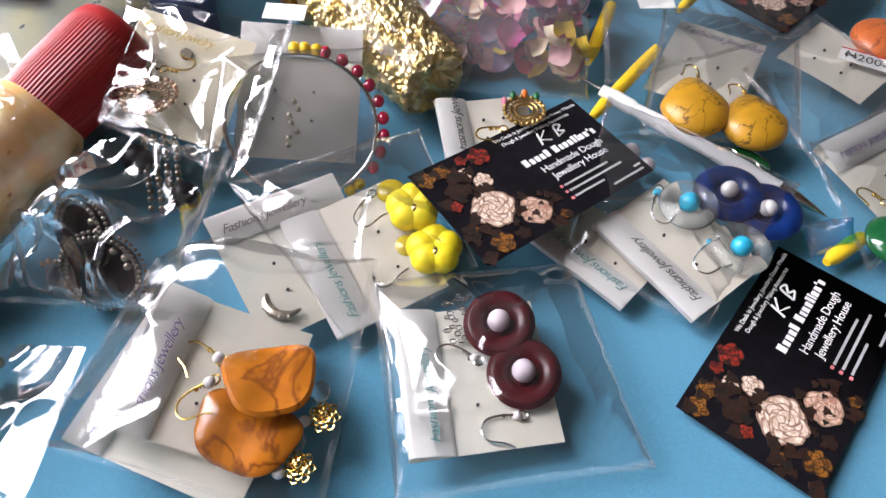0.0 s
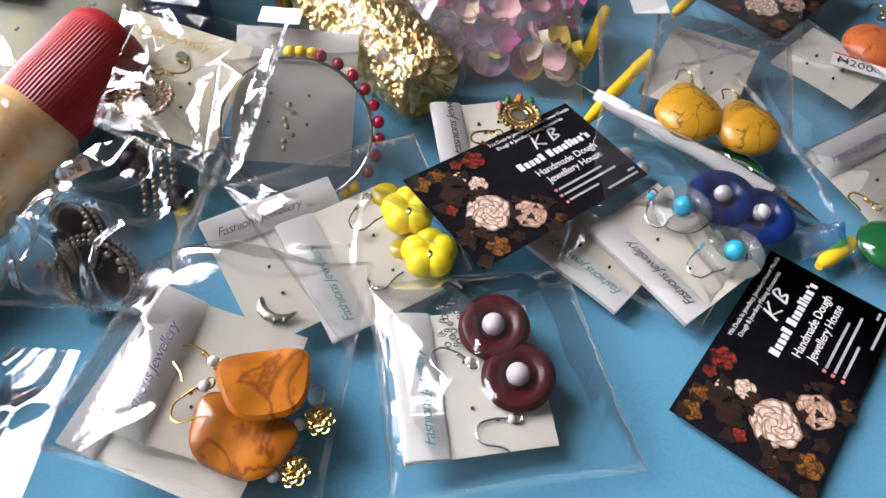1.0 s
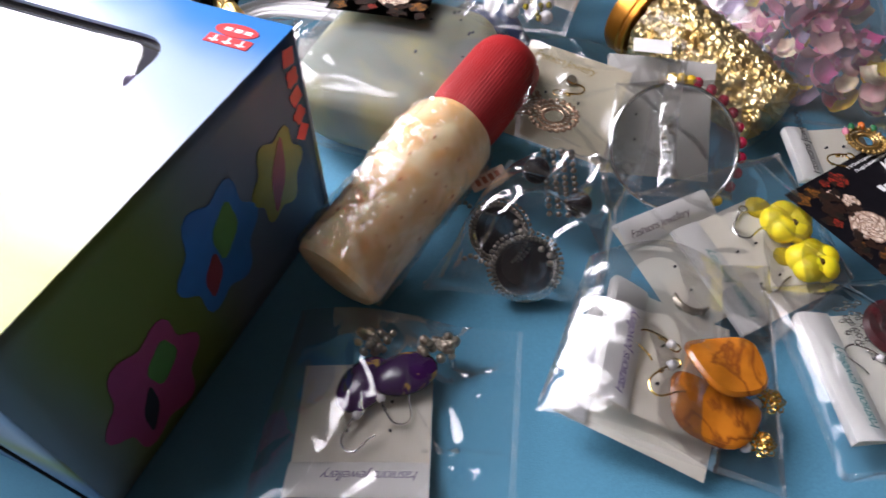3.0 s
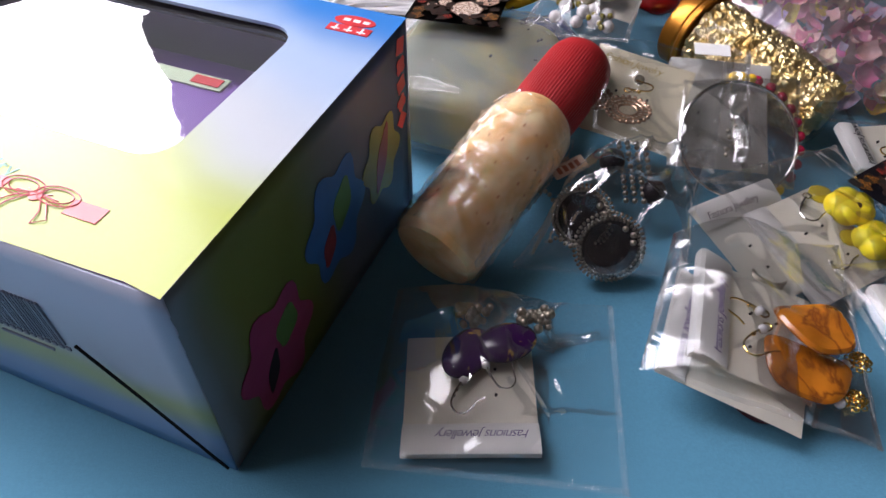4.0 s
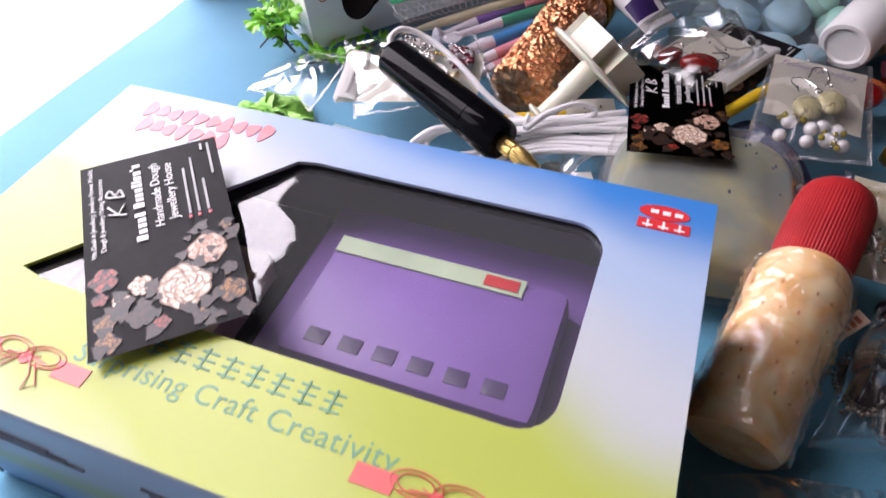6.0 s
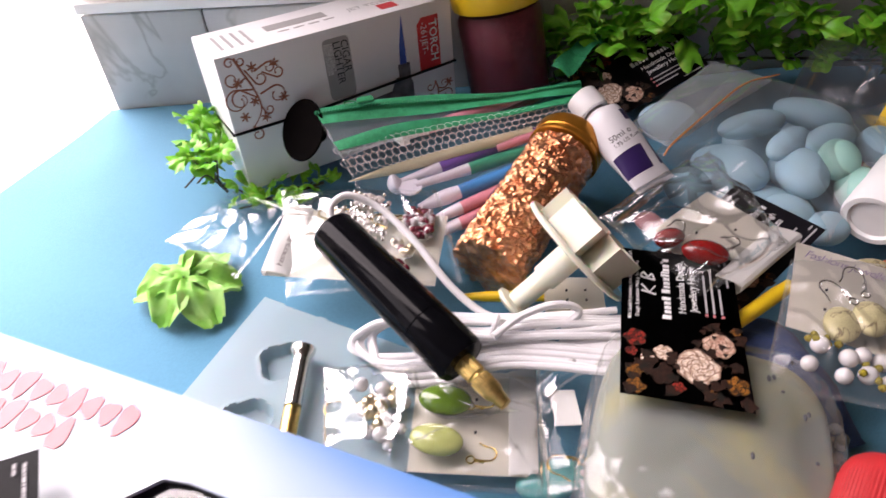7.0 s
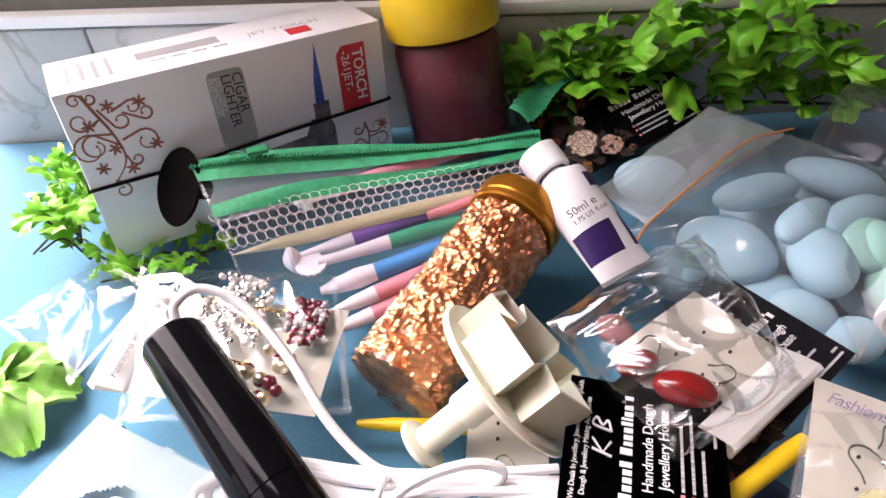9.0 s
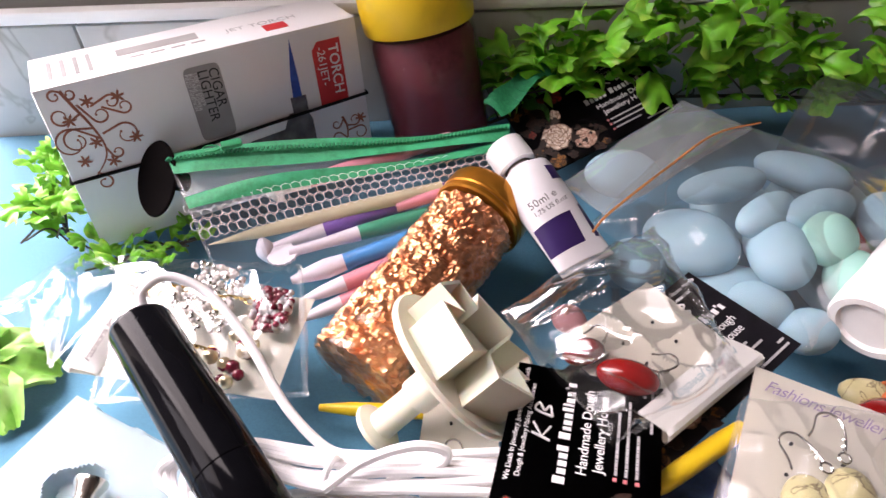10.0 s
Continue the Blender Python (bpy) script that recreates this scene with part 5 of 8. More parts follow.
out_lo, out_hi = [bm.verts.new((x, y, z0)) for x, y in petals], [bm.verts.new((x, y, z1)) for x, y in petals]
in_hi, in_lo = [bm.verts.new((x * 0.94, y * 0.94, z1)) for x, y in petals], [bm.verts.new((x * 0.91, y * 0.91, z0 + 0.004)) for x, y in petals]
for i in range(n_p):
    j = (i + 1) % n_p
    bm.faces.new((out_lo[i], out_lo[j], out_hi[j], out_hi[i]))
    bm.faces.new((out_hi[i], out_hi[j], in_hi[j], in_hi[i]))
    bm.faces.new((in_hi[i], in_hi[j], in_lo[j], in_lo[i]))
bm.faces.new(in_lo)
part("cutting_head", bm, IVORY_PLASTIC, cut, "hollow head of five square petals", smooth=False)
bm = bmesh.new()
mid = bm.verts.new((0, 0, CL + 0.0110))
ring = [bm.verts.new((x * 0.84, y * 0.84, CL + (0.0100 if i % 3 == 0 else 0.0072))) for i, (x, y) in enumerate(petals)]
for i in range(n_p):
    bm.faces.new((ring[i], ring[(i + 1) % n_p], mid))
part("embosser", bm, IVORY_PLASTIC, cut, smooth=False)

# ---- mini drill with its cable ----
da, db = Vector((-0.3745, 0.3785, 0.056)), Vector((-0.3060, 0.3110, 0.0440))
drill = thing("mini_drill", along(da, db), "glossy black mini drill with a brass chuck", "drill")
DL = (db - da).length
bm = bmesh.new()
add_lathe(bm, [(0, 0), (0.0098, 0), (0.0114, 0.0012), (0.0120, 0.003), (0.0122, DL * 0.74), (0.0119, DL * 0.743), (0.0122, DL * 0.746), (0.0122, DL - 0.002), (0.0112, DL), (0.0048, DL), (0, DL)], 56)
part("body", bm, BLACK_GLOSS, drill)
bm = bmesh.new()
prof = [(0, DL - 0.001), (0.0048, DL - 0.001), (0.0048, DL + 0.0085), (0.0040, DL + 0.009), (0.0040, DL + 0.010), (0.0048, DL + 0.0105), (0.0046, DL + 0.019), (0.0036, DL + 0.021), (0.0028, DL + 0.0265), (0.0012, DL + 0.027), (0, DL + 0.027)]
add_lathe(bm, prof, 40)
for v in bm.verts:
    if math.hypot(v.co.x, v.co.y) > 0.0042 and round(math.atan2(v.co.y, v.co.x) / (2 * math.pi) * 40) % 2:
        v.co.x *= 0.93
        v.co.y *= 0.93
part("chuck", bm, BRASS, drill, "knurled brass chuck")
cable = thing("power_cable", Matrix.Translation((-0.30, 0.35, 0)), "white cable coiled in loops beside the drill", "cable")
o = Vector((-0.30, 0.35, 0))
rp = [(-0.3740, 0.3833, 0.0560), (-0.3761, 0.3893, 0.0620), (-0.3683, 0.3964, 0.0640), (-0.3525, 0.3943, 0.0580), (-0.3332, 0.3789, 0.0500), (-0.3142, 0.3586, 0.0400), (-0.2967, 0.3466, 0.0340), (-0.2826, 0.3445, 0.0340)]
bm = bmesh.new()
add_tube(bm, spline([Vector(p) - o for p in rp], 8), 0.0019, 10)
part("lead", bm, CABLE, cable)
rng = random.Random(2)
for i in range(6):
    k = i - 2.5
    lo = [(-0.2331, 0.3441, 0.0340), (-0.2664, 0.3399, 0.0360), (-0.2984, 0.3384, 0.0340), (-0.3381, 0.3471, 0.0260), (-0.3581, 0.3414, 0.0160), (-0.3456, 0.3271, 0.0140), (-0.3166, 0.3263, 0.0180), (-0.2840, 0.3261, 0.0300), (-0.2354, 0.3236, 0.0300)]
    pts = []
    for j, p in enumerate(lo):
        p = Vector(p) - o
        pts.append(p + Vector((rng.uniform(-.0015, .0015) + (k * 0.0024 if 2 < j < 7 else 0), k * 0.0026 * (1 if j < 3 else 0.4 if j < 5 else -1), 0.001 * ((i * 7 + j) % 4) - 0.001)))
    bm = bmesh.new()
    add_tube(bm, spline(pts, 7), 0.0017, 8)
    part("loop", bm, CABLE, cable)
bm = bmesh.new()
add_tube(bm, spline([Vector(p) - o for p in ((-0.2928, 0.3286, 0.0400), (-0.2801, 0.3381, 0.0440), (-0.2646, 0.3440, 0.0460), (-0.2536, 0.3454, 0.0420), (-0.2563, 0.3418, 0.0380), (-0.2732, 0.3370, 0.0360))], 8), 0.0018, 8)
part("loop", bm, CABLE, cable)
bm = bmesh.new()
add_tube(bm, spline([Vector(p) - o for p in ((-0.2952, 0.3352, 0.0200), (-0.2926, 0.3324, 0.0420), (-0.2910, 0.3402, 0.0400), (-0.2927, 0.3432, 0.0180))], 6), 0.0013, 8)
part("tie", bm, CABLE, cable)
bm = bmesh.new()
add_box(bm, -0.016, 0.016, -0.006, 0.006, 0, 0.006, 0.0012)
whole("cable_plug", bm, CABLE, Matrix.Translation((-0.2453, 0.3358, 0.0260)) @ pose(0, 0, 0, 0, 0, -8), "white plastic plug on the cable coil", "plug")

# ---- small pin vice, steel and brass ----
pa, pb = Vector((-0.3828, 0.2826, 0.0150)), Vector((-0.3853, 0.3331, 0.0180))
vice = thing("pin_vice", along(pa, pb), "slim steel pin vice with a brass collar", "hand drill")
PL = (pb - pa).length
bm = bmesh.new()
add_lathe(bm, [(0, PL * 0.38), (0.0042, PL * 0.38), (0.0042, PL - 0.006), (0.0046, PL - 0.005), (0.0062, PL - 0.0015), (0.0062, PL), (0.005, PL + 0.0006), (0, PL + 0.0002)], 36)
part("shaft", bm, STEEL, vice)
bm = bmesh.new()
add_lathe(bm, [(0, -0.012), (0.0034, -0.012), (0.0040, -0.010), (0.0040, PL * 0.36), (0, PL * 0.36)], 36)
part("collar", bm, BRASS, vice)

# ---- silicone mould with heart hollows ----
ml, mt = Vector((-0.4414, 0.3078, 0.0090)), Vector((-0.4130, 0.3844, 0.0090))
ml.z = mt.z = 0.0
mx = (mt - ml).normalized()
my = Vector((mx.y, -mx.x, 0))
mm = Matrix(((mx.x, my.x, 0, ml.x), (mx.y, my.y, 0, ml.y), (0, 0, 1, 0), (0, 0, 0, 1)))
inv = mm.inverted()
mould_c = [inv @ Vector(p) for p in ((-0.3971, 0.3315, 0.0090), (-0.4075, 0.2975, 0.0090), (-0.3925, 0.3709, 0.0090), (-0.3678, 0.3622, 0.0090))]
bm = bmesh.new()


def mould_at(u, v):
    x, y = -0.055 + 0.125 * u, 0.0 + 0.115 * v
    z = 0.009
    for k, c in enumerate(mould_c):
        dx, dy = (x - c.x) / 0.0135, (y - c.y) / 0.0135
        if k < 2:
            a = math.atan2(dy, dx) + 2.3
            r = math.hypot(dx, dy)
            rim = 0.72 + 0.28 * abs(math.cos(a)) - 0.25 * max(0, math.cos(a)) ** 6
        else:
            r, rim = max(abs(dx) * 1.6, abs(dy)), 0.8
        z -= 0.0065 * min(1, max(0, (rim - r) / 0.12))
        z += 0.0006 * max(0, 1 - abs(r - rim - 0.06) / 0.06)
    return Vector((x, y, z))


add_sheet(bm, 110, 100, mould_at)
add_box(bm, -0.055, 0.07, 0, 0.115, 0.0004, 0.0020)
whole("silicone_mould", bm, SILICONE, mm, "frosted silicone mould with heart-shaped hollows on the cloth", "mould")
# ---- earring cards ----
def earring_card(tl, tr, br, label, ink, h=None, header=0.013, words="Fashions Jewellery", body=None, fold=True, size=0.0060, rise=0.0015):
    """A card whose header runs from tl to tr and whose body reaches to br; words stand on the header."""
    tl, tr, br = Vector(tl), Vector(tr), Vector(br)
    w = (tr - tl).length
    x = (tr - tl).normalized()
    y = tr - br
    y = y - x * y.dot(x)
    hh = h or y.length
    y.normalize()
    z = x.cross(y)
    o = tl - y * hh
    m = Matrix.Identity(4)
    for i in range(3):
        m[i][0], m[i][1], m[i][2], m[i][3] = x[i], y[i], z[i], o[i]
    t = thing("earring_card", m, label, "earring card", "earring display cards")
    bm = bmesh.new()
    add_sheet(bm, 10, 12, lambda u, v: Vector((u * w, v * hh, 0.0007 * math.sin(3 * u + v * 2) * (1 - v) * 1.4 - 0.0004)))
    bmesh.ops.solidify(bm, geom=list(bm.faces), thickness=0.0006)
    part("card_body", bm, body or CARD_IVORY, t)
    if fold:
        bm = bmesh.new()
        prof = [(hh - header, 0.0003), (hh - header * 0.9, rise * 0.8), (hh - header * 0.5, rise * 1.5), (hh - 0.001, rise * 2.0), (hh + 0.0006, rise * 1.7), (hh + 0.0008, rise * 0.5), (hh, -0.0012)]
        add_sheet(bm, 8, 6, lambda u, v: Vector((u * w + 0.0002 * (u - 0.5), prof[round(v * 6)][0], prof[round(v * 6)][1] + 0.0003 * math.sin(5 * u))))
        bmesh.ops.solidify(bm, geom=list(bm.faces), thickness=0.0004)
        part("header_flap", bm, CARD_WHITE, t, "folded white header")
    zt = rise * 1.35 + 0.0006 if fold else 0.0010
    if words:
        letters("script_line", words, size * 0.90, pose(w * 0.07, hh - header * 0.68, zt, radians(0)), ink, t, shear=0.42, space=0.88, bold=-0.00006)
    bm = bmesh.new()
    for px in (0.3, 0.62):
        for py in (0.30, 0.52):
            add_disc(bm, w * px, hh * py, 0.0006, -0.0002, 0.0009, 8)
    part("ear_holes", bm, INK_BLACK, t, smooth=False)
    return t, m


def hook(bm, p, d, s=0.010, up=Vector((0, 0, 1))):
    """A fish-hook ear wire that starts at p and runs along d."""
    p, d = Vector(p), Vector(d).normalized()
    side = up.cross(d).normalized()
    pts = [p, p + d * s * 0.5, p + d * s * 0.95 + side * s * 0.12, p + d * s * 1.12 + side * s * 0.45, p + d * s * 0.95 + side * s * 0.75, p + d * s * 0.45 + side * s * 0.86, p + d * s * 0.15 + side * s * 1.0]
    add_tube(bm, spline([q + up * 0.0008 for q in pts], 6), 0.00042, 6)
    add_tube(bm, [p + d * s * (0.02 + 0.04 * i) + (side * math.cos(i * 1.6) + up * math.sin(i * 1.6)) * 0.0008 for i in range(8)], 0.0003, 5)
    add_ball(bm, p + d * s * 0.42, 0.0010, 8)
    add_tube(bm, [p - d * 0.0018 + (d * math.cos(a) + side * math.sin(a)) * 0.0018 for a in [i * math.pi / 5 for i in range(10)]], 0.0004, 5, closed=True)


def earring(label, base, build, group=""):
    """build(add) puts pieces in world places; add(name, material, label) opens a part."""
    base = Vector(base)
    t = thing("earring", Matrix.Translation(base), label, "earring", group)
    made = []

    def add(name, material, lab=""):
        bm = bmesh.new()
        made.append((name, bm, material, lab))
        return bm
    build(add)
    for name, bm, material, lab in made:
        for v in bm.verts:
            v.co -= base
        part(name, bm, material, t, lab)
    return t


V = Vector


# purple pair, in the flat bag before the gift box
earring_card((-0.165, 0.071, 0.005), (-0.216, 0.067, 0.003), (-0.219, 0.119, 0.004), "ivory earring card with an upside-down header in a bag", INK_PURPLE, h=0.052, rise=0.0022)


def purple(c, rot, chain):
    c = V(c)

    def b(add):
        bm = add("stone", PURPLE_STONE, "purple resin with gold flecks")
        add_ball(bm, c, 0.0105, 24, (1.25, 0.85, 0.42), Matrix.Rotation(radians(rot), 3, "Z"))
        bm = add("pearl", PEARL)
        add_ball(bm, V(chain[0]), 0.0018, 12)
        bm = add("ear_wire", SILVER)
        hook(bm, chain[0], V(chain[1]) - V(chain[0]), 0.011)
        bm = add("bead_cluster", ANTIQUE, "cluster of grey metal beads")
        r = random.Random(int(rot + 90))
        for i in range(28):
            add_ball(bm, V(chain[2]) + V((r.uniform(-.007, .007), r.uniform(-.0045, .0045), r.uniform(0, .005))), r.uniform(0.0015, 0.0021), 10)
    return b


earring("purple resin earring with gold flecks and metal beads", (-0.1947, 0.1113, 0.0080), purple((-0.1947, 0.1107, 0.0090), 60, ((-0.1953, 0.0978, 0.0090), (-0.2016, 0.0872, 0.0060), (-0.1928, 0.1288, 0.0080))), "purple earring pair")
earring("purple resin earring with gold flecks and metal beads", (-0.1793, 0.1169, 0.0080), purple((-0.1794, 0.1157, 0.0110), 25, ((-0.1871, 0.1050, 0.0100), (-0.1802, 0.0923, 0.0060), (-0.1677, 0.1281, 0.0100))), "purple earring pair")

# amber pair
earring_card((-0.112, 0.107, 0.024), (-0.102, 0.155, 0.029), (-0.052, 0.146, 0.014), "ivory earring card with a folded header in a bag", INK_PURPLE, h=0.052, header=0.016, rise=0.0028)
earring_card((-0.1232, 0.1032, 0.0180), (-0.1078, 0.1515, 0.0200), (-0.0451, 0.1258, 0.0060), "second ivory earring card under an amber pair", INK_PURPLE, h=0.058, header=0.012, rise=0.0020)


def slab(c, ax, ay, w, h, z, mt=AMBER_STONE, thick=0.003):
    c, ax = V(c), V(ax).normalized()
    ay = V(ay)
    ay = (ay - ax * ay.dot(ax)).normalized()
    n = ax.cross(ay)

    def b(bm):
        out = []
        for i in range(28):
            a = 2 * math.pi * i / 28
            sx = math.copysign(abs(math.cos(a)) ** 0.62, math.cos(a))
            sy = math.copysign(abs(math.sin(a)) ** 0.62, math.sin(a))
            out.append((sx * w * (1 + 0.18 * sy), sy * h))
        rings = []
        for q, dz in ((0.90, 0), (1.0, thick * 0.35), (1.0, thick * 0.6), (0.92, thick), (0.5, thick * 1.25), (0.0, thick * 1.3)):
            if q == 0:
                rings.append([bm.verts.new(c + n * dz)])
            else:
                rings.append([bm.verts.new(c + ax * x * q + ay * y * q + n * (dz + 0.12 * x * x / w)) for x, y in out])
        bm.faces.new(rings[0][::-1])
        for p, q in zip(rings, rings[1:]):
            for i in range(28):
                j = (i + 1) % 28
                bm.faces.new((p[i], p[j], q[j], q[i]) if len(q) > 1 else (p[i], p[j], q[0]))
    return b


def amber(c, ax, ay, w, h, wire, charm):
    def b(add):
        slab(c, ax, ay, w, h, 0)(add("stone", AMBER_STONE, "amber veined slab"))
        add_ball(add("pearl", PEARL), V(wire[0]), 0.0021, 12)
        hook(add("ear_wire", GOLD, "gold ear wire"), wire[0], V(wire[1]) - V(wire[0]), 0.011)
        bm = add("charm", GOLD, "gold filigree charm")
        q = V(charm)
        for k in range(3):
            for i in range(7):
                a = i * 0.9 + k * 0.45
                s = 0.0040 - 0.0011 * k
                e = q + V((s * math.cos(a), s * math.sin(a), 0.0006 + 0.0009 * k))
                add_tube(bm, [e + V((0.0012 * math.cos(a + w), 0.0012 * math.sin(a + w), 0.0002 * math.sin(w))) for w in (0.0, 1.05, 2.1, 3.15, 4.2, 5.25)], 0.00035, 5, closed=True)
        add_ball(bm, q + V((0, 0, 0.003)), 0.0014, 8)
        bm = add("crystal", GLASSY, "clear crystal bead")
        add_ball(bm, q + V((-0.002, 0.008, 0.001)), 0.0036, 8, (0.8, 1.2, 0.8))
        add_ball(add("pearl", PEARL), q + V((-0.006, -0.002, 0.001)), 0.0021, 10)
    return b


earring("amber veined resin slab earring with gold wire", (-0.0628, 0.1245, 0.0180), amber((-0.0612, 0.1232, 0.0235), (1, 0.30, -0.20), (-0.30, 1, -0.12), 0.0142, 0.0128, ((-0.0801, 0.1311, 0.0240), (-0.0891, 0.1379, 0.0240)), (-0.0439, 0.1155, 0.0160)), "amber earring pair")
earring("amber veined resin slab earring with gold wire", (-0.0657, 0.1098, 0.0160), amber((-0.0675, 0.1078, 0.0172), (1, -0.30, -0.16), (0.1, 1, 0.05), 0.0160, 0.0118, ((-0.0809, 0.1224, 0.0240), (-0.0928, 0.1156, 0.0220)), (-0.0497, 0.0995, 0.0140)), "amber earring pair")

# maroon pair
earring_card((-0.015, 0.104, 0.010), (-0.0252, 0.1563, 0.0120), (0.0280, 0.1566, 0.0100), "ivory earring card with teal script in a flat bag", INK_TEAL, h=0.051, header=0.015, rise=0.0025)


def ring_drop(c, tilt, r, body, bead, bead_r, wire, metal=SILVER, thick=0.0045):
    c = V(c)
    rot = (Matrix.Rotation(radians(tilt), 4, "X") @ Matrix.Rotation(radians(-6), 4, "Y"))

    def b(add):
        bm = add("disc", body)
        add_lathe(bm, [(0, 0.0010), (r * 0.36, 0.0010), (r * 0.46, 0.0032), (r * 0.66, thick), (r * 0.86, thick * 0.92), (r, thick * 0.5), (r * 0.93, 0.0002), (0, 0)], 44, m=Matrix.Translation(c) @ rot)
        bm = add("bead", bead)
        add_ball(bm, c + rot.to_3x3() @ V((0, 0, 0.0045)), bead_r, 18)
        hook(add("ear_wire", metal), wire[0], V(wire[1]) - V(wire[0]), 0.011)
        add_ball(add("pearl", PEARL), V(wire[0]), 0.0017, 10)
    return b


earring("maroon glazed disc earring with a mauve bead", (0.0131, 0.1559, 0.0100), ring_drop((0.0131, 0.1535, 0.0135), 8, 0.0128, MAROON_GLOSS, MAUVE, 0.0041, ((0.0044, 0.1409, 0.0120), (-0.0037, 0.1460, 0.0120))), "maroon earring pair")
earring("maroon glazed disc earring with a mauve bead", (0.0219, 0.1367, 0.0080), ring_drop((0.0216, 0.1355, 0.0115), 6, 0.0128, MAROON_GLOSS, MAUVE, 0.0041, ((0.0191, 0.1213, 0.0100), (0.0049, 0.1201, 0.0100))), "maroon earring pair")
ch = thing("silver_chain", Matrix.Translation((-0.0020, 0.1564, 0.0100)), "fine silver chain beside maroon earrings", "chain")
bm = bmesh.new()
c0 = V((-0.0020, 0.1564, 0.0100))
for i in range(26):
    q = V((0.004 * math.sin(i * 0.9) + 0.001 * math.sin(i * 2.1), 0.010 - 0.0008 * i, 0.0015 + 0.002 * abs(math.sin(i * 1.3))))
    add_tube(bm, [q + V((0.0012 * math.cos(a), 0.0009 * math.sin(a) * (i % 2), 0.0009 * math.sin(a) * ((i + 1) % 2))) for a in [k * math.pi / 4 for k in range(8)]], 0.0003, 4, closed=True)
part("links", bm, SILVER, ch)

# crescent pair card and the yellow flower card
earring_card((-0.099, 0.186, 0.024), (-0.056, 0.217, 0.018), (-0.0341, 0.1826, 0.0080), "ivory earring card with grey script and folded header", mat("dark_script_ink", (0.10, 0.07, 0.08), 0.5, var=0.2, bump=0), h=0.054, header=0.012, rise=0.0016)


def crescent(add):
    c = V((-0.0653, 0.1618, 0.0120))
    bm = add("crescent", ANTIQUE, "antique silver crescent")
    pts = [c + V((0.0075 * math.cos(a), 0.0075 * math.sin(a), 0.001)) for a in [radians(120 + 12 * i) for i in range(18)]]
    add_tube(bm, pts, lambda t: 0.0005 + 0.0016 * math.sin(math.pi * t), 8)
    for i in range(2, 16, 2):
        add_ball(bm, c + V((0.0088 * math.cos(radians(120 + 12 * i)), 0.0088 * math.sin(radians(120 + 12 * i)), 0.0015)), 0.0011, 8)
    hook(add("ear_wire", SILVER), c + V((-0.002, 0.009, 0.001)), V((-0.4, 1, 0)), 0.010)


earring("antique silver crescent earring with beaded rim", (-0.0659, 0.1630, 0.0100), crescent)
earring_card((-0.0448, 0.1488, 0.0060), (-0.0722, 0.1920, 0.0170), (-0.0374, 0.2104, 0.0180), "ivory earring card with teal script beside yellow flowers", INK_TEAL, h=0.046, header=0.015, rise=0.0016)


def pom(c, q, wire):
    c, q = V(c), V(q)

    def b(add):
        for i in range(5):
            a = i * 1.257 + 0.4
            bm = add("petal", YELLOW_POM)
            add_ball(bm, c + V((0.0048 * math.cos(a), 0.0048 * math.sin(a), 0.0035)), 0.0066, 16, (1, 1, 0.9))
        bm = add("centre", GOLD, "gold bead cap")
        add_ball(bm, c + V((0.001, -0.004, 0.0075)), 0.0026, 10, (1, 1, 0.7))
        for i in range(6):
            add_ball(bm, c + V((0.001 + 0.0024 * math.cos(i), -0.004 + 0.0024 * math.sin(i), 0.0078)), 0.0008, 6)
        bm = add("amber_disc", mat("yellow_resin_disc", (0.62, 0.48, 0.02), 0.15, var=0.1, bump=0, trans=0.4), "clear yellow disc")
        add_ball(bm, q, 0.0062, 16, (1, 1, 0.5))
        hook(add("ear_wire", SILVER), wire[0], V(wire[1]) - V(wire[0]), 0.012)
    return b


earring("bright yellow clay flower earring with silver wire", (-0.0216, 0.2026, 0.0140), pom((-0.0210, 0.2020, 0.0155), (-0.0311, 0.2115, 0.0170), ((-0.0394, 0.2073, 0.0180), (-0.0490, 0.1925, 0.0160))), "yellow flower pair")
earring("bright yellow clay flower earring with silver wire", (-0.0120, 0.1863, 0.0100), pom((-0.0119, 0.1851, 0.0110), (-0.0229, 0.1892, 0.0110), ((-0.0314, 0.1847, 0.0110), (-0.0373, 0.1725, 0.0090))), "yellow flower pair")

# turquoise pair on its card, and the navy discs behind
earring_card((0.0846, 0.1611, 0.0080), (0.0515, 0.2026, 0.0100), (0.0811, 0.2413, 0.0140), "ivory earring card with black script in a bag", INK_BLACK, h=0.040, header=0.013, rise=0.0016)
earring_card((0.0597, 0.1668, 0.0050), (0.0253, 0.1973, 0.0070), (0.0541, 0.2283, 0.0080), "ivory earring card slipped under a business card", INK_TEAL, h=0.032, header=0.013, rise=0.0014)


def glass_drop(c, wire):
    c = V(c)

    def b(add):
        bm = add("resin_ring", GLASSY, "clear resin ring")
        pts = [c + V((0.0088 * math.cos(a), 0.0088 * math.sin(a), 0.003)) for a in [2 * math.pi * i / 32 for i in range(32)]]
        add_tube(bm, pts, 0.0032, 12, closed=True)
        add_ball(add("bead", CYAN_BEAD), c + V((0, 0, 0.0045)), 0.0042, 18)
        add_ball(add("spacer", CYAN_BEAD), V(wire[0]), 0.0018, 10)
        hook(add("ear_wire", SILVER), wire[0], V(wire[1]) - V(wire[0]), 0.012)
    return b


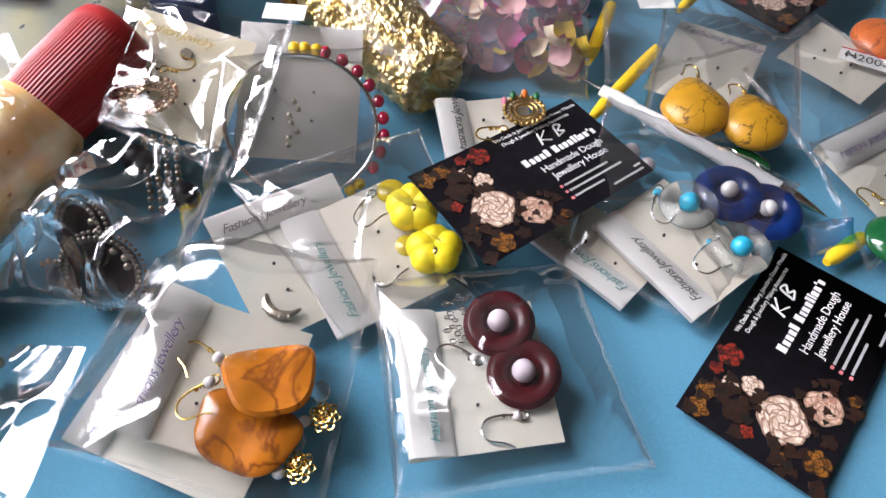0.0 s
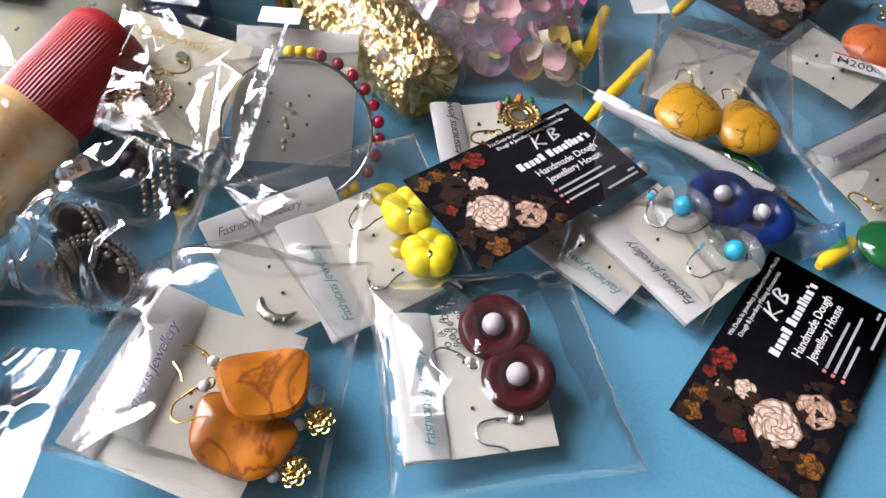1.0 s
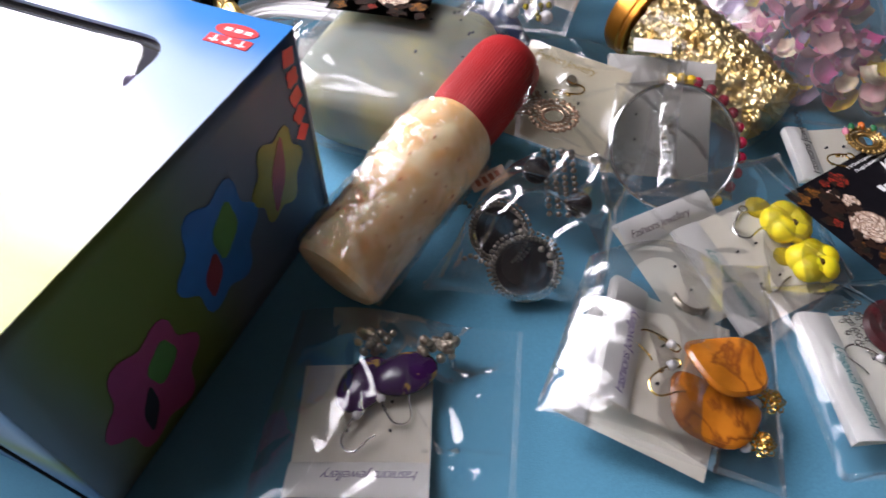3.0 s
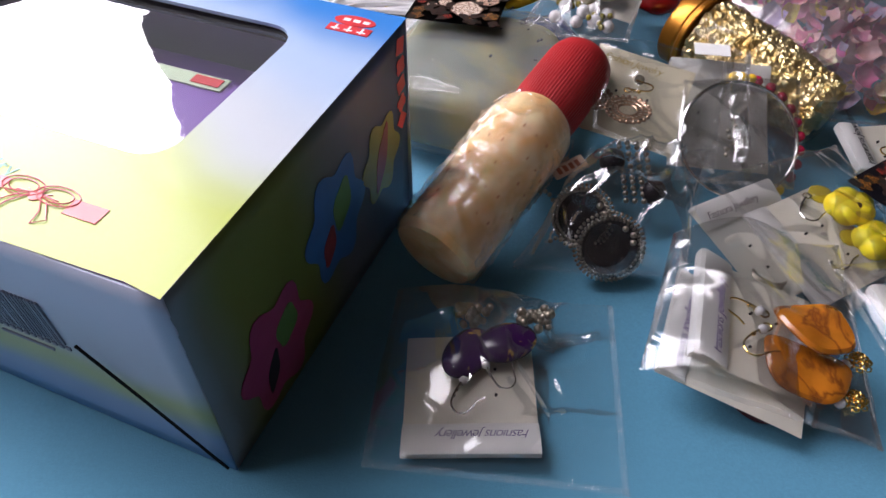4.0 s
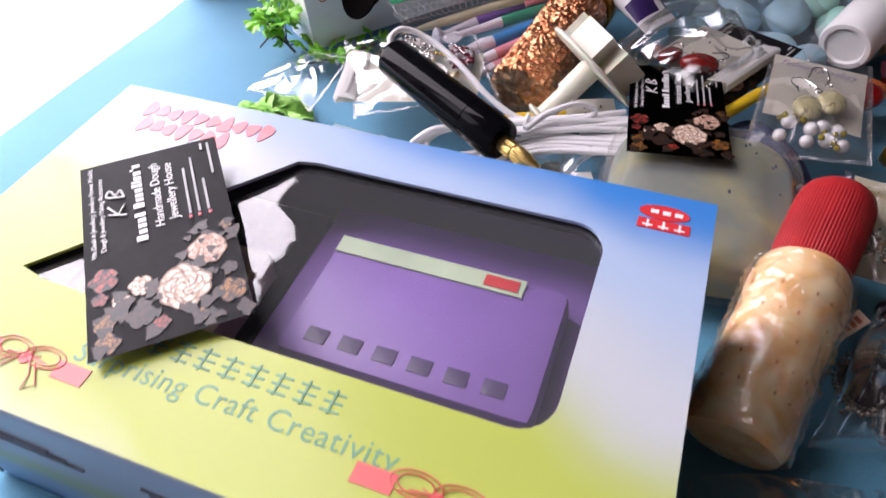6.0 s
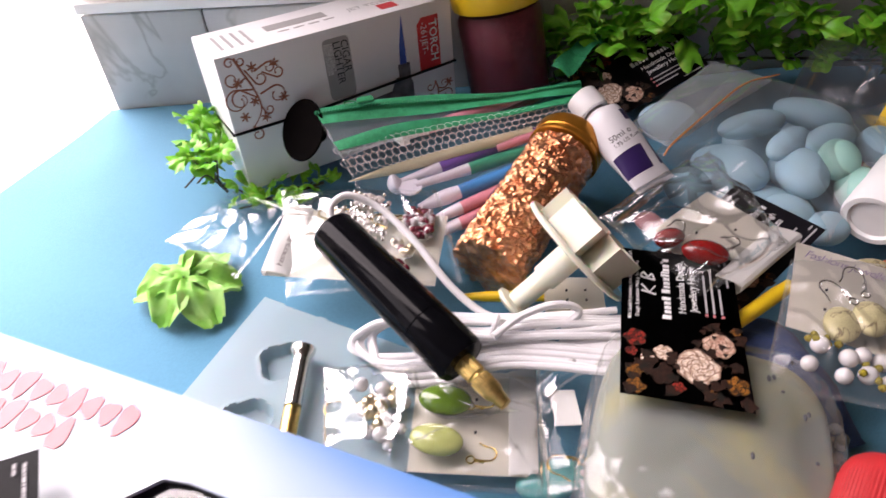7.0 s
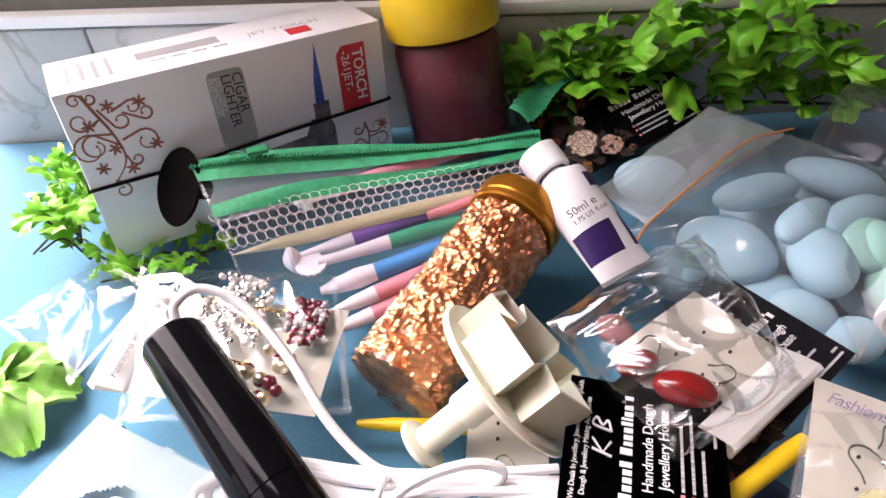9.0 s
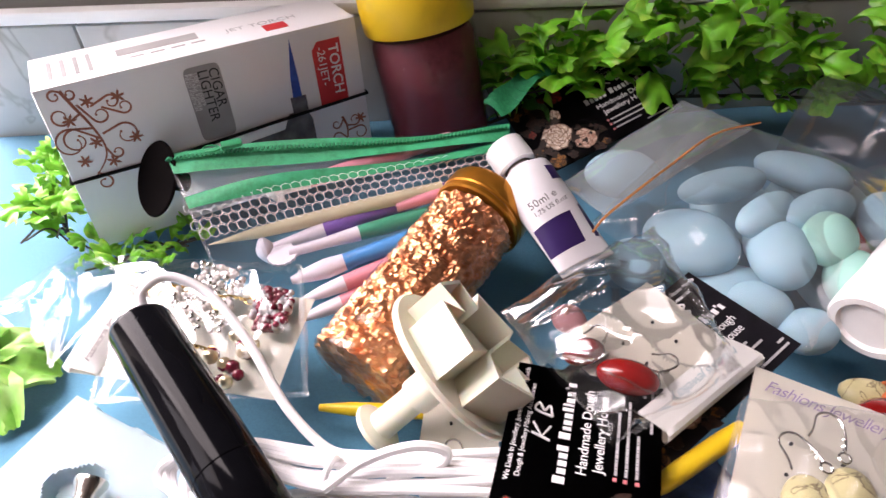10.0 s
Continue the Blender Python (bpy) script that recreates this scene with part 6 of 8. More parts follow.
earring("clear resin ring earring with a turquoise bead", (0.0890, 0.2110, 0.0140), glass_drop((0.0891, 0.2105, 0.0135), ((0.0778, 0.2169, 0.0160), (0.0720, 0.2037, 0.0130))), "turquoise earring pair")
earring("clear resin ring earring with a turquoise bead", (0.1073, 0.1930, 0.0100), glass_drop((0.1071, 0.1921, 0.0100), ((0.0968, 0.1959, 0.0110), (0.0871, 0.1878, 0.0090))), "turquoise earring pair")
earring("navy glazed disc earring with a grey pearl", (0.1095, 0.2240, 0.0080), ring_drop((0.1077, 0.2195, 0.0125), 5, 0.0140, BLUE_GLOSS, PEARL, 0.0036, ((0.1132, 0.2335, 0.0120), (0.1152, 0.2376, 0.0120))), "navy earring pair")
earring("navy glazed disc earring with a grey pearl", (0.1243, 0.2162, 0.0060), ring_drop((0.1222, 0.2119, 0.0105), 5, 0.0140, BLUE_GLOSS, PEARL, 0.0036, ((0.1212, 0.2283, 0.0100), (0.1241, 0.2326, 0.0100))), "navy earring pair")

# mustard stones on their card
earring_card((0.1077, 0.3374, 0.0140), (0.1468, 0.3177, 0.0140), (0.1311, 0.2611, 0.0100), "ivory earring card with purple script under mustard stones", INK_PURPLE, h=0.056, header=0.013, fold=False, size=0.0075)


def stone_drop(c, r, material, wire, metal, squash=(1, 1.1, 0.5), rot=0, drop=False):
    c = V(c)

    def b(add):
        vs = add_ball(add("stone", material), c, r, 28, squash, Matrix.Rotation(radians(rot), 3, "Z"))
        for v in vs:
            k = max(0.0, (v.co.y - c.y) / r) if drop else 0.0
            v.co.x = c.x + (v.co.x - c.x) * (1 - 0.38 * k)
        hook(add("ear_wire", metal), wire[0], V(wire[1]) - V(wire[0]), 0.008)
    return b


earring("large mustard stone earring with dark veins", (0.1023, 0.2721, 0.0140), stone_drop((0.1007, 0.2669, 0.0180), 0.0152, MUSTARD, ((0.1060, 0.2855, 0.0180), (0.1075, 0.2990, 0.0180)), GOLD, (1, 1.18, 0.5), 0, True), "mustard stone pair")
earring("large mustard stone earring with dark veins", (0.1285, 0.2644, 0.0120), stone_drop((0.1261, 0.2601, 0.0160), 0.0148, MUSTARD, ((0.1274, 0.2777, 0.0160), (0.1265, 0.2839, 0.0150)), GOLD, (1, 1.12, 0.5), 0, True), "mustard stone pair")

# priced card, coral stone and the card with a green drop
t, m = earring_card((0.1795, 0.3389, 0.0140), (0.2098, 0.3059, 0.0140), (0.1790, 0.2673, 0.0100), "plain ivory card with a printed price sticker", INK_BLACK, h=0.038, words="", fold=False)
bm = bmesh.new()
add_box(bm, -0.013, 0.013, -0.005, 0.005, 0.0, 0.0004)
lab = whole("price_sticker", bm, CARD_WHITE, Matrix.Translation((0.1909, 0.3047, 0.0165)) @ pose(0, 0, 0, 0, 0, -26), "white price sticker with red edge", "price sticker", smooth=False)
letters("price_words", "₦200-", 0.0075, pose(-0.011, -0.0028, 0.0006), INK_BLACK, lab)
bm = bmesh.new()
add_box(bm, -0.013, 0.013, 0.0042, 0.0050, 0.00045, 0.0006)
part("red_edge", bm, INK_RED, lab, smooth=False)
earring("coral orange stone earring on a card", (0.2052, 0.3258, 0.0120), stone_drop((0.2049, 0.3240, 0.0140), 0.0145, CORAL_STONE, ((0.2180, 0.3498, 0.0140), (0.2230, 0.3601, 0.0140)), GOLD))
earring_card((0.1498, 0.2455, 0.0140), (0.2043, 0.2794, 0.0140), (0.2040, 0.2294, 0.0080), "ivory earring card with a folded white header", INK_PURPLE, h=0.050, header=0.014, rise=0.0022)
earring("dark green stone drop earring with gold wire", (0.1702, 0.2008, 0.0100), stone_drop((0.1693, 0.1993, 0.0120), 0.0110, mat("dark_green_stone", (0.01, 0.10, 0.03), 0.15, var=0.3, bump=0, coat=0.6), ((0.1697, 0.2189, 0.0140), (0.1630, 0.2269, 0.0140)), GOLD))

# antique gold earring on the card behind the black card
earring_card((-0.0090, 0.2283, 0.0180), (-0.0149, 0.2546, 0.0260), (0.0241, 0.2625, 0.0240), "ivory earring card behind a business card", INK_BLACK, h=0.040, header=0.013, rise=0.0022)


def filigree(c, r, beads, metal, top):
    c = V(c)

    def b(add):
        bm = add("filigree", metal, "openwork metal")
        for k in range(3):
            add_tube(bm, [c + V((r * (0.45 + 0.25 * k) * math.cos(a), r * (0.45 + 0.25 * k) * math.sin(a), 0.002)) for a in [2 * math.pi * i / 28 for i in range(28)]], 0.0006, 6, closed=True)
        for i in range(22):
            a = 2 * math.pi * i / 22
            add_ball(bm, c + V((r * math.cos(a), r * math.sin(a), 0.0025)), 0.0011, 8)
            add_tube(bm, [c + V((r * 0.45 * math.cos(a), r * 0.45 * math.sin(a), 0.002)), c + V((r * 0.95 * math.cos(a + .15), r * 0.95 * math.sin(a + .15), 0.002))], 0.0004, 5)
        for i, mt in enumerate(beads):
            a = 1.0 + i * 0.55
            add_ball(add("bead", mt), c + V((r * 1.15 * math.cos(a), r * 1.15 * math.sin(a), 0.003)), 0.0019, 10, (0.8, 1.3, 0.8))
        hook(add("ear_wire", GOLD), top[0], V(top[1]) - V(top[0]), 0.009)
    return b


PINK_BEAD = mat("pink_bead", (0.62, 0.22, 0.30), 0.25, var=0.1, bump=0)
GREEN_BEAD = mat("green_bead", (0.02, 0.14, 0.05), 0.2, var=0.2, bump=0)
ORANGE_BEAD = mat("orange_bead", (0.60, 0.14, 0.02), 0.25, var=0.1, bump=0)
earring("antique gold openwork earring with coloured beads", (0.0236, 0.2556, 0.0220), filigree((0.0233, 0.2517, 0.0240), 0.0085, (GREEN_BEAD, ORANGE_BEAD, GREEN_BEAD, PINK_BEAD), mat("antique_gold", (0.42, 0.28, 0.10), 0.35, metal=1.0, var=0.3, bump=0.1), ((0.0127, 0.2425, 0.0240), (0.0067, 0.2422, 0.0240))))

# fashion card with filigree pair
fj, m = earring_card((-0.1385, 0.274, 0.0560), (-0.0900, 0.263, 0.0480), (-0.1020, 0.228, 0.0280), "cream earring card with gold script and round hole", INK_GOLD, h=0.048, fold=False, words="Fashion Jewelry", body=CARD_CREAM, header=0.012, size=0.0062)
bm = bmesh.new()
add_disc(bm, 0.0245, 0.0345, 0.0025, -0.0003, 0.0011, 20)
part("hang_hole", bm, mat("shaded_hole", (0.10, 0.08, 0.05), 0.6, bump=0), fj, smooth=False)
earring("gold openwork earring with rose crystals", (-0.1247, 0.2372, 0.0400), filigree((-0.1266, 0.2320, 0.0430), 0.0105, (), mat("rose_gold_openwork", (0.42, 0.29, 0.20), 0.3, metal=1.0, var=0.4, scale=600, bump=0.2), ((-0.1235, 0.2472, 0.0460), (-0.1099, 0.2444, 0.0460))), "openwork pair")
earring("gold openwork earring with rose crystals", (-0.1402, 0.2510, 0.0380), filigree((-0.1424, 0.2455, 0.0400), 0.0100, (), bpy.data.materials["rose_gold_openwork"], ((-0.1382, 0.2572, 0.0460), (-0.1340, 0.2628, 0.0460))), "openwork pair")

# white header card, silver hoop and its red beads
earring_card((-0.100, 0.280, 0.044), (-0.048, 0.281, 0.041), (-0.048, 0.232, 0.012), "ivory earring card with a white folded header", INK_BLACK, h=0.058, header=0.013, rise=0.002, words="")
hoop = thing("hoop_bangle", Matrix.Translation((-0.0690, 0.2335, 0.0300)), "large silver hoop bangle with red bead strand", "bangle")
hx = plane3((-0.0697, 0.2318, 0.0291), (-0.0394, 0.2340, 0.0240), (-0.0684, 0.2540, 0.0487)).to_3x3()
bm = bmesh.new()
add_tube(bm, [hx @ V((0.0308 * math.cos(a), 0.0290 * math.sin(a), 0)) for a in [2 * math.pi * i / 60 for i in range(60)]], 0.0009, 8, closed=True)
part("ring", bm, SILVER, hoop)
bm = bmesh.new()
for i in range(9):
    a = radians(78 - 13 * i)
    add_ball(bm, hx @ V((0.0338 * math.cos(a), 0.0318 * math.sin(a), -0.002)), 0.0029, 12, (0.9, 1.1, 0.9))
part("red_beads", bm, mat("raspberry_bead", (0.36, 0.012, 0.045), 0.18, var=0.2, bump=0, coat=0.5), hoop, "raspberry red beads")
bm = bmesh.new()
for a in (84, 92, 99, -42, -50):
    add_ball(bm, hx @ V((0.0338 * math.cos(radians(a)), 0.0318 * math.sin(radians(a)), -0.002)), 0.0027, 12)
part("yellow_beads", bm, YELLOW_PLASTIC, hoop, "yellow beads")
bm = bmesh.new()
add_disc(bm, 0, 0, 1.0, -0.0014, -0.0010, 48, sx=0.0300, sy=0.0282)
for v in bm.verts:
    v.co = hx @ v.co
part("window", bm, SMOKY, hoop, "smoky clear film across the hoop", smooth=False)
bm = bmesh.new()
for i in range(7):
    add_ball(bm, hx @ V((-0.004 + 0.002 * math.sin(i * 2), 0.010 - 0.003 * i, -0.001)), 0.0013, 8)
part("charm", bm, ANTIQUE, hoop)


# dark jhumka domes
def jhumka(c, axis, r):
    c = V(c)
    rot = along(c, c + V(axis))

    def b(add):
        bm = add("dome", mat("black_enamel", (0.004, 0.003, 0.006), 0.45, var=0.3, bump=0.05, ior=1.25) if "black_enamel" not in bpy.data.materials else bpy.data.materials["black_enamel"])
        add_lathe(bm, [(0, 0.010), (r * 0.4, 0.0095), (r * 0.75, 0.007), (r * 0.95, 0.003), (r, 0.0), (r * 0.88, 0.0005), (r * 0.7, 0.005), (0, 0.0085)], 40, m=rot)
        bm = add("bead_rim", DULL_SILVER, "rim of small metal beads")
        for k in range(3):
            for i in range(44):
                a = 2 * math.pi * (i + 0.5 * k) / 44
                add_ball(bm, rot @ V((r * (1.0 + 0.09 * (k - 1)) * math.cos(a), r * (1.0 + 0.09 * (k - 1)) * math.sin(a), (0.0004, -0.0008, 0.0016)[k])), 0.00085, 8)
        bm = add("hanging_beads", ANTIQUE)
        for i in range(3):
            add_ball(bm, rot @ V((r * (0.72 + 0.1 * (i % 2)) * math.cos(2.2 + i * 0.35), r * 0.75 * math.sin(2.2 + i * 0.35), 0.0)), 0.0015, 8)
        bm = add("chain", ANTIQUE)
        for i in range(10):
            add_ball(bm, rot @ V((0.004 + 0.0024 * i, 0.002 * math.sin(i), 0.011 - 0.0004 * i)), 0.0012, 6)
    return b


earring("black domed earring with beaded metal rim", (-0.1463, 0.1871, 0.0160), jhumka((-0.1472, 0.1822, 0.0200), (0.45, 0.75, -0.55), 0.0135), "black dome pair")
earring("black domed earring with beaded metal rim", (-0.1336, 0.1717, 0.0120), jhumka((-0.1349, 0.1666, 0.0170), (-0.05, 0.85, -0.55), 0.0145), "black dome pair")

# red bead pair
earring_card((-0.1440, 0.3860, 0.0505), (-0.1810, 0.3520, 0.0490), (-0.2180, 0.3890, 0.0490), "ivory earring card with pale script inside a bag", mat("pale_script_ink", (0.36, 0.50, 0.54), 0.5, var=0.2, bump=0), h=0.052, header=0.014, rise=0.003)
earring("dark red oval bead earring with silver wire", (-0.1879, 0.3823, 0.0420), stone_drop((-0.1920, 0.3740, 0.0535), 0.0066, RED_BEAD, ((-0.1810, 0.3770, 0.0530), (-0.1690, 0.3815, 0.0530)), SILVER, (1.7, 1, 0.9), -12), "red bead pair")
earring("dark red oval bead earring with silver wire", (-0.2064, 0.3899, 0.0420), stone_drop((-0.2070, 0.3840, 0.0530), 0.0054, RED_BEAD, ((-0.2010, 0.3865, 0.0530), (-0.1960, 0.3950, 0.0530)), SILVER, (1.5, 1, 0.9), 20), "red bead pair")

# veined cream stones with pearls
earring_card((-0.1475, 0.382, 0.0555), (-0.0995, 0.3660, 0.0510), (-0.1150, 0.3190, 0.0430), "ivory earring card with lilac script holding cream stones", mat("lilac_script_ink", (0.34, 0.26, 0.44), 0.5, var=0.3, bump=0), h=0.050, header=0.013, fold=False, size=0.0072)


def cream_drop(c, wire, pearls, seed):
    c = V(c)

    def b(add):
        add_ball(add("stone", CREAM_STONE), c, 0.0082, 24, (0.92, 1.25, 0.5), Matrix.Rotation(radians(-22), 3, "Z"))
        hook(add("ear_wire", SILVER), wire[0], V(wire[1]) - V(wire[0]), 0.011)
        for i, p in enumerate(pearls):
            add_ball(add("pearl", PEARL), V(p), 0.0036 if i % 3 else 0.0040, 14)
        r = random.Random(seed)
        bm = add("glass_beads", mat("olive_glass_bead", (0.34, 0.28, 0.03), 0.12, var=0.2, bump=0, trans=0.3) if "olive_glass_bead" not in bpy.data.materials else bpy.data.materials["olive_glass_bead"])
        for i in range(7):
            add_ball(bm, V(pearls[0]) + V((r.uniform(-.004, .009), r.uniform(-.006, .005), r.uniform(-.001, .003))), 0.0018, 6)
    return b


earring("veined cream stone earring with a pearl cluster", (-0.1391, 0.3357, 0.0480), cream_drop((-0.1421, 0.3336, 0.0520), ((-0.1350, 0.3464, 0.0550), (-0.1424, 0.3601, 0.0560)), ((-0.1538, 0.3237, 0.0500), (-0.1481, 0.3093, 0.0480), (-0.1597, 0.3157, 0.0470), (-0.1442, 0.3170, 0.0500)), 3), "cream stone pair")
earring("veined cream stone earring with a pearl cluster", (-0.1260, 0.3401, 0.0480), cream_drop((-0.1290, 0.3367, 0.0530), ((-0.1277, 0.3499, 0.0560), (-0.1248, 0.3615, 0.0570)), ((-0.1381, 0.3101, 0.0480), (-0.1388, 0.3178, 0.0510), (-0.1308, 0.3068, 0.0470), (-0.1308, 0.3160, 0.0490)), 5), "cream stone pair")

# bead cluster card by the drill
earring_card((-0.414, 0.374, 0.026), (-0.410, 0.423, 0.030), (-0.352, 0.425, 0.034), "ivory earring card with grey script under the drill", bpy.data.materials["dark_script_ink"], h=0.092, header=0.014, rise=0.0022)


def cluster(c, wide, mats, n, seed, r0=0.0016):
    c = V(c)

    def b(add):
        rr = random.Random(seed)
        for k, (mt, lab) in enumerate(mats):
            bm = add("bead_cluster", mt, lab)
            for i in range(n):
                add_ball(bm, c + V((wide * max(-1.5, min(1.5, rr.gauss(0, 1))), 1.4 * wide * max(-1.5, min(1.5, rr.gauss(0, 1))), abs(rr.gauss(0, 0.0014)))), r0 * rr.uniform(0.8, 1.3), 8)
        hook(add("ear_wire", GOLD), c + V((-0.012, 0.004, 0.001)), V((-1, 0.2, 0)), 0.011)
    return b


WINE = mat("wine_crystal_bead", (0.16, 0.012, 0.03), 0.12, var=0.3, bump=0, coat=0.7)
earring("wine red and pearl bead cluster earring", (-0.332, 0.403, 0.042), cluster((-0.334, 0.404, 0.0385), 0.0048, ((WINE, "wine red crystals"), (PEARL_GREY, "")), 80, 4))
earring("silver crystal cluster earring with gold wire", (-0.3654, 0.4115, 0.0360), cluster((-0.3646, 0.4090, 0.0375), 0.0082, ((SILVER, ""), (mat("pale_crystal_bead", (0.60, 0.56, 0.54), 0.12, var=0.3, bump=0, coat=0.6), "pale crystals")), 120, 9, 0.0014))
earring("antique gold leaf charm with wine beads", (-0.3451, 0.3821, 0.0320), cluster((-0.3427, 0.3790, 0.0360), 0.0055, ((mat("hammered_pale_gold", (0.72, 0.62, 0.42), 0.3, metal=1.0, var=0.2, bump=0.2), "pale gold petals"), (WINE, "")), 8, 14, 0.0028))

# olive stones by the gift box
earring_card((-0.2724, 0.3273, 0.0140), (-0.2727, 0.2759, 0.0120), (-0.3277, 0.2674, 0.0100), "ivory earring card with olive green stones", INK_BLACK, h=0.056, header=0.012, words="", rise=0.002)
earring("glossy olive green oval stone earring", (-0.3135, 0.3106, 0.0140), stone_drop((-0.3137, 0.3068, 0.0200), 0.0075, GREEN_STONE, ((-0.3002, 0.3040, 0.0200), (-0.2926, 0.3036, 0.0190)), GOLD, (1.65, 1, 0.7), -4), "olive stone pair")
earring("glossy olive green oval stone earring", (-0.3161, 0.2910, 0.0140), stone_drop((-0.3165, 0.2879, 0.0180), 0.0075, mat("pale_olive_resin", (0.42, 0.46, 0.16), 0.14, var=0.2, bump=0, coat=0.7), ((-0.2995, 0.2790, 0.0180), (-0.2946, 0.2785, 0.0180)), GOLD, (1.6, 1, 0.6), -8), "olive stone pair")
earring("crumpled pale gold leaf earring", (-0.3445, 0.3035, 0.0120), cluster((-0.3432, 0.2997, 0.0160), 0.007, ((bpy.data.materials["hammered_pale_gold"], "pale gold petals"), (PEARL, "")), 14, 21, 0.0030))
earring("silver bead chain earring with pearls", (-0.2435, 0.2814, 0.0120), cluster((-0.2438, 0.2771, 0.0180), 0.007, ((SILVER, ""), (PEARL_GREY, "")), 26, 31, 0.0014))
earring("pearl and bead cluster beside the bottle cap", (-0.1522, 0.2865, 0.0120), cluster((-0.1586, 0.2798, 0.0220), 0.009, ((PEARL_GREY, "grey pearls"), (PEARL, ""), (ANTIQUE, "")), 24, 33, 0.0022))
bm = bmesh.new()
add_box(bm, -0.006, 0.006, -0.009, 0.009, 0, 0.0004)
whole("blank_sticker", bm, CARD_WHITE, Matrix.Translation((-0.2597, 0.3056, 0.0200)) @ pose(0, 0, 0, 0, 4, 8), "blank white sticker on a clear bag", "sticker", smooth=False)
earring_card((-0.2355, 0.3545, 0.0220), (-0.2659, 0.3544, 0.0200), (-0.2659, 0.3693, 0.0200), "ivory earring card under the white cable", INK_BLACK, h=0.03, words="", fold=False)
earring("small pink bead earring with silver wire", (-0.2438, 0.3462, 0.0240), stone_drop((-0.2442, 0.3446, 0.0260), 0.0042, PINK_BEAD, ((-0.2477, 0.3507, 0.0260), (-0.2487, 0.3561, 0.0260)), SILVER, (1.2, 1, 0.9)))

# strands of grey pearls beside the black domes, and small loose pieces
strand = thing("bead_strand", Matrix.Translation((-0.1212, 0.2129, 0.0240)), "rows of small grey pearls in a crumpled bag", "bead strand")
s0 = V((-0.1212, 0.2129, 0.0240))
for r in range(4):
    bm = bmesh.new()
    for i in range(11):
        q = V((-0.1298, 0.2209, 0.0340)).lerp(V((-0.1251, 0.1978, 0.0180)), i / 10) + V((0.0042 * r, 0.0006 * math.sin(i), 0.0004 * (i % 2))) - s0
        add_ball(bm, q, 0.0014, 8)
    part("pearl_string", bm, DULL_SILVER, strand)
for p, r in (((-0.1121, 0.2024, 0.0200), 0.0060), ((-0.1322, 0.2140, 0.0280), 0.0062)):
    bm = bmesh.new()
    add_ball(bm, V(p) - s0, r, 14)
    part("dark_stone", bm, bpy.data.materials["black_enamel"], strand)
bm = bmesh.new()
add_ball(bm, (0, 0, 0), 0.0062, 18, (1.7, 0.9, 0.6), Matrix.Rotation(-0.6, 3, "Z"))
whole("glass_bead", bm, bpy.data.materials["dark_green_stone"], Matrix.Translation((0.1247, 0.2463, 0.0060)), "dark green glass bead under mustard stones", "bead", "loose beads")
for p, r in (((0.0731, 0.2489, 0.0060), 0.0042), ((0.0794, 0.2413, 0.0060), 0.0036)):
    bm = bmesh.new()
    add_ball(bm, (0, 0, 0), r, 16)
    whole("loose_pearl", bm, PEARL_GREY, Matrix.Translation(p), "grey pearl under a clear bag", "bead", "loose beads")
bm = bmesh.new()
add_box(bm, -0.0085, 0.0085, -0.0035, 0.0035, 0, 0.0003)
tag = whole("price_tag", bm, mat("tan_price_paper", (0.62, 0.46, 0.36), 0.6, var=0.06, bump=0.05), Matrix.Translation((-0.1536, 0.2048, 0.0300)) @ pose(0, 0, 0, 10, -12, 30), "small tan price tag beside the glue bottle", "price tag", smooth=False)
bm = bmesh.new()
for i in range(4):
    add_box(bm, -0.006 + 0.0032 * i, -0.004 + 0.0032 * i, -0.0018, 0.0018, 0.0003, 0.00045)
part("printed_block", bm, INK_BROWN, tag, smooth=False)
bm = bmesh.new()
add_lathe(bm, [(0, 0), (0.010, 0), (0.0118, 0.0015), (0.0112, 0.0036), (0, 0.0042)], 32)
whole("resin_disc", bm, MAROON_GLOSS, Matrix.Translation((-0.0789, 0.1051, 0.0010)), "maroon disc under an ivory earring card", "disc")
bm = bmesh.new()
add_ball(bm, (0, 0, 0), 0.010, 20, (1.6, 0.9, 0.6), Matrix.Rotation(0.3, 3, "Z"))
whole("clay_lump", bm, mat("sea_green_resin", (0.10, 0.34, 0.33), 0.2, var=0.2, bump=0.05), Matrix.Translation((-0.2662, 0.2774, 0.0070)), "sea green resin piece under a card", "clay", "loose clay lumps")
# ---- zip pouch with modelling tools ----
pq = [V((-0.404, 0.476, 0.056)), V((-0.366, 0.424, 0.026)), V((-0.236, 0.478, 0.026)), V((-0.240, 0.524, 0.050))]
pouch = thing("zip_pouch", Matrix.Translation((-0.32, 0.48, 0.0)), "clear zip pouch with green zip tape and white mesh", "pouch")
po = V((-0.32, 0.48, 0.0))


def on_pouch(u, v, up=0.0):
    """u along the zip, v from the zip down to the lower edge."""
    p = pq[0].lerp(pq[3], u).lerp(pq[1].lerp(pq[2], u), v)
    return p - po + V((0, 0, up + 0.006 * math.sin(math.pi * v) + 0.0015 * nz3((u * 3, v * 3, 0), 1, 4)))


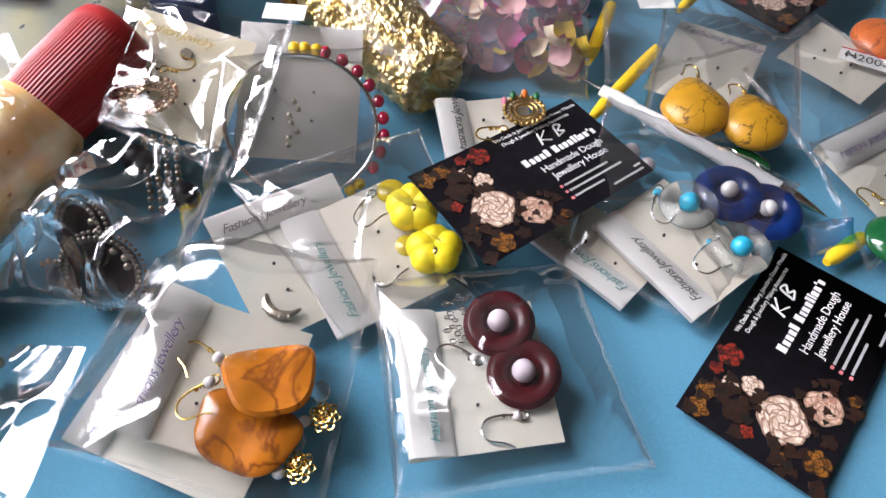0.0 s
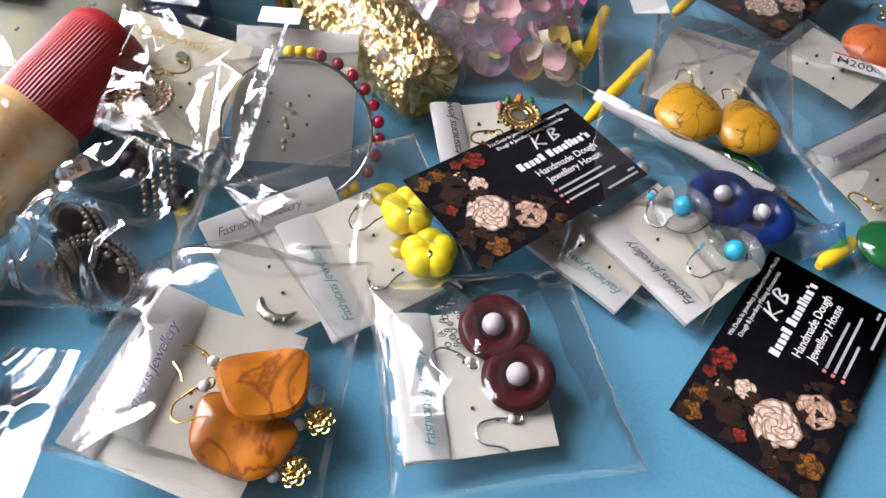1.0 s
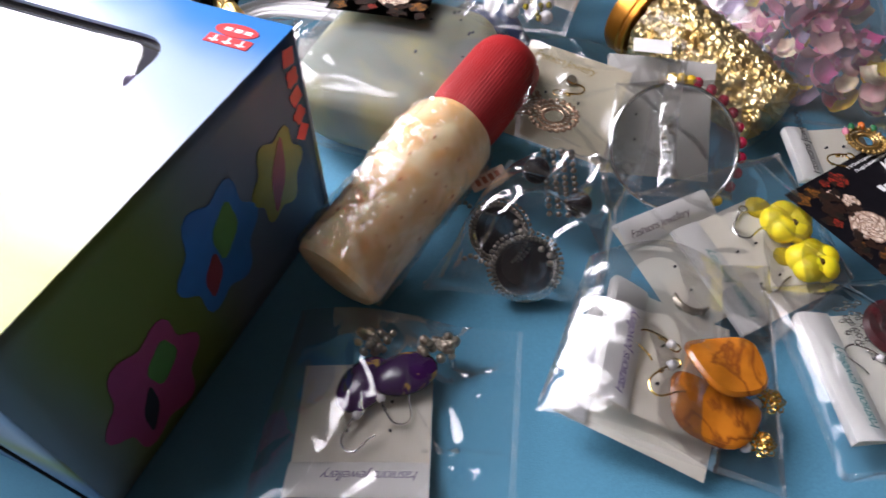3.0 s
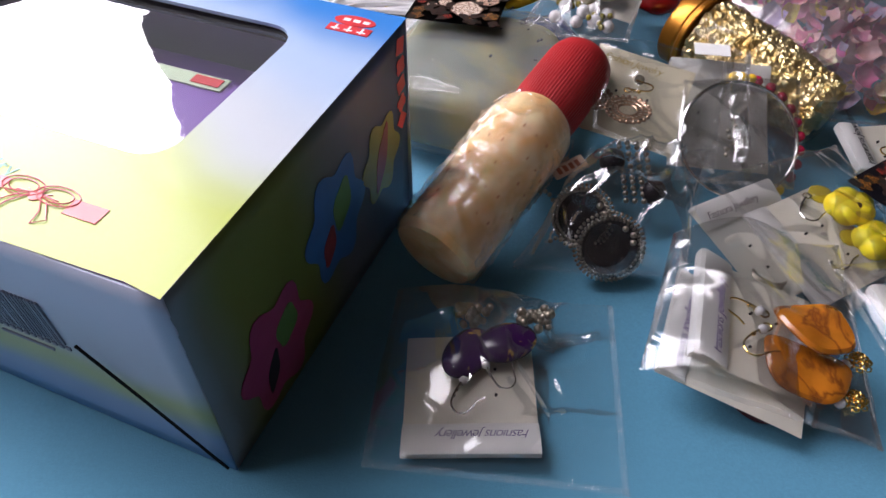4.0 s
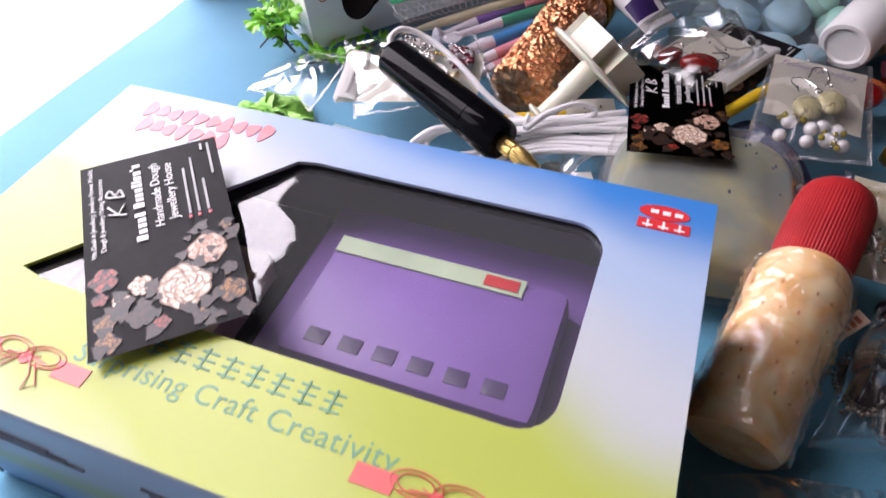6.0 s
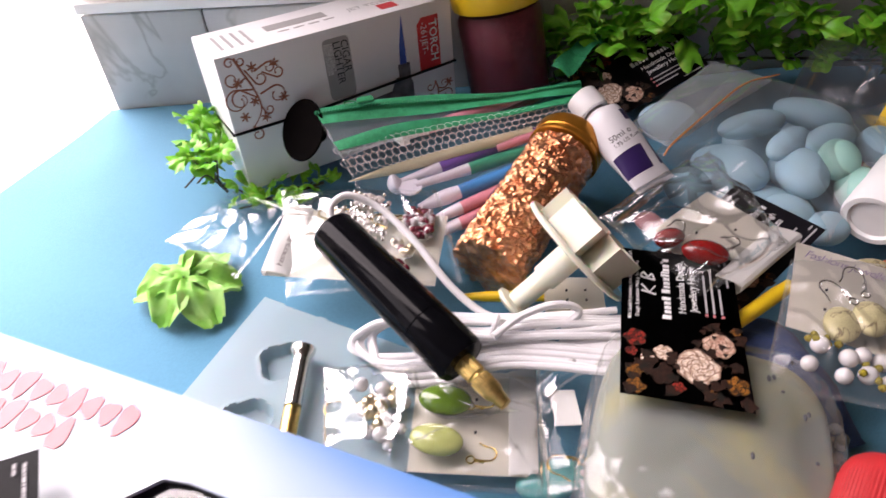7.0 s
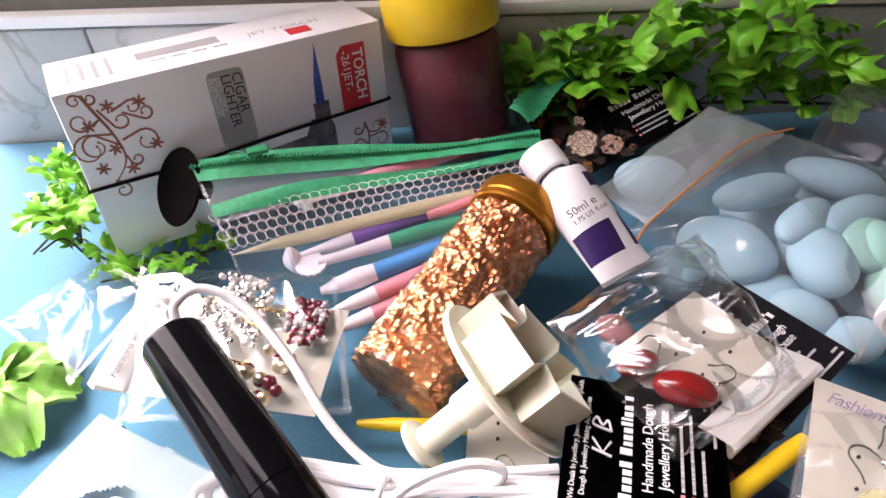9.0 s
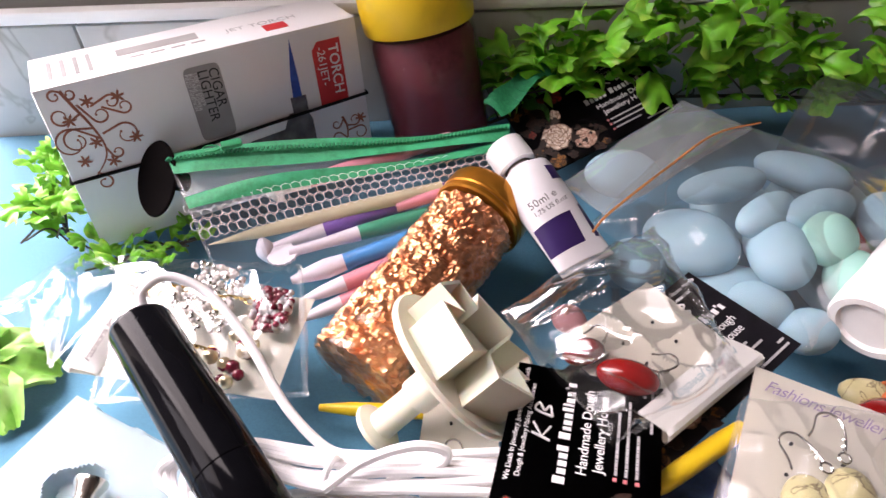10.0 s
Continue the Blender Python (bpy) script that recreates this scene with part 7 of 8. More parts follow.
bm = bmesh.new()
add_sheet(bm, 40, 24, lambda u, v: on_pouch(u, v, 0.004 + 0.0008 * ridge((u * 4, v * 3, 0), 1, 2)))
part("film", bm, FILM_SOFT, pouch, recalc=False)
for v0, v1, up in ((0.0, 0.24, 0.007), (0.42, 0.54, 0.006)):
    bm = bmesh.new()
    add_sheet(bm, 50, 6, lambda u, v: on_pouch(u, v0 + (v1 - v0) * v - 0.05 * math.sin(5 * u) * 0.5 - (0.20 * u if v0 else 0.0), up + 0.0016 * math.sin(7 * u + 2 * v)))
    part("zip_tape", bm, GREEN_ZIP, pouch, "green woven tape", recalc=False)
bm = bmesh.new()
for k in range(90):
    u = k / 90
    p = on_pouch(u, 0.10 - 0.025 * math.sin(5 * u), 0.0085 + 0.0016 * math.sin(7 * u + 0.6))
    add_box(bm, -0.0005, 0.0005, -0.0014, 0.0014, -0.0003, 0.0006, m=Matrix.Translation(p))
ob = part("zip_teeth", bm, mat("green_zip_teeth", (0.015, 0.22, 0.10), 0.35, var=0.2, bump=0), pouch, smooth=False)
bm = bmesh.new()
rows, cols = 4, 34
for r in range(rows):
    for c in range(cols):
        u0, v0 = (c + 0.5 * (r % 2)) / cols, 0.52 + 0.26 * r / rows - 0.20 * (c + 0.5 * (r % 2)) / cols
        hexa = [on_pouch(min(1, u0 + 0.0165 * math.cos(a)), min(1.0, v0 + 0.037 * math.sin(a)), 0.0062) for a in [k * math.pi / 3 + 0.5 for k in range(6)]]
        add_tube(bm, hexa, 0.00015, 3, closed=True)
part("mesh_netting", bm, INK_WHITE, pouch, "white hexagon netting")["kind"] = "stuff"
bm = bmesh.new()
add_tube(bm, [on_pouch(0.003, k / 8, 0.0065) for k in range(9)], 0.0008, 6)
part("end_weld", bm, SEAM, pouch)


bm = bmesh.new()
tail = spline([V((-0.250, 0.552, 0.048)), V((-0.240, 0.566, 0.051)), V((-0.226, 0.588, 0.054)), V((-0.214, 0.594, 0.050))], 8)
add_sheet(bm, 32, 5, lambda u, v: tail[min(len(tail) - 1, round(u * (len(tail) - 1)))] - po + V((0.011 * (v - 0.5), -0.008 * (v - 0.5), -0.004 * (v - 0.5) + 0.002 * math.sin(9 * u + 3 * v))))
part("zip_tape", bm, GREEN_ZIP, pouch, "curled loose end of green tape", recalc=False)
bm = bmesh.new()
add_box(bm, -0.005, 0.005, -0.0026, 0.0026, 0.0, 0.0022, 0.0008, Matrix.Translation(V((-0.372, 0.482, 0.0655)) - po) @ pose(0, 0, 0, 0, 0, 25))
add_tube(bm, [V((-0.380, 0.477, 0.067)) - po + V((0.004 * math.cos(a), 0.0024 * math.sin(a), 0.0)) for a in [k * math.pi / 6 for k in range(12)]], 0.0005, 5, closed=True)
part("zip_puller", bm, mat("green_zip_slider", (0.02, 0.26, 0.11), 0.35, var=0.2, bump=0), pouch, "green zip slider")


def tool(a, b, r, spec, label, group="modelling tools"):
    """A stick tool; spec lists (name, from, to, radius factors, material) along it."""
    a, b = V(a), V(b)
    L = (b - a).length
    t = thing("modelling_tool", along(a, b), label, "tool", group)
    for name, s0, s1, prof, mt in spec:
        bm = bmesh.new()
        pr = [(0, s0 * L)] + [(max(1e-5, r * f), (s0 + (s1 - s0) * k / (len(prof) - 1)) * L) for k, f in enumerate(prof)] + [(0, s1 * L)]
        add_lathe(bm, pr, 20)
        part(name, bm, mt, t)
    return t


PINK_STICK = mat("pink_plastic_handle", (0.66, 0.26, 0.32), 0.4, var=0.06, bump=0.05)
PURPLE_STICK = mat("purple_plastic_handle", (0.16, 0.07, 0.36), 0.4, var=0.06, bump=0.05)
GREEN_STICK = mat("green_plastic_handle", (0.02, 0.30, 0.18), 0.4, var=0.06, bump=0.05)
BLUE_STICK = mat("blue_plastic_handle", (0.05, 0.25, 0.58), 0.4, var=0.06, bump=0.05)
BONE_STICK = mat("bone_coloured_tool", (0.58, 0.54, 0.36), 0.45, var=0.08, bump=0.05)
LILAC_TIP = mat("lilac_white_tip", (0.72, 0.68, 0.76), 0.4, var=0.04, bump=0.03)
tool((-0.3540, 0.4674, 0.0480), (-0.2695, 0.5155, 0.0540), 0.0032, (("cone_tip", 0, 0.08, (0.1, 1.6, 1.7), WHITE_PLASTIC), ("neck", 0.08, 0.22, (0.8, 0.8, 1.1), WHITE_PLASTIC), ("handle", 0.22, 1.0, (1.0, 1.3, 1.35, 1.2, 0.8), PINK_STICK)), "pink modelling tool with a white cone tip")
tool((-0.3811, 0.4490, 0.0300), (-0.2705, 0.4861, 0.0440), 0.0036, (("handle", 0, 1, (0.05, 0.8, 1.0, 1.05, 1.0, 0.9), BONE_STICK),), "bone coloured pointed modelling tool")
tool((-0.3568, 0.4477, 0.0280), (-0.2672, 0.4915, 0.0400), 0.0036, (("ball_tip", 0, 0.085, (0.5, 1.3, 1.75, 1.75, 1.3, 0.6), LILAC_TIP), ("neck", 0.085, 0.34, (0.6, 0.8, 1.1), LILAC_TIP), ("handle", 0.34, 1, (1.1, 1.2, 1.2, 1.0), PURPLE_STICK)), "purple modelling tool with a white ball tip")
wt = tool((-0.3440, 0.4452, 0.0300), (-0.2670, 0.4799, 0.0360), 0.0034, (("neck", 0.05, 0.46, (0.7, 0.8, 1.1), LILAC_TIP), ("handle", 0.46, 1, (1.1, 1.2, 1.2, 1.0), GREEN_STICK)), "green modelling tool with a white cutting wheel")
bm = bmesh.new()
add_disc(bm, 0, 0, 0.0072, -0.0006, 0.0006, 48, 16, 0.07)
for v in bm.verts:
    v.co = Matrix.Rotation(radians(90), 4, "X") @ v.co + V((0, 0, 0.001))
part("cutting_wheel", bm, LILAC_TIP, wt)
tool((-0.3375, 0.4367, 0.0220), (-0.2699, 0.4690, 0.0320), 0.0038, (("tip", 0, 0.35, (0.5, 1.0, 1.3, 1.1), LILAC_TIP), ("handle", 0.35, 1, (1.1, 1.2, 1.1), BLUE_STICK)), "blue modelling tool with a white tip")
tool((-0.3308, 0.4284, 0.0180), (-0.2696, 0.4642, 0.0260), 0.0036, (("tip", 0, 0.3, (0.4, 0.9, 1.1), LILAC_TIP), ("handle", 0.3, 1, (1.1, 1.2, 1.1), PINK_STICK)), "pink modelling tool with a white tip")
tool((-0.3305, 0.4220, 0.0120), (-0.2724, 0.4547, 0.0200), 0.0036, (("tip", 0, 0.3, (0.4, 0.9, 1.1), LILAC_TIP), ("handle", 0.3, 1, (1.1, 1.2, 1.1), PINK_STICK)), "pink modelling tool with a white tip")
tool((-0.2916, 0.4729, 0.0400), (-0.2549, 0.4906, 0.0450), 0.0030, (("handle", 0, 1, (0.7, 1, 1, 0.9), PINK_STICK),), "pink plastic modelling stick")

# yellow brush sticks
for a, b, r in (((-0.3102, 0.3762, 0.0120), (-0.2397, 0.3772, 0.0160), 0.0030), ((-0.1885, 0.3367, 0.0400), (-0.1523, 0.3636, 0.0440), 0.0036), ((0.0536, 0.2596, 0.0140), (0.0907, 0.3099, 0.0160), 0.0032), ((0.0563, 0.2998, 0.0140), (0.0720, 0.3448, 0.0160), 0.0034), ((0.1433, 0.1920, 0.0060), (0.1606, 0.2045, 0.0070), 0.0034), ((0.1800, 0.3734, 0.0140), (0.1800, 0.3567, 0.0140), 0.003), ((0.1085, 0.3476, 0.0120), (0.1235, 0.3649, 0.0140), 0.0028)):
    tool(a, b, r, (("stick", 0, 1, (0.5, 0.95, 1.0, 1.0, 1.0, 0.8), YELLOW_PLASTIC),), "yellow plastic modelling stick", "yellow sticks")
tool((0.0507, 0.2820, 0.0200), (0.0738, 0.2666, 0.0160), 0.0016, (("ball_point", 0, 0.03, (0.3, 1, 0.3), STEEL), ("needle", 0.03, 0.4, (0.3, 0.35, 0.8), STEEL), ("sleeve", 0.4, 1.0, (1.6, 2.0, 2.2, 2.2), WHITE_PLASTIC)), "white handled ball stylus with a steel point", "styluses")
tool((0.0738, 0.2666, 0.0160), (0.1362, 0.2245, 0.0090), 0.0030, (("barrel", 0, 0.93, (1.0, 1.2, 1.0, 1.25, 1.0), WHITE_PLASTIC), ("collar", 0.93, 1.0, (1.2, 1.2), STEEL)), "white barrelled stylus with a wrapped grip", "styluses")
tool((0.1364, 0.2252, 0.0090), (0.1512, 0.2162, 0.0050), 0.0024, (("point", 0, 1, (1.1, 0.9, 0.5, 0.1), STEEL),), "grey steel awl point on the cloth", "styluses")

# ---- bag of powder blue pebbles ----
PEBBLES = [
    ((-0.1780, 0.5230, 0.030), 0.0206, 0.0150, 14),
    ((-0.1480, 0.4770, 0.026), 0.0235, 0.0205, -30),
    ((-0.1330, 0.5020, 0.042), 0.0242, 0.0098, 24),
    ((-0.0880, 0.5220, 0.038), 0.0240, 0.0111, -18),
    ((-0.1180, 0.4800, 0.044), 0.0205, 0.0092, 47),
    ((-0.0930, 0.4850, 0.044), 0.0211, 0.0098, 31),
    ((-0.0940, 0.4640, 0.044), 0.0150, 0.0119, 69),
    ((-0.0860, 0.4470, 0.036), 0.0155, 0.0130, -101),
    ((-0.1140, 0.4590, 0.038), 0.0190, 0.0144, -96),
    ((-0.0580, 0.4880, 0.036), 0.0200, 0.0125, -100),
    ((-0.1250, 0.4380, 0.026), 0.0140, 0.0105, -20),
    ((-0.1060, 0.4270, 0.024), 0.0130, 0.0105, 15),
    ((-0.1750, 0.4630, 0.022), 0.0150, 0.0140, -45),
    ((-0.1180, 0.5130, 0.018), 0.0240, 0.0200, -38),
    ((-0.0750, 0.5250, 0.020), 0.0250, 0.0160, -9),
    ((-0.0690, 0.4440, 0.024), 0.0160, 0.0135, -90),
    ((-0.1000, 0.4880, 0.018), 0.0240, 0.0190, 60),
    ((-0.1300, 0.4560, 0.014), 0.0210, 0.0160, 10),
    ((-0.0450, 0.4660, 0.026), 0.0170, 0.0130, 30),
    ((-0.0800, 0.4620, 0.016), 0.0200, 0.0150, -20),
]
rng = random.Random(6)
for i, (c, lo, wi, yaw) in enumerate(PEBBLES):
    bm = bmesh.new()
    add_ball(bm, (0, 0, 0), 1.0, 32, (lo, wi, min(wi, 0.0135) * 0.85))
    for v in bm.verts:
        v.co += v.co.normalized() * 0.0012 * nz3(v.co, 45, i)
    c = Vector(c)
    teal = i in (6, 7)
    whole("pebble", bm, STONE_TEAL if teal else STONE_BLUE, Matrix.Translation(c) @ pose(0, 0, 0, rng.uniform(-8, 8), rng.uniform(-6, 6), yaw), "smooth pale teal pebble in a clear bag" if teal else "smooth powder blue pebble in a clear bag", "pebble", "pebbles in the bag")
film_bag("clear bag swollen with blue pebbles", ((-0.1993, 0.4696, 0.0400), (-0.1373, 0.5433, 0.0550), (-0.0400, 0.5020, 0.0420), (-0.1130, 0.4100, 0.0280)), 0.018, 0.0013, 3.0, FILM_PEBBLE, 50, 50, 34, seam="c")
film_bag("milky flap of the pebble bag above its seal", ((-0.2130, 0.4910, 0.0460), (-0.1443, 0.5677, 0.0500), (-0.1160, 0.5322, 0.0560), (-0.1939, 0.4612, 0.0520)), 0.006, 0.0010, 5.0, FILM_FLAP, 36, 20, 35, seam="c")
bm = bmesh.new()
add_tube(bm, spline([(-0.202, 0.440, 0.062), (-0.194, 0.453, 0.062), (-0.166, 0.486, 0.063), (-0.140, 0.515, 0.063), (-0.115, 0.529, 0.062)], 8), 0.00055, 6)
whole("bag_seal", bm, mat("orange_grip_seal", (0.52, 0.20, 0.05), 0.4, var=0.1, bump=0), Matrix.Identity(4), "thin orange grip seal of the pebble bag", "bag seal")

# ---- mixed petals in a large bag ----
PETALS = [mat("petal_" + n, c, 0.6, var=0.2, scale=200, bump=0.2, sss=0.15) for n, c in (("pink", (0.60, 0.20, 0.32)), ("magenta", (0.46, 0.06, 0.22)), ("cream", (0.66, 0.54, 0.38)), ("yellow", (0.62, 0.46, 0.05)), ("teal", (0.10, 0.36, 0.36)), ("green", (0.20, 0.38, 0.10)), ("red", (0.48, 0.05, 0.05)), ("rose", (0.62, 0.36, 0.36)), ("lilac", (0.36, 0.28, 0.42)))]
pc = [V(p) for p in ((-0.0468, 0.3961, 0.0060), (0.0607, 0.4206, 0.0060), (0.0543, 0.2905, 0.0060), (-0.0129, 0.3061, 0.0060))]
pc += [V((0.13, 0.62, 0.006)), V((-0.07, 0.50, 0.006))]
rng = random.Random(17)
petal_bm = [bmesh.new() for _ in PETALS]
for i in range(420):
    u, v = rng.random(), rng.random()
    if i < 190:
        p = pc[0].lerp(pc[1], u).lerp(pc[3].lerp(pc[2], u), v)
    else:
        p = pc[5].lerp(pc[4], u).lerp(pc[0].lerp(pc[1], u), v)
    p = p + V((0, 0, rng.uniform(0.0, 0.028) * (1 - 0.5 * abs(2 * u - 1))))
    k = rng.choice((0, 1, 2, 7, 7, 0, 8, 3)) if i < 190 else rng.randrange(len(PETALS))
    rot = Euler((rng.uniform(-1, 1), rng.uniform(-1, 1), rng.uniform(0, 6))).to_matrix()
    s = rng.uniform(0.0045, 0.0085)
    add_sheet(petal_bm[k], 4, 4, lambda a, b: p + rot @ V(((a - 0.5) * 2 * s, (b - 0.5) * 2 * s * (0.5 + 0.5 * math.sin(math.pi * (0.15 + 0.8 * a))), 1.6 * s * ((a - 0.5) ** 2 + (b - 0.5) ** 2))))
pot = thing("dried_petals", Matrix.Identity(4), "mixed coloured dried petals filling a clear bag", "petals", kind="stuff")
for bm, mt in zip(petal_bm, PETALS):
    part("petals", bm, mt, pot, recalc=False)["kind"] = "stuff"
film_bag("large clear bag full of coloured petals", ((-0.0558, 0.3613, 0.0450), (0.0588, 0.3886, 0.0400), (0.0570, 0.2783, 0.0080), (-0.0276, 0.2770, 0.0140)), 0.024, 0.0016, 9.0, FILM_PETAL, 60, 60, 28, seam="c")
film_bag("large clear bag full of coloured petals", (V((-0.09, 0.52, 0.03)), V((0.13, 0.62, 0.03)), (0.0603, 0.3941, 0.0340), (-0.0509, 0.3653, 0.0400)), 0.018, 0.0014, 12.0, FILM_PEBBLE, 50, 40, 28, seam="c")

# ---- clear bags over the cards ----
film_bag("flat clear bag holding purple earrings on blue cloth", ((-0.228, 0.144, 0.003), (-0.134, 0.140, 0.0085), (-0.1350, 0.0572, 0.0080), (-0.2299, 0.0615, 0.0030)), 0.0, 0.0011, 21.0, FILM, 60, 60, 42, lift=lambda u, v: 0.0125 * max(0.0, 1 - ((u - 0.34) / 0.38) ** 2) * max(0.0, 1 - ((v - 0.45) / 0.55) ** 2) ** 0.5)
film_bag("clear bag holding amber earrings and two cards", ((-0.1103, 0.1672, 0.0280), (-0.0323, 0.1783, 0.0160), (-0.0417, 0.0826, 0.0080), (-0.1302, 0.1002, 0.0220)), 0.004, 0.0013, 22.0, FILM_CRISP, 64, 64, 34, lift=lambda u, v: 0.013 * math.sin(math.pi * min(1.0, u / 0.72)))
film_bag("flat clear bag holding maroon earrings on blue cloth", ((-0.0354, 0.1720, 0.0100), (0.0420, 0.1866, 0.0060), (0.065, 0.108, 0.003), (-0.0195, 0.0923, 0.0040)), 0.014, 0.0009, 23.0, FILM, 60, 60, 38)
film_bag("clear bag over crescent and yellow flower cards", ((-0.0913, 0.2000, 0.0320), (-0.021, 0.237, 0.027), (0.0054, 0.1797, 0.0120), (-0.0361, 0.1419, 0.0060)), 0.008, 0.0014, 24.0, FILM, 56, 56, 42, seam="abd")
film_bag("crumpled cellophane bag round black dome earrings", ((-0.1455, 0.2069, 0.0400), (-0.0893, 0.2091, 0.0400), (-0.1061, 0.1538, 0.0140), (-0.1780, 0.1566, 0.0080)), 0.016, 0.0046, 25.0, FILM_CRISP, 80, 80, 46)
film_bag("clear bag over an openwork earring card", ((-0.1449, 0.2743, 0.0580), (-0.0745, 0.2673, 0.0520), (-0.0886, 0.1998, 0.0340), (-0.1439, 0.2190, 0.0420)), 0.006, 0.0024, 26.0, FILM_THIN, 50, 50, 44)
film_bag("clear bag round the silver hoop bangle", ((-0.0997, 0.2486, 0.0520), (-0.0371, 0.2655, 0.0460), (-0.0407, 0.2175, 0.0140), (-0.1040, 0.2038, 0.0260)), 0.006, 0.0012, 27.0, FILM, 50, 50, 40)
film_bag("clear bag holding turquoise and navy earrings", ((0.0611, 0.2667, 0.0220), (0.1391, 0.2257, 0.0140), (0.0896, 0.1600, 0.0040), (0.0384, 0.1875, 0.0080)), 0.010, 0.0012, 28.0, FILM, 56, 56, 42)
film_bag("clear bag over the mustard stone earrings", ((0.0966, 0.3364, 0.0220), (0.1567, 0.3100, 0.0220), (0.1472, 0.2495, 0.0100), (0.0756, 0.2527, 0.0120)), 0.012, 0.0011, 29.0, FILM, 50, 50, 40)
film_bag("clear bag over a priced ivory card", ((0.1247, 0.2875, 0.0220), (0.1714, 0.3333, 0.0220), (0.2026, 0.2841, 0.0200), (0.1488, 0.2360, 0.0120)), 0.006, 0.0011, 30.0, FILM_SOFT, 46, 46, 38)
film_bag("clear bag over a green drop earring card", ((0.1406, 0.2390, 0.0240), (0.1977, 0.2739, 0.0220), (0.2031, 0.2184, 0.0100), (0.1580, 0.1879, 0.0060)), 0.006, 0.0011, 31.0, FILM, 46, 46, 40)
film_bag("empty clear bag lying on other bags", ((0.0659, 0.3624, 0.0300), (0.1776, 0.3796, 0.0300), (0.1690, 0.3253, 0.0160), (0.0624, 0.2814, 0.0160)), 0.006, 0.0014, 32.0, FILM_SOFT, 46, 46, 36)
film_bag("empty clear bag lying on blue cloth", ((-0.4916, 0.4188, 0.0040), (-0.4591, 0.4609, 0.0100), (-0.4138, 0.4312, 0.0220), (-0.4363, 0.3855, 0.0080)), 0.008, 0.0014, 33.0, FILM_THIN, 44, 44, 40)
film_bag("clear bag over a bead cluster card beside the drill", ((-0.4178, 0.4334, 0.0340), (-0.3252, 0.4260, 0.0440), (-0.3083, 0.3663, 0.0340), (-0.4003, 0.3617, 0.0220)), 0.008, 0.0017, 34.0, FILM_THIN, 64, 64, 44)
film_bag("clear bag round a red bead earring card", ((-0.2387, 0.4068, 0.0440), (-0.1763, 0.4488, 0.0580), (-0.1524, 0.3787, 0.0560), (-0.1996, 0.3463, 0.0490)), 0.012, 0.0034, 35.0, FILM_CRISP, 70, 70, 44)
film_bag("clear bag over cream stone earrings with pearls", ((-0.1561, 0.3664, 0.0580), (-0.1007, 0.3632, 0.0580), (-0.1210, 0.2917, 0.0460), (-0.1796, 0.3075, 0.0400)), 0.008, 0.0012, 36.0, FILM_SOFT, 50, 50, 40)
film_bag("crumpled clear bag over an olive stone card", ((-0.3710, 0.3189, 0.0240), (-0.2705, 0.3274, 0.0240), (-0.2707, 0.2655, 0.0160), (-0.3645, 0.2660, 0.0140)), 0.008, 0.0019, 37.0, FILM_CRISP, 56, 56, 44)
film_bag("crumpled clear bag over a silver bead chain", ((-0.2721, 0.3243, 0.0260), (-0.2279, 0.3317, 0.0300), (-0.2231, 0.2658, 0.0160), (-0.2700, 0.2617, 0.0140)), 0.008, 0.0022, 38.0, FILM_CRISP, 56, 56, 44)
film_bag("scrap of cyan cellophane on blue cloth", ((0.1368, 0.2094, 0.0040), (0.1554, 0.2117, 0.0080), (0.1570, 0.1988, 0.0060), (0.1394, 0.1958, 0.0030)), 0.006, 0.0025, 39.0, film("cyan_cellophane", (0.15, 0.62, 0.85), crinkle=0.5, milk=0.05), 24, 24, 70, seam="c")

film_bag("turned edge of a crumpled cellophane bag", ((-0.0790, 0.2530, 0.0610), (-0.0700, 0.2570, 0.0640), (-0.0790, 0.1960, 0.0480), (-0.0850, 0.1930, 0.0450)), 0.002, 0.0026, 41.0, FILM_CRISP, 20, 60, 60, seam="b")

# ---- dough pouch, navy fabric, lumps ----
so = V((-0.204, 0.283, 0.0))
dough = thing("dough_pack", Matrix.Translation(so) @ pose(0, 0, 0, 0, 0, -14), "pale yellow dough block sealed in a milky bag", "dough")
bm = bmesh.new()
vs = add_ball(bm, (0, 0, 0), 1.0, 40)
for v in vs:
    q = [math.copysign(abs(c) ** 0.55, c) for c in v.co]
    v.co = V((q[0] * 0.047, q[1] * 0.050, 0.0245 + q[2] * 0.0215)) + V((0, 0, 0.0012 * nz3(v.co, 3, 1)))
part("dough_block", bm, SOAP, dough)
bm = bmesh.new()
vs = add_ball(bm, (0, 0, 0), 1.0, 56)
for v in vs:
    d = v.co.copy()
    q = [math.copysign(abs(c) ** 0.5, c) for c in v.co]
    v.co = V((q[0] * 0.0495, q[1] * 0.0525, 0.025 + q[2] * 0.0235)) + d * 0.0022 * ridge(d, 4, 3)
    v.co.z = max(v.co.z, 0.0012)
part("wrapper", bm, FILM_MILKY, dough, "creased milky wrapper")
bm = bmesh.new()
rng = random.Random(3)
for i in range(14):
    x, y = rng.uniform(0.0, 0.040), rng.uniform(-0.01, 0.046)
    add_ball(bm, (x, y, 0.0462), 0.0009, 6, (1.0, rng.uniform(0.8, 2.2), 0.4))
part("printed_specks", bm, INK_BLACK, dough)
bm = bmesh.new()
add_sheet(bm, 24, 24, lambda u, v: V(((u - 0.5) * 0.05, (v - 0.5) * 0.075, 0.004 + 0.030 * (16 * u * (1 - u) * v * (1 - v)) ** 0.6 + 0.003 * ridge((u * 3, v * 3, 0), 1, 6))))
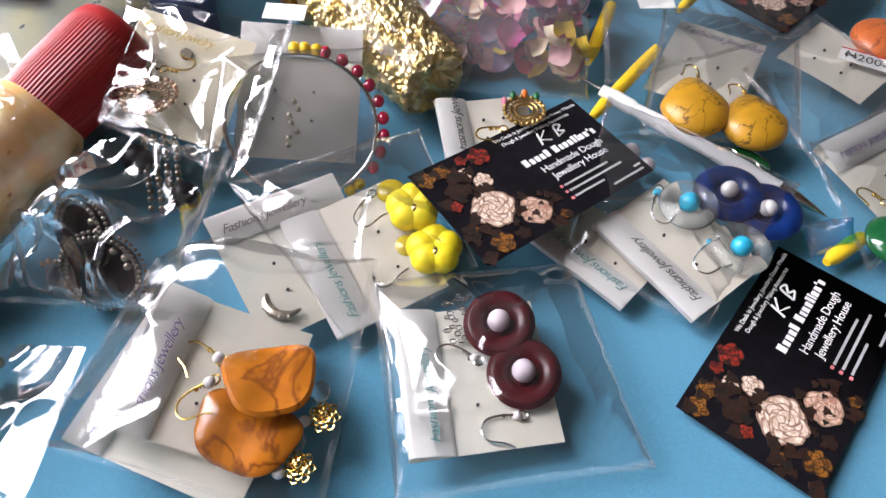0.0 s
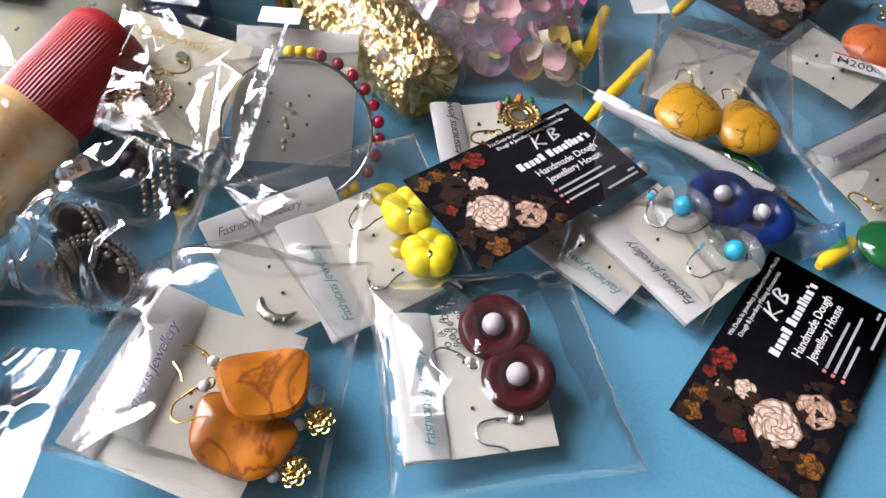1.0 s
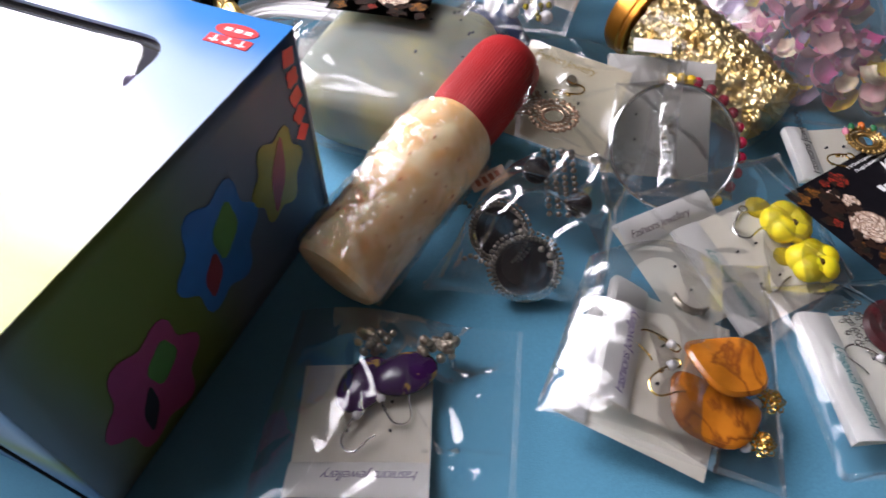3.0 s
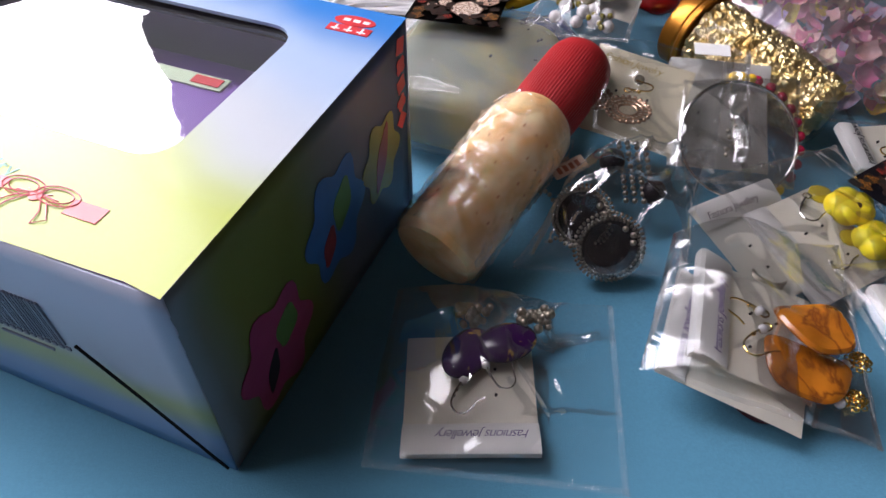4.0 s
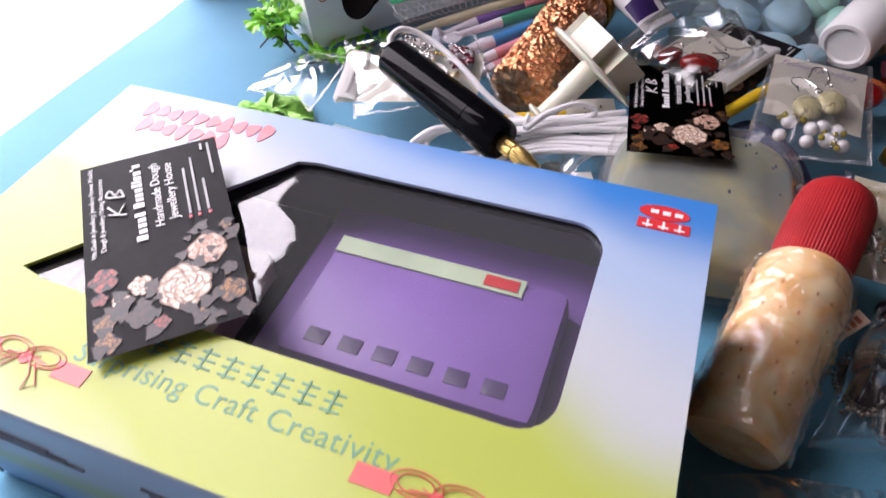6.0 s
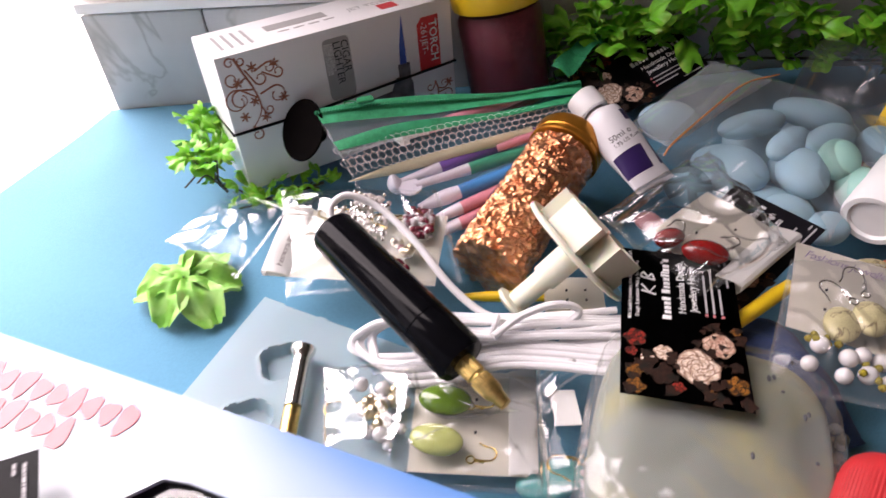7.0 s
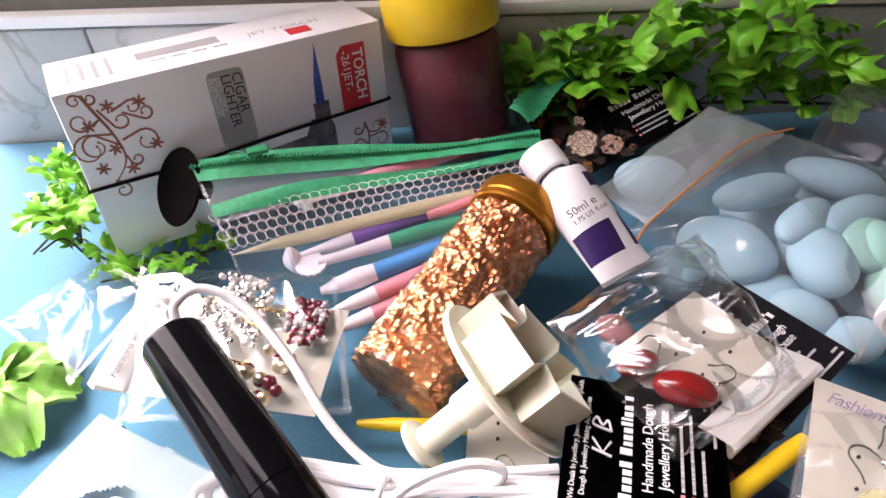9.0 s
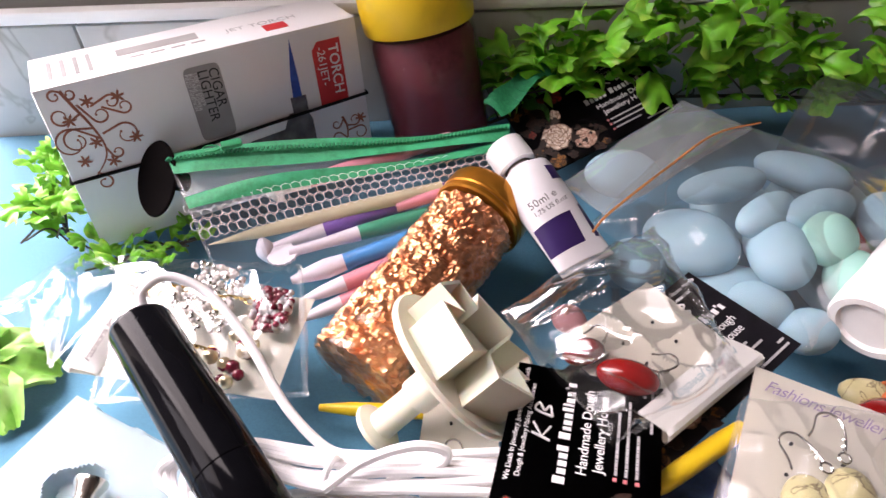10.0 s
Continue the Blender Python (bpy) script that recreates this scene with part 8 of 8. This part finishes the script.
whole("navy_fabric", bm, NAVY, Matrix.Translation((-0.160, 0.330, 0.0)) @ pose(0, 0, 0, 0, 0, 20), "folded navy blue fabric under earring cards", "fabric")
for p, r, mt, lab in (((-0.2102, 0.4128, 0.0380), 0.006, mat("dusty_pink_clay", (0.30, 0.14, 0.15), 0.6, var=0.2, bump=0.2), "dusty pink clay lump inside a clear bag"), ((-0.2099, 0.4090, 0.0400), 0.006, bpy.data.materials["dusty_pink_clay"], "dusty pink clay lump inside a clear bag"), ((-0.0780, 0.3955, 0.0200), 0.010, CORAL_STONE, "coral stone beside the white bottle"), ((-0.0900, 0.3990, 0.0200), 0.008, CREAM_STONE, "cream stone beside the white bottle"), ((-0.0892, 0.3823, 0.0260), 0.011, RED_BEAD, "dark red stone beside the white bottle")):
    bm = bmesh.new()
    vs = add_ball(bm, (0, 0, 0), r, 18, (1.3, 1, 0.7))
    for v in vs:
        v.co *= 1 + 0.15 * nz3(v.co, 120, r * 900)
    whole("clay_lump", bm, mt, Matrix.Translation(p), lab, "clay", "loose clay lumps")
bm = bmesh.new()
add_box(bm, -0.009, 0.009, -0.006, 0.006, 0, 0.0004)
whole("blank_sticker", bm, CARD_WHITE, Matrix.Translation((0.0909, 0.3340, 0.0260)) @ pose(0, 0, 0, 0, 0, 4), "white sticker on a clear bag", "sticker", smooth=False)
bm = bmesh.new()
add_box(bm, -0.009, 0.009, -0.0045, 0.0045, 0, 0.0004)
whole("blank_sticker", bm, CARD_WHITE, Matrix.Translation((-0.0803, 0.2793, 0.0520)) @ pose(0, 0, 0, 8, 0, -4), "white sticker above an earring card header", "sticker", smooth=False)

# ---- pieces of a part hang under that part ----
NEST = {
    "gift_box": {"lid_panel": ("printed_line", "printed_sign", "printed_bow", "logo_plate", "logo_strokes", "logo_shape", "window_rim", "window_film"), "front_panel": ("barcode", "small_print", "flap_gap"), "side_panel": ("printed_flower", "printed_tool", "printed_column"), "kit_tray": ("kit_label", "kit_label_mark", "ruler_mark")},
    "business_card": {"card": ("printed_rose", "printed_flower", "printed_leaves", "printed_line", "maker_mark", "name_block", "contact_block", "contact_icons")},
    "torch_box": {"carton": ("printed_scroll", "printed_flower", "grey_label", "red_label", "printed_word", "printed_flame", "printed_burner", "lid_print", "lid_mark")},
    "earring_card": {"card_body": ("ear_holes", "hang_hole"), "header_flap": ("script_line",)},
    "paint_tube": {"body": ("dark_label", "printed_word")},
    "glue_bottle": {"body": ("wrap", "label_print")},
    "plastic_bag": {"film": ("seam",)},
    "zip_pouch": {"film": ("end_weld", "mesh_netting"), "zip_tape": ("zip_teeth",)},
    "dough_pack": {"wrapper": ("printed_specks",)},
}
for ob in [o for o in scene.objects if o.parent is None]:
    plan = NEST.get(ob.name.split(".")[0])
    if not plan:
        continue
    kids = sorted(ob.children, key=lambda o: o.name)
    for host_name, names in plan.items():
        hosts = [o for o in kids if o.name.split(".")[0] == host_name]
        if hosts:
            for o in kids:
                if o.name.split(".")[0] in names:
                    o.parent = hosts[0]
